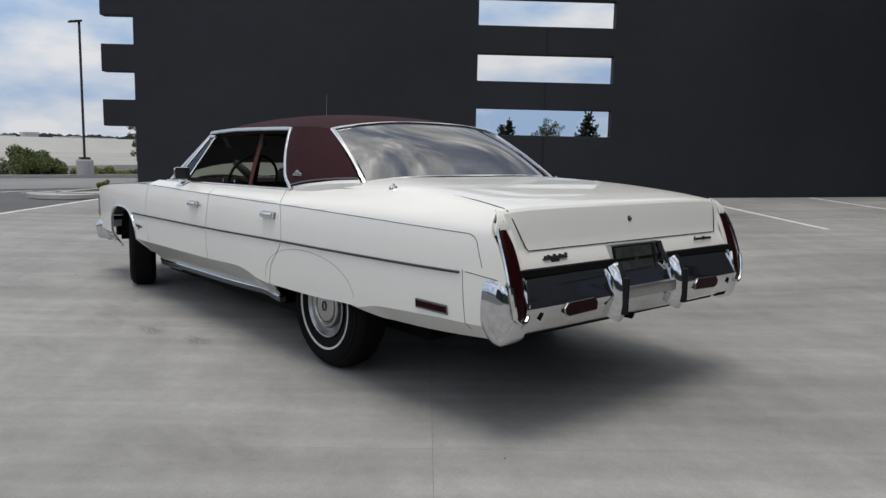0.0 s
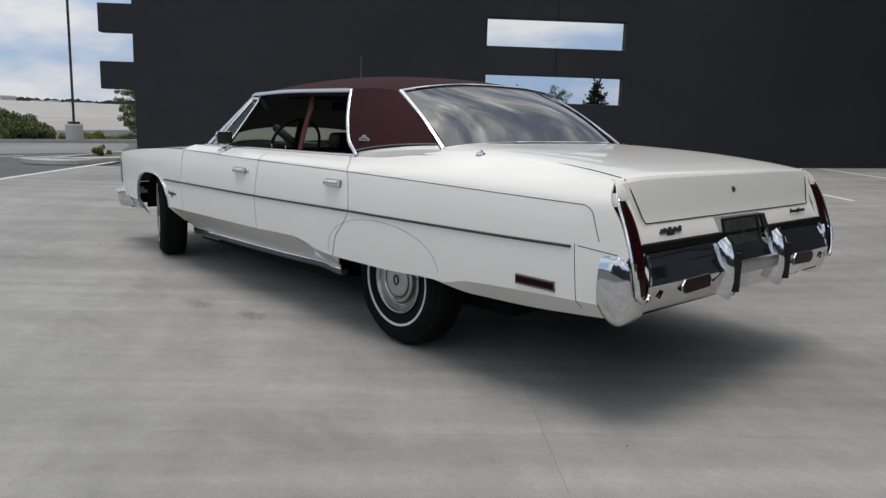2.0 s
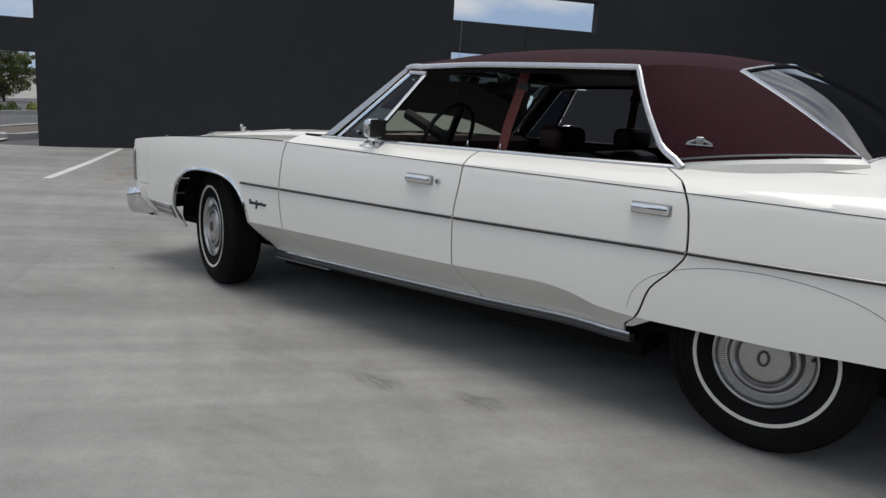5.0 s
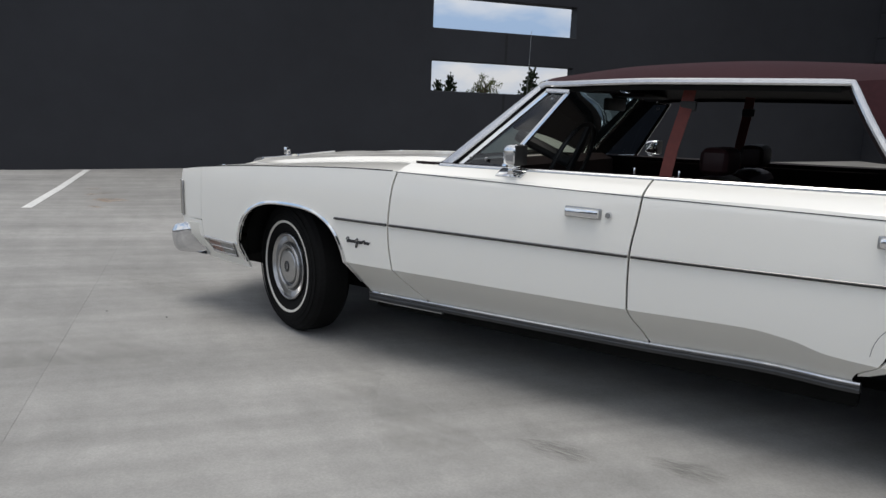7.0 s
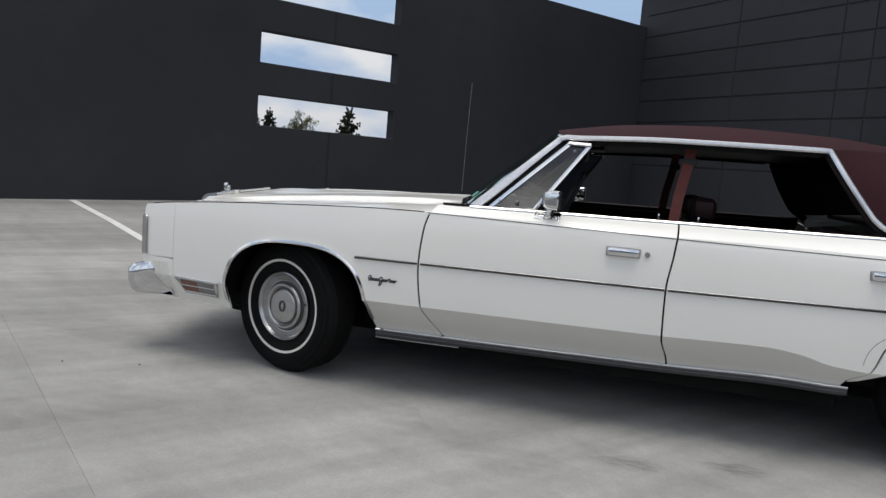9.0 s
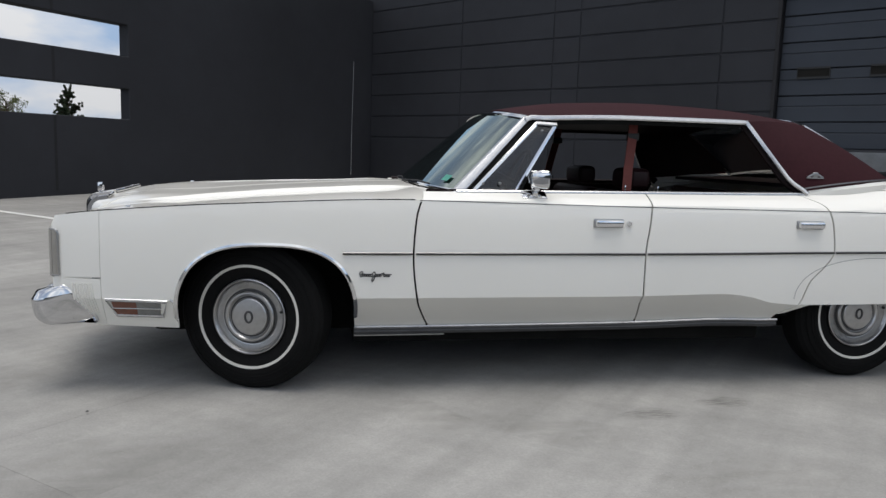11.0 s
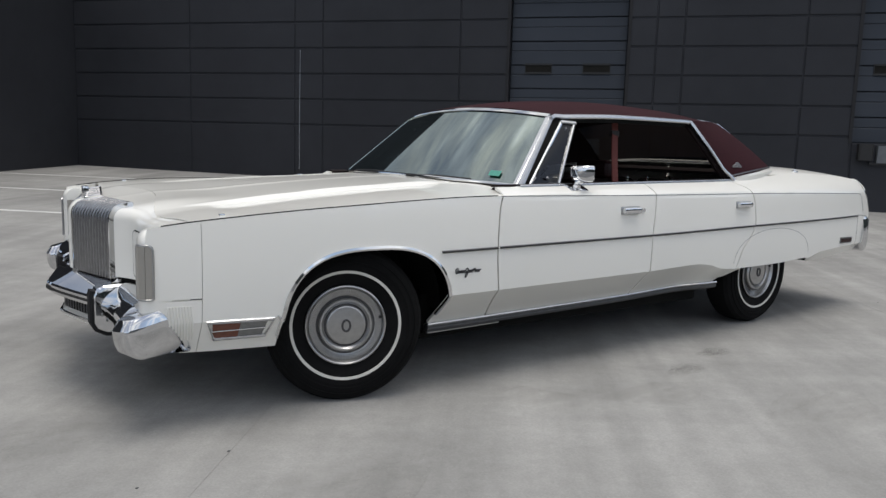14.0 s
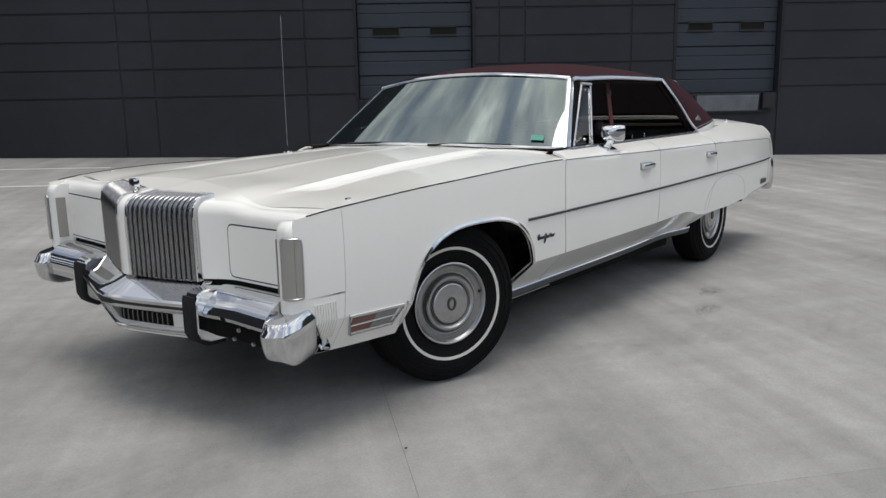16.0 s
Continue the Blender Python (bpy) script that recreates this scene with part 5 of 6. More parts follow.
for f in (0.0, 0.4, 0.75):
    row = []
    for v in ys:
        y = v * shoulder(-0.2)[0]
        x = deck_start(y) * (1 - f) - 0.29 * f
        row.append((x, y, deck_z(x, y)))
    rows.append(row)
for x in steps(-0.29, -1.238, 22):
    yb = shoulder(x)[0]
    rows.append([(x, v * yb, deck_z(x, v * yb)) for v in ys])
xe, ye = -1.238, shoulder(-1.238)[0]
for dx, dz in ((-0.018, -0.006), (-0.030, -0.018), (-0.038, -0.04), (-0.050, -0.085), (-0.065, -0.14), (-0.075, -0.178)):
    rows.append([(xe + dx, v * (ye + (0.835 - ye) * smooth01(-dz / 0.12)), deck_z(xe, v * ye) * (1 - smooth01(-dz / 0.09)) + 0.968 * smooth01(-dz / 0.09) + dz - 0.0) for v in ys])
for x, z in ((-1.316, 0.784), (-1.330, 0.76), (-1.352, 0.722), (-1.360, 0.700)):
    rows.append([(x, v * 0.835, z) for v in ys])
deck = part("trunk_lid", sheet(rows), WHITE, car, "long ivory trunk lid and tail panel", solid=0.010)
seam = [Vector((-1.250, 0.795, deck_z(-1.238, 0.795) - 0.006)), Vector((-1.272, 0.780, 0.91)), Vector((-1.290, 0.762, 0.86)), Vector((-1.308, 0.738, 0.80)), Vector((-1.3165, 0.730, 0.785))]
seam = [p + Vector((-0.008, 0, 0.002)) for p in seam] + [Vector((-1.3195, y, 0.7835)) for y in steps(0.72, -0.72, 10)] + [Vector((p.x - 0.008, -p.y, p.z + 0.002)) for p in reversed(seam)]
part("lid_seam", sweep(seam, Vector((-1, 0, 0.2)), bead(0.0042, 0.0015)), GAP, deck, "dark seam round the trunk lid")
for s in (1, -1):
    part("lid_seam", sweep([Vector((x, s * (0.795 - 0.03 * smooth01((x + 1.24) / 0.5)), deck_z(x, 0.78) + 0.0005)) for x in steps(-1.243, -0.30, 20)], Vector((0, 0, 1)), bead(0.0026, 0.001)), GAP, deck)
bm = turned([(0.0, 0.013), (0.010, 0.012), (0.013, 0.004), (0.016, 0.0)], 18)
bmesh.ops.transform(bm, matrix=Matrix.Translation((-1.283, -0.005, 0.885)) @ Matrix.Rotation(radians(90), 4, "Z") @ Matrix.Rotation(radians(-12), 4, "X"), verts=bm.verts[:])
part("trunk_lock", bm, POLE, deck, "round dark metal trunk lock")
part("tail_gap", sweep([(-1.374, y, 0.700) for y in steps(-0.83, 0.83, 4)], Vector((-1, 0, 0)), [(-0.03, -0.014), (0.008, -0.014), (0.008, 0.014), (-0.03, 0.014)]), GAP, deck)
badge = part("tail_badge", block(-1.348, -1.337, 0.500, 0.655, 0.7425, 0.7475, 0.002), POLE, deck, "grey metal badge of plain bars")
for k in range(8):
    y, h = 0.512 + 0.0185 * k, (0.020, 0.014, 0.018, 0.012, 0.020, 0.013, 0.018, 0.015)[k]
    part("badge_bar", block(-1.350, -1.337, y - 0.0055, y + 0.0055, 0.745, 0.745 + h, 0.002, 1), POLE, badge)
part("badge_foot", block(-1.349, -1.336, 0.555, 0.605, 0.730, 0.7425, 0.003), POLE, badge)
sq = []
for k in range(181):
    f = k / 180
    tall = math.exp(-(f / 0.05) ** 2) + math.exp(-((f - 0.55) / 0.04) ** 2)
    sq.append(Vector((-1.3425, -0.500 - 0.165 * f - 0.006 * math.cos(f * 100), 0.758 + (0.0055 + 0.008 * tall) * math.sin(f * 100) + 0.003 * tall)))
part("script_badge", sweep(sq, Vector((-1, 0, 0)), disc_ring(0.0024, 6)), POLE, deck, "dark script-like badge")
for s in (1, -1):
    # small chrome knob on the quarter top
    bm = turned([(0.0, 0.024), (0.006, 0.022), (0.008, 0.012), (0.020, 0.009), (0.024, 0.0)], 16, "Z")
    bmesh.ops.translate(bm, vec=(-0.47, s * 0.79, deck_z(-0.47, 0.79) - 0.002), verts=bm.verts[:])
    part("quarter_knob", bm, CHROME, car, "small chrome knob on the rear quarter")
    # tail lamp: a tall leaning blade of dark red lens, running down into the bumper end
    def tail(z):
        return between(z, (0.50, -1.412), (0.545, -1.411), (0.60, -1.405), (0.66, -1.392), (0.72, -1.373), (0.80, -1.342), (0.885, -1.296), (0.912, -1.276))

    def lamp_in(z):
        return between(z, (0.50, 0.822), (0.62, 0.812), (0.80, 0.818), (0.905, 0.838))

    def lamp_out(z):
        return between(z, (0.50, 0.868), (0.56, 0.884), (0.64, 0.893), (0.80, 0.889), (0.87, 0.879), (0.905, 0.852))

    rows = []
    for z in steps(0.522, 0.900, 18):
        w0, w1 = lamp_in(z), lamp_out(z)
        rows.append([Vector((tail(z) + d, s * (w0 + (w1 - w0) * f), z)) for f, d in ((0, 0.05), (0.04, 0.006), (0.3, 0), (0.75, 0), (0.97, 0.008), (1, 0.05))])
    tl = part("tail_lamp", sheet(rows, s > 0), RED_LENS, car, "tall dark red tail lamp blade in a chrome frame", solid=0.0)
    rim = [Vector((tail(z) + 0.006, s * (lamp_out(z) + 0.004), z)) for z in steps(0.655, 0.904, 14)] + [Vector((tail(0.906), s * 0.840, 0.910))]
    part("lamp_frame", sweep(rim, Vector((-0.5, s * 0.8, 0.1)), bead(0.014, 0.010)), CHROME, tl, "bright lamp frame")
    shoe = [Vector((tail(z) + 0.004, s * (lamp_out(z) + 0.004), z)) for z in steps(0.655, 0.53, 6)]
    shoe += [Vector((tail(0.518), s * (0.846 + 0.022 * math.cos(t)), 0.518 - 0.010 * math.sin(t))) for t in steps(0.2, math.pi - 0.2, 6)]
    shoe += [Vector((tail(z) + 0.004, s * (lamp_in(z) - 0.006), z)) for z in steps(0.53, 0.675, 7)]
    part("lamp_frame", sweep(shoe, Vector((-1, 0, 0.2)), bead(0.016, 0.014)), CHROME, tl, "chrome lamp surround in the bumper end")
    back = [[Vector((tail(z) + 0.012 + d, s * w, z)) for d, w in ((0.0, 0.800), (0.0, 0.880), (0.05, 0.884))] for z in steps(0.66, 0.905, 10)]
    part("lamp_body", sheet(back, s > 0), WHITE, tl, solid=0.01)
    # the painted corner over the lamp
    rows = []
    for v in steps(0, 1, 8):
        row = []
        for u in steps(0, 1, 8):
            zt = deck_z(-1.238, 0.826) * (1 - u) + shoulder(-1.248)[1] * u
            z = zt - 0.078 * v ** 1.4
            yo = side_y(TAIL_X(z), z) - 0.001
            row.append(Vector((-1.228 - 0.050 * math.sin(v * math.pi / 2) - 0.016 * v, s * (0.826 + (yo - 0.826) * u), z + 0.001)))
        rows.append(row)
    part("quarter_corner", sheet(rows, s > 0), WHITE, car, "rounded ivory corner over the tail lamp", solid=0.006)


# ---- roof, glass, bright trim ----
def rail(x):
    """Width and height of the roof edge above the side windows."""
    return (between(x, (0.20, 0.655), (0.30, 0.668), (0.65, 0.712), (1.3, 0.722), (1.86, 0.700)),
            between(x, (0.20, 1.296), (0.30, 1.302), (0.65, 1.312), (1.3, 1.309), (1.86, 1.287)))


def roof_point(f, v):
    xr, xf = 0.205 + 0.080 * v * v, 1.898 - 0.068 * v * v
    x = xr + (xf - xr) * f
    w, ze = rail(x)
    mid = between(x, (0.15, 1.354), (0.25, 1.369), (0.6, 1.410), (1.04, 1.424), (1.5, 1.405), (1.80, 1.364), (1.95, 1.334))
    return Vector((x, v * w, ze + (mid - ze) * (1 - abs(v) ** 2.6)))


roof = part("vinyl_roof", sheet([[roof_point(f, v) for v in ys] for f in steps(0, 1, 30)], True), VINYL, car, "grained burgundy vinyl roof covering", solid=0.012)
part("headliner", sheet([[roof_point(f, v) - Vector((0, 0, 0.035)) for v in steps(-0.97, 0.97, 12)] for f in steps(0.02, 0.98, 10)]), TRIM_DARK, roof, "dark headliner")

ws_low = lambda v: Vector((2.21 + 0.135 * (1 - v * v * abs(v) ** 0.8), 0.885 * v, 0.925 + 0.018 * (1 - v * v)))
ws_top = lambda v: Vector((1.832 + 0.075 * (1 - v * v * abs(v) ** 0.8), 0.698 * v, 1.287 + 0.045 * (1 - v * v)))
bl_top = lambda v: Vector((0.288 - 0.078 * (1 - abs(v) ** 3.2), 0.660 * v, 1.302 + 0.055 * (1 - abs(v) ** 2.6)))
bl_low = lambda v: Vector((-0.168 - 0.105 * (1 - abs(v) ** 3.2), 0.752 * v, 1.012 + 0.036 * (1 - v ** 4)))


def pane_rows(a, b, n, bulge, way):
    return [[a(v).lerp(b(v), f) + Vector(way) * bulge * math.sin(math.pi * f) * (1 - 0.75 * v ** 4) for v in steps(-1, 1, 32)] for f in steps(0, 1, n)]


windshield = part("windshield", sheet(pane_rows(ws_low, ws_top, 10, 0.003, (0.7, 0, 0.7))), GLASS, car, "tinted curved windshield")
windshield.visible_shadow = False
backlight = part("rear_window", sheet(pane_rows(bl_top, bl_low, 10, 0.036, (-0.5, 0, 0.8))), REAR_GLASS, car, "large tinted rear window")
backlight.visible_shadow = False
for nm, edge, host, out in (("windshield_trim", ws_top, windshield, (0.6, 0, 0.8)), ("windshield_trim", ws_low, windshield, (0.5, 0, 0.9)), ("rear_window_trim", bl_top, backlight, (-0.5, 0, 0.85)), ("rear_window_trim", bl_low, backlight, (-0.5, 0, 0.85))):
    part(nm, sweep([edge(v) for v in steps(-1, 1, 30)], Vector(out), bead(0.026 if edge is ws_top else 0.018, 0.010)), CHROME, host, "bright window moulding")
for s in (1, -1):
    edge_at = lambda f: ws_low(s).lerp(ws_top(s), f)
    wide = lambda f: 0.070 - 0.022 * f
    face = [[edge_at(f) + Vector((-wide(f) * q + 0.012, s * o, 0.0)) for q, o in ((0.0, -0.012), (0.06, 0.002), (0.14, 0.007), (0.5, 0.0095), (0.86, 0.007), (0.95, 0.002), (1.0, -0.014))] for f in steps(-0.01, 1.0, 10)]
    part("a_pillar", sheet(face, s < 0), SATIN, windshield, "satin stainless windshield pillar", solid=0.006)
    part("rear_window_trim", sweep([bl_top(s).lerp(bl_low(s), f) + Vector((-0.5, 0, 0.8)) * 0.012 * math.sin(math.pi * f) for f in steps(0, 1, 10)], Vector((-0.4, s * 0.5, 0.7)), bead(0.024, 0.012)), CHROME, backlight, "bright window moulding")
    # sail panel between the side window and the rear window
    def sail_front(f):
        w, z = rail(0.655)
        a, b = Vector((0.655, s * w, z)), Vector((0.425, s * 0.872, 0.953))
        p = a.lerp(b, f)
        p.x += 0.012 * math.sin(math.pi * f) - 0.075 * smooth01((f - 0.80) / 0.20) * 0.6
        p.y += s * 0.016 * math.sin(math.pi * f)
        return p

    def sail_back(f):
        a, b = bl_top(s) + Vector((0.005, 0, 0.003)), bl_low(s) + Vector((-0.02, s * 0.04, 0.003))
        p = a.lerp(b, f)
        return p + Vector((0, 0, 0.012 * math.sin(math.pi * f)))

    rows = []
    for f in steps(0, 1, 14):
        a, b = sail_front(f), sail_back(f)
        row = []
        for u in steps(0, 1, 14):
            p = a.lerp(b, u)
            top = rail(p.x)
            k = math.sin(math.pi * min(1, u * 1.0)) ** 0.8
            p += Vector((0, s * 0.040 * k * (0.25 + f * 0.75) + s * 0.012 * smooth01(u * 4) * (1 - f), 0.010 * k))
            row.append(p)
        rows.append(row)
    low = [[p.copy() for p in rows[-2]], [p + Vector((0, -s * 0.001, 0)) for p in rows[-1]], [p + Vector((0, -s * 0.010, -0.055)) for p in rows[-1]]]
    rows[-1] = [p.lerp(q, 0.12) + Vector((0, 0, 0.004)) for p, q in zip(rows[-2], rows[-1])]
    sail = part("sail_panel", sheet(rows, s > 0), VINYL, roof, "burgundy vinyl rear roof pillar", solid=0.015)
    part("sail_foot", sheet(low, s > 0), WHITE, car, "ivory panel below the vinyl pillar", solid=0.010)
    part("vinyl_edge", sweep([p + Vector((0, s * 0.002, -0.001)) for p in rows[-1]], Vector((0, s, 0.4)), bead(0.008, 0.004)), STEEL_DARK, sail, "thin metal edge of the vinyl")
    part("sail_lining", sheet([[p + Vector((0, -s * 0.05, 0)) for p in r] for r in rows]), TRIM_DARK, sail)
    c = Vector((0.338, s * 0.862, 1.045))
    em = part("roof_emblem", block(c.x - 0.015, c.x + 0.015, c.y - 0.006, c.y + 0.006, c.z - 0.006, c.z + 0.020, 0.006, 3), STEEL, sail, "small silver winged crest")
    part("emblem_base", block(c.x - 0.048, c.x + 0.048, c.y - 0.005, c.y + 0.005, c.z - 0.012, c.z - 0.006, 0.002), STEEL, em)
    for d in (-1, 1):
        part("emblem_wing", block(-0.020, 0.020, -0.004, 0.004, -0.005, 0.005, 0.003, 2, Matrix.Translation((c.x + d * 0.027, c.y, c.z + 0.002)) @ Matrix.Rotation(radians(d * 24), 4, "Y")), STEEL, em)
    # bright frame of the side opening: pillar, rail, sweep down the sail, belt
    frame_path = [edge_at(0.97) + Vector((-0.012, s * 0.008, 0)), edge_at(1.0) + Vector((-0.030, s * 0.009, 0.0))]
    frame_path += [Vector((x, s * (rail(x)[0] + 0.008), rail(x)[1] - 0.006)) for x in steps(1.74, 0.69, 16)]
    frame_path += [sail_front(f) + Vector((0.004, s * 0.006, 0)) for f in steps(0.02, 1, 14)]
    part("window_frame", sweep(frame_path, Vector((0, s, 0.25)), [(-0.02, -0.010), (0.006, -0.012), (0.011, -0.006), (0.011, 0.006), (0.006, 0.012), (-0.02, 0.010)]), SATIN, roof, "bright side-window frame")
    part("frame_lining", sweep([p + Vector((0, -s * 0.030, -0.002)) for p in frame_path[17:]], Vector((0, s, 0)), [(-0.012, -0.022), (0.006, -0.022), (0.006, 0.018), (-0.012, 0.018)]), TRIM_DARK, roof, "dark inner trim of the window frame")
    part("window_seal", sweep([p + Vector((0, -s * 0.020, -0.022)) for p in frame_path[2:19]], Vector((0, s, 0)), [(-0.02, -0.009), (0.010, -0.009), (0.010, 0.009), (-0.02, 0.009)]), GAP, roof)
    part("belt_trim", sweep([Vector((x, s * (shoulder(x)[0] + 0.001), belt(x) + 0.001)) for x in steps(2.20, 0.40, 24)], Vector((0, s * 0.7, 0.7)), bead(0.016, 0.008)), SATIN, car, "bright belt-line moulding")
    # fixed vent pane behind the pillar
    va, vb, vc = Vector((2.110, s * 0.876, 0.932)), Vector((1.905, s * 0.872, 0.936)), Vector((1.688, s * 0.742, 1.252))
    vd = Vector((1.782, s * 0.737, 1.255))
    vent = part("vent_window", sheet([[va, vb], [vd, vc]]), VENT_GLASS, car, "fixed vent pane in a bright frame", smooth=False)
    vent.visible_shadow = False
    part("vent_frame", sweep([va, vd, vc, vb], Vector((0, s, 0.3)), [(-0.008, -0.009), (0.006, -0.009), (0.009, 0), (0.006, 0.009), (-0.008, 0.009)], closed=True), CHROME, vent, "bright vent frame")
    part("vent_seal", sheet([[edge_at(f) + Vector((-0.02, -s * 0.012, 0)), va.lerp(vd, f) + Vector((-0.012, -s * 0.010, 0))] for f in steps(0, 1.04, 4)], s < 0), GAP, vent, solid=0.01)
    part("vent_top", sweep([vd + Vector((0.006, s * 0.004, 0.002)), vc + Vector((-0.006, s * 0.004, 0.002))], Vector((0, s, 0.6)), bead(0.020, 0.008)), SATIN, vent)
    for p in (va.lerp(vc, 0.10), va.lerp(vb, 0.6) + Vector((0, 0, 0.03)), vd.lerp(vc, 0.5) + Vector((0.02, s * 0.006, -0.03))):
        bm = turned([(0.0, 0.008), (0.006, 0.007), (0.009, 0.0)], 12)
        bmesh.ops.transform(bm, matrix=Matrix.Translation(p) @ Matrix.Diagonal((1, s, 1, 1)), verts=bm.verts[:])
        part("vent_screw", bm, STEEL, vent)
    # door mirror
    mx, my = 1.815, s * 0.952
    head = []
    for dx, hy, hz, oy in ((-0.030, 0.054, 0.041, 0.0), (-0.024, 0.057, 0.044, 0.0), (0.004, 0.053, 0.043, -0.003), (0.028, 0.044, 0.038, -0.008), (0.042, 0.034, 0.030, -0.013), (0.048, 0.018, 0.016, -0.016)):
        head.append([Vector((mx + dx, my + s * (oy + hy * math.copysign(abs(math.cos(a)) ** 0.35, math.cos(a))), 0.993 + hz * math.copysign(abs(math.sin(a)) ** 0.35, math.sin(a)))) for a in steps(0.06, 0.06 + 2 * math.pi * 27 / 28, 27)])
    mirror = part("door_mirror", loft(head), CHROME, car, "chrome door mirror", sharp=40)
    part("mirror_glass", block(mx - 0.034, mx - 0.024, my - 0.052, my + 0.052, 0.953, 1.033, 0.004, 2), BLACK, mirror)
    part("mirror_stalk", loft([[Vector((mx + cx + dx, s * (cy + dy), z)) for dx, dy in ((-hw, -0.014), (hw, -0.014), (hw * 0.6, 0.014), (-hw * 0.6, 0.014))] for cx, cy, z, hw in ((0.018, 0.930, 0.915, 0.026), (0.016, 0.934, 0.930, 0.015), (0.012, 0.945, 0.945, 0.018), (0.008, 0.950, 0.962, 0.030))]), CHROME, mirror, smooth=False)
    part("mirror_foot", block(-0.060, 0.060, -0.036, 0.036, -0.006, 0.006, 0.005, 2, Matrix.Translation((mx + 0.020, s * 0.927, 0.9165)) @ Matrix.Rotation(radians(-26 * s), 4, "X")), CHROME, mirror)

# cowl, wipers, aerial
part("cowl", sheet([[(cowl_x(v) - 0.004 - o, v * 0.9, 0.925 - o * 0.12 + 0.012 * (1 - v * v)) for v in steps(-1, 1, 20)] for o in (0.0, 0.06, 0.13)], True), WHITE, car, "ivory cowl below the windshield")
for y0, y1 in ((0.12, 0.62), (-0.55, -0.02)):
    part("wiper", sweep([(cowl_x(y0) + 0.0, y0, 0.944), (cowl_x((y0 + y1) / 2) - 0.03, (y0 + y1) / 2, 0.952), (cowl_x(y1) - 0.02, y1, 0.946)], Vector((0, 0, 1)), disc_ring(0.006, 6)), BLACK, car, "black wiper at rest")
aer = part("aerial_base", block(2.60, 2.64, -0.775, -0.735, hood_z(2.62, 0.755) - 0.004, hood_z(2.62, 0.755) + 0.014, 0.008), CHROME, car, "thin chrome radio aerial")
part("aerial_mast", sweep([(2.62, -0.755, 0.94), (2.618, -0.758, 1.30), (2.612, -0.762, 1.685)], Vector((1, 0, 0)), disc_ring(0.0014, 6)), STEEL, aer)

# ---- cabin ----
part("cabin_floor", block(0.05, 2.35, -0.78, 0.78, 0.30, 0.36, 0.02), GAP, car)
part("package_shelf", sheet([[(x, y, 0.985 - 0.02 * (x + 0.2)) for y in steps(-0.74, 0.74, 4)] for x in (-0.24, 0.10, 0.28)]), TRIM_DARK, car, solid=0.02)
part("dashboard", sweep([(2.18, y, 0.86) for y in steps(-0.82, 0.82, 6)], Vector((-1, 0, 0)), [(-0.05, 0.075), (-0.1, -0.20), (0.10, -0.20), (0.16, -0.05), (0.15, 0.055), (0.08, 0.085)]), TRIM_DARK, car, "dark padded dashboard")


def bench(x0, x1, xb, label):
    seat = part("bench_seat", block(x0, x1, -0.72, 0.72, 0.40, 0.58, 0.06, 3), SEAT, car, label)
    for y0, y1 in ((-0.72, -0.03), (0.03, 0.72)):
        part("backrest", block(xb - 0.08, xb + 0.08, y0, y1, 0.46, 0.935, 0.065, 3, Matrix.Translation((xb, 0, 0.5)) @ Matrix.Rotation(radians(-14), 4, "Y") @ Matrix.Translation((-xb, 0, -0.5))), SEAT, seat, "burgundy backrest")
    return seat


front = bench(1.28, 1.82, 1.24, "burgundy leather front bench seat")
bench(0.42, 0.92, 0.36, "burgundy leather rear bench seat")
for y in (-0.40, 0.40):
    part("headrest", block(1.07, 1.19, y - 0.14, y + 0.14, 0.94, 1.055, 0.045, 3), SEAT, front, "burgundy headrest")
wheel_m = Matrix.Translation((1.80, 0.40, 0.945)) @ Matrix.Rotation(radians(68), 4, "Y")
ring = [(0.195 * math.cos(a), 0.195 * math.sin(a), 0) for a in steps(0, 2 * math.pi * 39 / 40, 39)]
bm = sweep(ring, Vector((0, 0, 1)), disc_ring(0.011, 8), closed=True)
bmesh.ops.transform(bm, matrix=wheel_m, verts=bm.verts[:])
sw = part("steering_wheel", bm, BLACK, car, "thin black steering wheel")
bm = block(-0.19, 0.19, -0.025, 0.025, -0.02, 0.0, 0.008, 2, wheel_m)
part("spoke", bm, BLACK, sw)
bm = sweep([(0, 0, 0.0), (0, 0, 0.30)], Vector((1, 0, 0)), disc_ring(0.03, 10))
bmesh.ops.transform(bm, matrix=wheel_m, verts=bm.verts[:])
part("column", bm, BLACK, sw)
rv = part("rear_view_mirror", block(1.735, 1.765, -0.13, 0.13, 1.195, 1.255, 0.012), BLACK, car, "black rear-view mirror")
part("mirror_arm", sweep([(1.75, 0, 1.25), (1.80, 0, 1.31)], Vector((1, 0, 0)), disc_ring(0.008, 6)), BLACK, rv)
for s in (1, -1):
    part("sun_visor", block(1.66, 1.82, min(s * 0.18, s * 0.60), max(s * 0.18, s * 0.60), 1.272, 1.290, 0.008), TRIM_DARK, car, "dark sun visor")
    belt_pts = [Vector((1.225, s * 0.615, 1.295)), Vector((1.235, s * 0.63, 1.20)), Vector((1.262, s * 0.665, 1.05)), Vector((1.275, s * 0.69, 0.92)), Vector((1.28, s * 0.70, 0.60))]
    sb = part("seat_belt", sweep(belt_pts, Vector((0, s, 0)), [(-0.003, -0.024), (0.003, -0.024), (0.003, 0.024), (-0.003, 0.024)]), BELT, car, "red seat belt hanging from the roof")
    part("belt_guide", block(1.195, 1.260, s * 0.620 - 0.012, s * 0.620 + 0.012, 1.195, 1.235, 0.008), BLACK, sb)
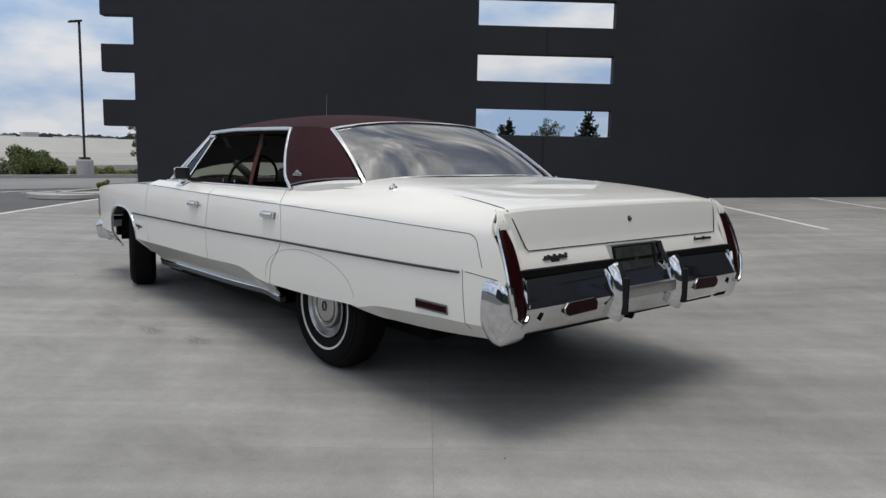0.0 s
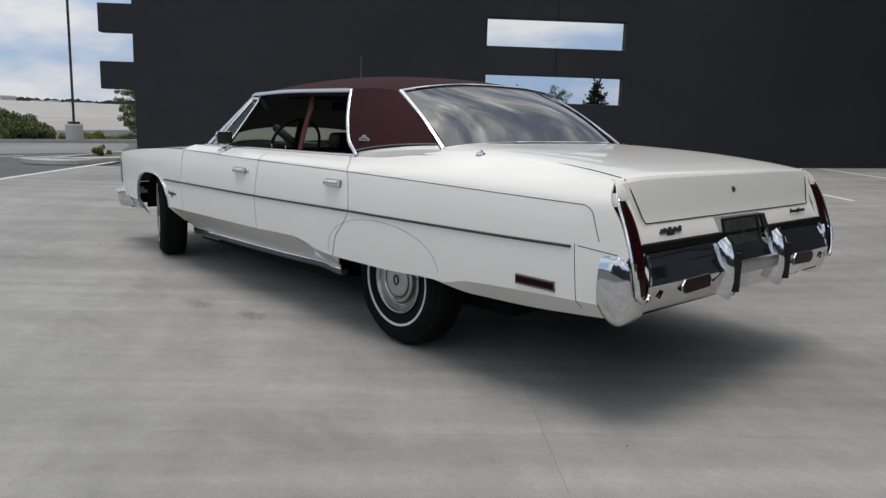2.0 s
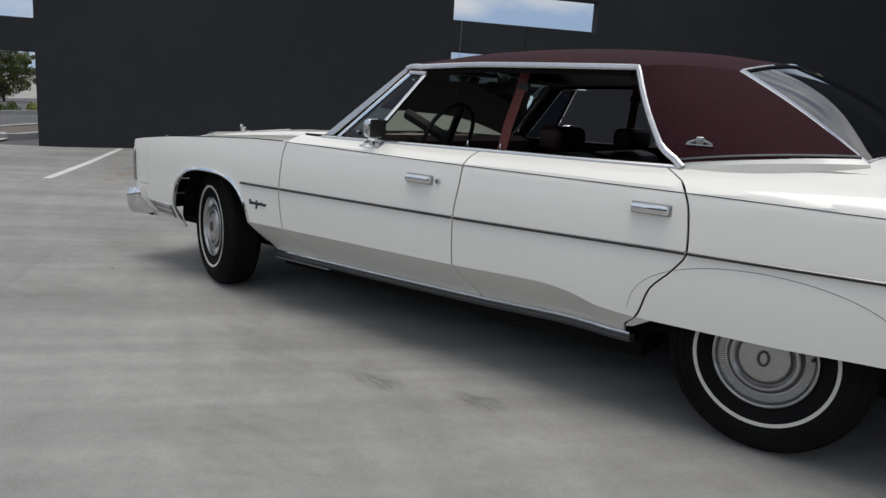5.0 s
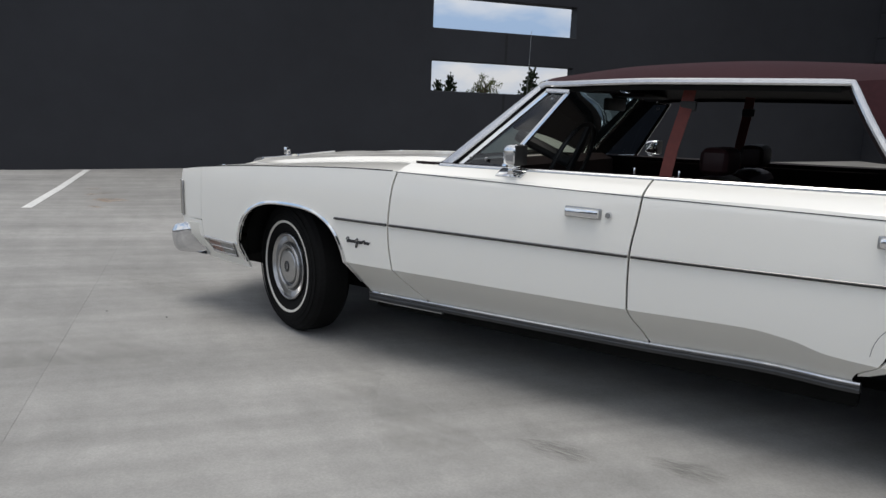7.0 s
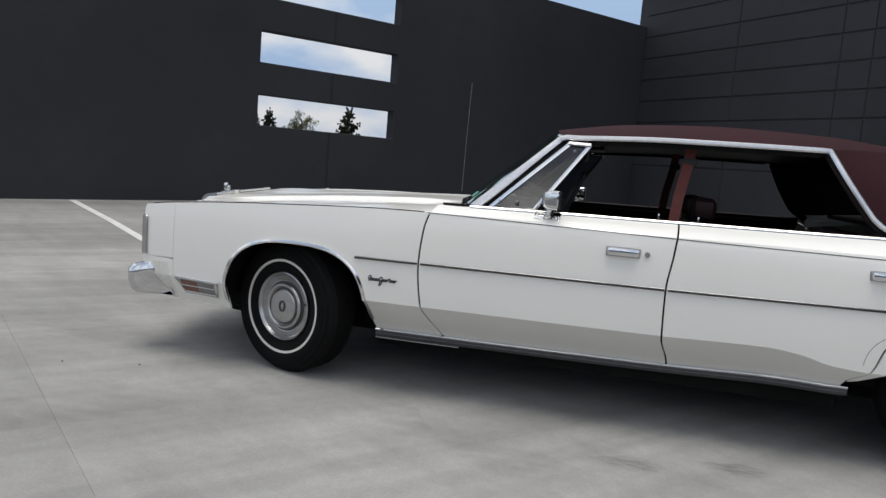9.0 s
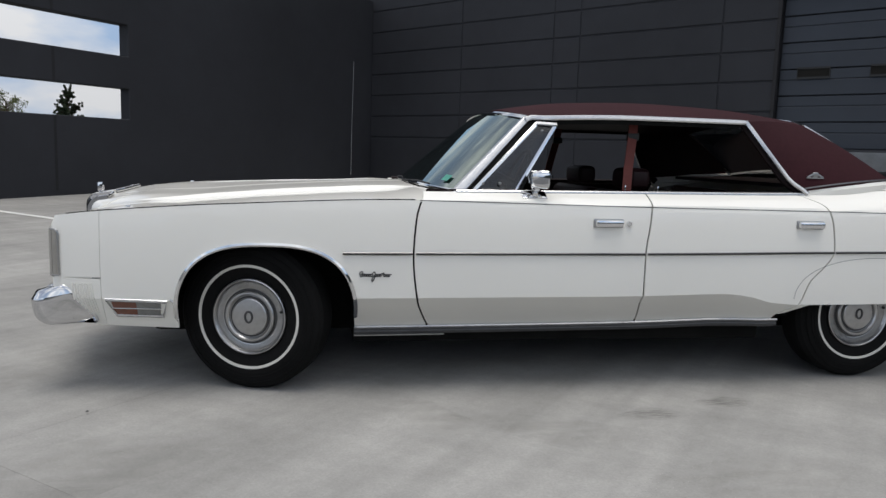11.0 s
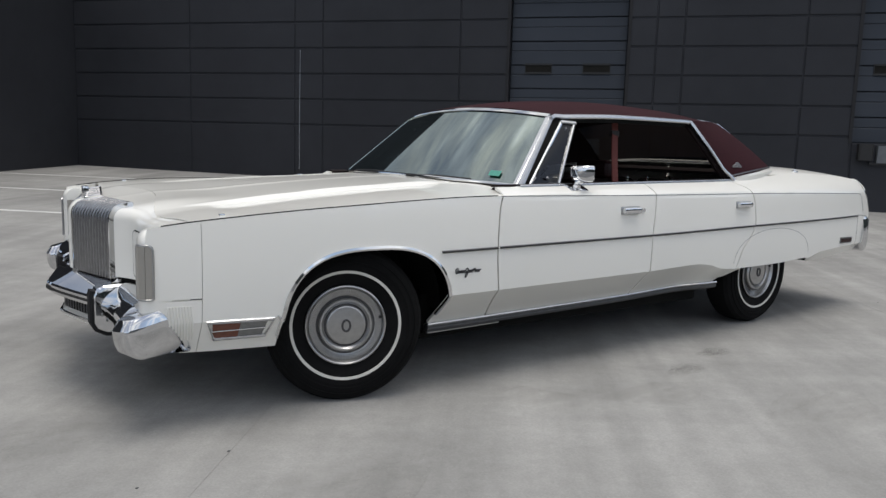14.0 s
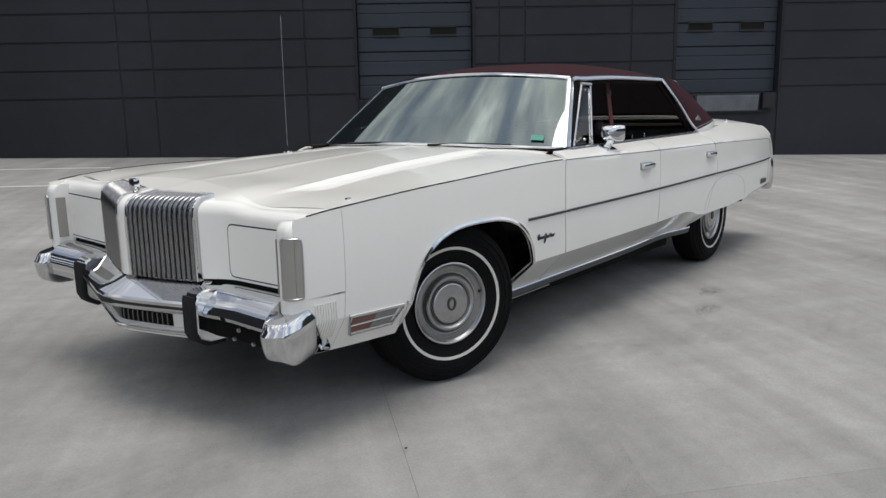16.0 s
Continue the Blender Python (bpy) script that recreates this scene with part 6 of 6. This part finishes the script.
part("sticker", sheet([[ws_low(v).lerp(ws_top(v), f) + Vector((0.008, 0, 0.006)) for v in (0.81, 0.885)] for f in (0.09, 0.16)]), GREEN, windshield, "small green sticker", smooth=False)


# ---- bumpers ----
# front: a proud centre bar in a shallow prow between guards, side bars, rounded end caps
def prow(y, o=0.0):
    return 4.064 - 0.305 * math.sqrt(y * y + 0.0002) + o


def bar_path(half, z, o=0.0, n=20):
    return [(prow(y, o), y, z) for y in steps(-half, half, n)]


AHEAD = Vector((1, 0, 0))
fb = part("front_bumper", sweep(bar_path(0.385, 0.425), AHEAD, [(-0.06, 0.086), (-0.012, 0.086), (0.103, 0.031), (0.110, 0.023), (0.109, -0.004), (0.098, -0.017), (-0.06, -0.018)]), BUMPER_CHROME, car, "chrome front bumper with black rubber guards", sharp=16)
part("rubber_strip", sweep(bar_path(0.375, 0.4315, 0.1085), AHEAD, bead(0.020, 0.006)), BLACK, fb, "black rubber strip")
part("lower_valance", sweep(bar_path(0.365, 0.345), AHEAD, [(-0.05, 0.065), (0.062, 0.065), (0.060, 0.05), (0.035, 0.045), (0.032, -0.012), (0.055, -0.022), (0.045, -0.045), (0.02, -0.055), (-0.05, -0.055)]), WHITE, fb, "ivory valance below the bumper", smooth=False)
part("valance_grille", sweep(bar_path(0.24, 0.361, 0.034), AHEAD, [(-0.01, -0.024), (0.003, -0.024), (0.003, 0.024), (-0.01, 0.024)]), GAP, fb)
for k in range(20):
    y = -0.22 + 0.44 * k / 19
    part("valance_bar", block(prow(y) + 0.036, prow(y) + 0.042, y - 0.003, y + 0.003, 0.339, 0.383, 0.001, 1), STEEL_DARK, fb)
part("valance_trim", sweep(bar_path(0.34, 0.318, 0.052), AHEAD, bead(0.014, 0.010)), BUMPER_CHROME, fb)
part("bumper_shadow", sweep([(face_x(y) - 0.014, y, 0.505) for y in steps(-0.80, 0.80, 60)], AHEAD, [(-0.10, -0.020), (0.006, -0.020), (0.006, 0.012), (-0.10, 0.012)]), GAP, fb)
for s in (1, -1):
    prof = [(3.86, 0.505), (4.020, 0.503), (4.045, 0.492), (4.058, 0.465), (4.058, 0.350), (4.045, 0.325), (4.010, 0.306), (3.86, 0.298)]
    yy = (s * 0.378, s * 0.384, s * 0.448, s * 0.454)
    g = part("bumper_guard", loft([[Vector((3.95 + (x - 3.95) * q, y, 0.40 + (z - 0.40) * q)) for x, z in prof] for y, q in zip(yy, (0.94, 1, 1, 0.94))]), BUMPER_CHROME, fb, "chrome bumper guard", sharp=35)
    band = [Vector((x, s * 0.414, z)) for x, z in [(4.055, 0.482), (4.060, 0.465), (4.060, 0.41), (4.060, 0.350), (4.047, 0.324), (4.010, 0.303), (3.94, 0.298)]]
    part("guard_rubber", sweep(band, [Vector((1, 0, 0.3)), Vector((1, 0, 0)), Vector((1, 0, 0)), Vector((1, 0, -0.2)), Vector((0.7, 0, -0.7)), Vector((0.2, 0, -1)), Vector((0, 0, -1))], [(-0.010, -0.036), (0.006, -0.036), (0.012, -0.025), (0.012, 0.025), (0.006, 0.036), (-0.010, 0.036)]), RUBBER, g, "black rubber guard face")
    arm = [(3.985, 0.45), (3.975, 0.53), (3.975, 0.62), (3.985, 0.80)]
    part("side_bar", sweep([(x, s * y, 0.44) for x, y in arm], Vector((1, 0, 0)), [(-0.12, 0.067), (-0.050, 0.067), (-0.026, 0.061), (-0.004, 0.046), (0.016, 0.029), (0.033, 0.012), (0.044, -0.006), (0.048, -0.020), (0.042, -0.034 if s > 0 else -0.07), (-0.07, -0.034 if s > 0 else -0.07)]), BUMPER_CHROME, fb, sharp=32)
    if s > 0:
        mount = part("bumper_mount", sweep([(x - 0.012, s * y, 0.375) for x, y in arm[:3] + [(3.98, 0.74)]], Vector((1, 0, 0)), [(-0.06, 0.052), (0.015, 0.052), (0.008, -0.05), (-0.06, -0.05)]), GAP, fb, "black bumper mounting bracket", smooth=False)
        for y, z in ((0.50, 0.40), (0.60, 0.372), (0.57, 0.335), (0.66, 0.395), (0.68, 0.335)):
            bm = turned([(0.0, 0.008), (0.007, 0.007), (0.009, 0.0)], 8)
            bmesh.ops.transform(bm, matrix=Matrix.Translation((3.985, s * y, z)) @ Matrix.Rotation(radians(-90), 4, "Z"), verts=bm.verts[:])
            part("bolt", bm, STEEL, mount)
    # end cap: flat bright top, full rounded face, tapering under
    rings = []
    for z, k in ((0.298, 0.60), (0.300, 0.70), (0.306, 0.79), (0.318, 0.86), (0.340, 0.925), (0.370, 0.97), (0.400, 0.994), (0.426, 1.0), (0.4275, 0.992), (0.444, 0.90), (0.460, 0.80), (0.465, 0.74), (0.467, 0.40), (0.468, 0.1)):
        ring = []
        for t in steps(0, 2 * math.pi * 47 / 48, 47):
            c, n = math.cos(t), math.sin(t)
            x = 3.975 + 0.092 * k * math.copysign(abs(c) ** 0.55, c)
            y = (0.856 if s > 0 else 0.840) + (0.057 if s > 0 else 0.050) * k * math.copysign(abs(n) ** 0.6, n)
            if c < 0:
                x -= 0.115 * (0.469 - z) / 0.169 * abs(c) ** 0.55
                y -= 0.065 * (0.469 - z) / 0.169 * abs(c) ** 0.55 * (n > 0)
            x -= 0.35 * max(0.0, y - 0.85) * (c > 0) * c
            lift = 0.022 * max(0.0, min(1.0, (0.426 - z) / 0.128)) * max(0.0, c) ** 0.8
            slope = lift + 0.24 * smooth01((z - 0.36) / 0.10) * (3.965 - x)
            ring.append(Vector((x, s * y, z + slope + (0.012 if s < 0 else 0.0))))
        rings.append(ring)
    part("end_cap", loft(rings), BUMPER_CHROME, fb, "rounded chrome bumper end", sharp=28)

# rear: deep two-plane bar, wrapping ends, guards, plate recess
sec = [(-0.02, 0.115), (0.000, 0.125), (0.012, 0.120), (0.026, 0.100), (0.044, 0.060), (0.057, 0.022), (0.066, 0.004), (0.069, -0.012), (0.065, -0.030), (0.052, -0.070), (0.030, -0.112), (0.012, -0.124), (-0.02, -0.120)]
rb = part("rear_bumper", sweep([(-1.352 - 0.012 * (1 - (y / 0.83) ** 2), y, 0.566) for y in steps(-0.825, 0.825, 24)], Vector((-1, 0, 0)), sec), BUMPER_CHROME, car, "deep chrome rear bumper with rubber-faced guards")
part("step_bar", sweep([(-1.428, y, 0.560) for y in steps(-0.20, 0.20, 8)], Vector((-1, 0, 0)), [(-0.02, 0.03), (0.012, 0.026), (0.016, 0.0), (0.012, -0.026), (-0.02, -0.03)]), STEEL, rb, "grey step bar between the guards")
for s in (1, -1):
    rings = []
    for k in steps(0, 1, 30):
        x = -1.260 - 0.138 * (1 - (1 - k) ** 1.4)
        yo = between(x, (-1.398, 0.880), (-1.386, 0.906), (-1.368, 0.922), (-1.340, 0.932), (-1.300, 0.935), (-1.260, 0.934))
        z0 = between(x, (-1.398, 0.500), (-1.388, 0.458), (-1.372, 0.425), (-1.350, 0.406), (-1.320, 0.408), (-1.290, 0.424), (-1.260, 0.458))
        z1 = between(x, (-1.398, 0.585), (-1.386, 0.625), (-1.368, 0.655), (-1.345, 0.670), (-1.320, 0.675), (-1.260, 0.676))
        side = [(q, between(q, (0.0, -0.030), (0.04, -0.018), (0.14, -0.007), (0.30, -0.001), (0.45, 0.0), (0.60, -0.002), (0.75, -0.0052), (0.88, -0.0098), (0.96, -0.0140), (1.0, -0.020))) for q in steps(0, 1, 26)]
        rings.append([Vector((x, s * (yo + o), z0 + (z1 - z0) * q)) for q, o in side] + [Vector((x, s * 0.795, z1 - 0.004)), Vector((x, s * 0.795, z0 + 0.004))])
    part("end_cap", loft(rings), BUMPER_CHROME, rb, "chrome bumper end below the tail lamp", sharp=36)
    g = part("bumper_guard", sweep([(-1.400 + d, s * 0.236, z) for z, d in ((0.468, 0.012), (0.484, 0.002), (0.520, -0.003), (0.570, 0.0), (0.615, 0.006), (0.645, 0.016), (0.660, 0.032))], Vector((-1, 0, 0)), [(-0.035, -0.042), (0.010, -0.042), (0.032, -0.037), (0.050, -0.028), (0.060, -0.016), (0.064, 0.0), (0.060, 0.016), (0.050, 0.028), (0.032, 0.037), (0.010, 0.042), (-0.035, 0.042)]), BUMPER_CHROME, rb, "chrome bumper guard")
    part("guard_rubber", sweep([(-1.462, s * 0.236 - 0.004, z) for z in (0.472, 0.49, 0.56, 0.620, 0.640)], Vector((-1, 0, 0)), [(-0.03, -0.018), (0.006, -0.018), (0.014, -0.009), (0.014, 0.009), (0.006, 0.018), (-0.03, 0.018)]), RUBBER, g, "black rubber guard face")
    lz = [Vector((-1.423, s * y, z)) for y, z in ((0.395, 0.512), (0.575, 0.506), (0.600, 0.518), (0.606, 0.540), (0.585, 0.562), (0.410, 0.566), (0.392, 0.545))]
    lens = part("bumper_lens", tidy([p for p in lz] + [p + Vector((-0.013, 0, 0.002)) for p in lz], [tuple(range(7)), tuple(range(7, 14))] + [(i, (i + 1) % 7, 7 + (i + 1) % 7, 7 + i) for i in range(7)]), RED_LENS, rb, "dark red reflector in the bumper", smooth=False)
    part("lens_frame", sweep([p + Vector((-0.006, 0, 0)) for p in lz], Vector((-1, 0, 0)), bead(0.004, 0.006), closed=True), STEEL, lens)
    part("slot", sweep([(-1.424, s * 0.735, 0.538), (-1.416, s * 0.745, 0.508)], Vector((-1, 0, 0)), bead(0.010, 0.004)), GAP, rb)


def leaning(o, y, z):
    """A point on the plate's leaning plane."""
    return Vector((-1.352 - 0.27 * (0.770 - z) - o, y + 0.055, z))


def lean_board(y0, y1, z0, z1, o0, o1):
    v = [leaning(o, y, z) for o in (o0, o1) for y, z in ((y0, z0), (y1, z0), (y1, z1), (y0, z1))]
    return tidy(v, [(0, 1, 2, 3), (7, 6, 5, 4), (0, 4, 5, 1), (1, 5, 6, 2), (2, 6, 7, 3), (3, 7, 4, 0)])


plate = part("plate_bracket", lean_board(-0.225, 0.158, 0.630, 0.774, -0.03, 0.004), STEEL, rb, "number-plate bracket above the bumper", smooth=False)
part("plate_back", lean_board(-0.168, 0.152, 0.622, 0.768, 0.0, 0.007), GAP, plate, smooth=False)
part("number_plate", lean_board(-0.135, 0.142, 0.618, 0.762, 0.006, 0.011), material("plate_dark", (0.050, 0.055, 0.050), 0.4, 0.3, vary=((25, 0.5, 1.6), (90, 0.8, 1.2))), plate, "dark weathered number plate with nothing legible", smooth=False)
part("plate_clip", lean_board(-0.015, 0.010, 0.700, 0.712, 0.010, 0.014), STEEL, plate, smooth=False)
part("plate_strip", lean_board(-0.165, -0.150, 0.62, 0.765, 0.006, 0.014), BLACK, plate, smooth=False)
part("plate_guide", sweep([leaning(0.012, -0.195, 0.772), leaning(0.016, -0.20, 0.73), leaning(0.020, -0.222, 0.685), leaning(0.016, -0.235, 0.645)], Vector((-1, 0, 0.2)), bead(0.040, 0.012)), BUMPER_CHROME, plate, "curved chrome guide beside the plate")
bm = turned([(0.0, -0.10), (0.022, -0.10), (0.024, 0.05), (0.019, 0.05), (0.017, -0.09)], 16)
bmesh.ops.transform(bm, matrix=Matrix.Translation((-1.30, 0.02, 0.425)) @ Matrix.Rotation(radians(90), 4, "Z"), verts=bm.verts[:])
part("tail_pipe", bm, GAP, car, "dark exhaust tail pipe")
# plain underside boxes; underbody and chassis hang low to darken the ground
part("underbody", block(0.50, 2.66, -0.74, 0.74, 0.170, 0.40, 0.02), GAP, car, "black underbody")
part("engine_bay", block(2.35, 3.84, -0.55, 0.55, 0.30, 0.80, 0.03), GAP, car)
# added black block under the nose, deepens the shade on the ground
part("front_pan", block(3.42, 3.78, -0.66, 0.66, 0.245, 0.40, 0.03), GAP, car)
part("chassis", block(-0.5, 3.62, -0.56, 0.56, 0.190, 0.46, 0.03), GAP, car)
part("trunk_floor", block(-1.31, -0.42, -0.80, 0.80, 0.40, 0.68, 0.03), GAP, car)
# mostly unseen tank block, added to block light from under the tail
part("fuel_tank", block(-0.96, -0.44, -0.50, 0.50, 0.27, 0.44, 0.04), GAP, car, "dark fuel tank block, added to shade the ground under the tail")
part("rear_axle", sweep([(0.0, y, 0.335) for y in (-0.7, 0, 0.7)], Vector((1, 0, 0)), disc_ring(0.05, 10)), GAP, car)


# ---- wheels ----
def wheel(name, at, turn, s, label):
    hub = part(name, turned([(0.165, 0.070), (0.18, 0.085), (0.21, 0.096), (0.25, 0.105), (0.295, 0.100), (0.328, 0.085), (0.343, 0.062), (0.3445, 0.0), (0.343, -0.062), (0.326, -0.085), (0.295, -0.100), (0.20, -0.095), (0.18, -0.06)], 72), TYRE, car, label)
    hub.matrix_basis = Matrix.Translation(at) @ Matrix.Rotation(radians(turn), 4, "Z") @ Matrix.Diagonal((1, s, 1, 1))
    part("white_band", turned([(0.2295, 0.1000), (0.2295, 0.1035), (0.2345, 0.1048), (0.2415, 0.1052), (0.2415, 0.1020)], 72), WHITEWALL, hub, "thin whitewall band")
    for r in (0.262, 0.278, 0.305):
        part("tyre_rib", turned([(r - 0.002, 0.0985), (r - 0.0015, 0.1055 - 0.14 * max(0, r - 0.285)), (r + 0.0015, 0.1055 - 0.14 * max(0, r - 0.285)), (r + 0.002, 0.0985)], 72), TYRE, hub)
    cap = part("wheel_cover", turned([(0.172, 0.060), (0.174, 0.082), (0.172, 0.094), (0.167, 0.096), (0.163, 0.090), (0.158, 0.083), (0.146, 0.083), (0.130, 0.078), (0.120, 0.077), (0.112, 0.080), (0.096, 0.084), (0.092, 0.080), (0.088, 0.081), (0.085, 0.092), (0.080, 0.095), (0.05, 0.098), (0.0, 0.100)], 72), STEEL, hub, "brushed stepped wheel cover")
    part("cover_ring", turned([(0.176, 0.080), (0.175, 0.0965), (0.170, 0.099), (0.166, 0.0955)], 72), STEEL, cap)
    part("cover_ring", turned([(0.1190, 0.076), (0.1180, 0.0900), (0.1130, 0.0960), (0.105, 0.0965), (0.0985, 0.0900), (0.0975, 0.078)], 72), STEEL, cap)
    part("cover_groove", turned([(0.0970, 0.0825), (0.0900, 0.0830), (0.0865, 0.0830)], 72), SILL_DARK, cap)
    part("cover_groove", turned([(0.1285, 0.0795), (0.1240, 0.0800), (0.1195, 0.0795)], 72), SILL_DARK, cap)
    verts, faces = [], []
    for i in range(120):
        a = 2 * math.pi * i / 120
        c, n = Vector((math.cos(a), 0, math.sin(a))), Vector((-math.sin(a), 0, math.cos(a)))
        k = len(verts)
        for r, h in ((0.134, 0.083), (0.159, 0.0875)):
            verts += [c * r - n * 0.0018 + Vector((0, h - 0.004, 0)), c * r + Vector((0, h + 0.0005, 0)), c * r + n * 0.0018 + Vector((0, h - 0.004, 0))]
        faces += [(k, k + 1, k + 4, k + 3), (k + 1, k + 2, k + 5, k + 4)]
    part("cover_fluting", (verts, faces), STEEL, cap, smooth=False)
    crest = part("crest", sweep([(0.017 * math.cos(a), 0.1015, 0.025 * math.sin(a)) for a in steps(0, 2 * math.pi * 15 / 16, 15)], Vector((0, 1, 0)), bead(0.009, 0.003), closed=True), SILL_DARK, cap, "small dark crest")
    for x, w in ((-0.006, 0.013), (0.006, 0.013)):
        part("crest_bar", block(x - 0.0030, x + 0.0030, 0.099, 0.1035, -w, w, 0.001, 1), SILL_DARK, crest)
    bm = turned([(0.0, 0.092), (0.006, 0.092), (0.007, 0.08)], 8)
    bmesh.ops.translate(bm, vec=(-0.150, 0, 0.03), verts=bm.verts[:])
    part("valve", bm, BLACK, cap)
    return hub


for s in (1, -1):
    wheel("rear_wheel", (0.020, s * 0.782, 0.334), 0, s, "black tyre with thin whitewall and steel wheel cover")
    wheel("front_wheel", (3.105, s * 0.792, 0.329), -19, s, "steered front tyre with thin whitewall and steel wheel cover")


# the tail stands a little fuller on the far side, and the lot lifts the far front corner
for ob in car.children_recursive:
    if ob.type == "MESH" and not any(o.name.split(".")[0] in ("front_wheel", "rear_wheel") for o in (ob, ob.parent, ob.parent.parent or car)):
        for v in ob.data.vertices:
            if v.co.x > 2.6:
                v.co.z += 0.048 * smooth01((0.25 - v.co.y) / 1.1) * smooth01((v.co.x - 2.6) / 1.2)
            if v.co.x < 1.0:
                v.co.y -= 0.060 * smooth01((0.9 - v.co.y) / 1.8) * smooth01((1.0 - v.co.x) / 2.3)
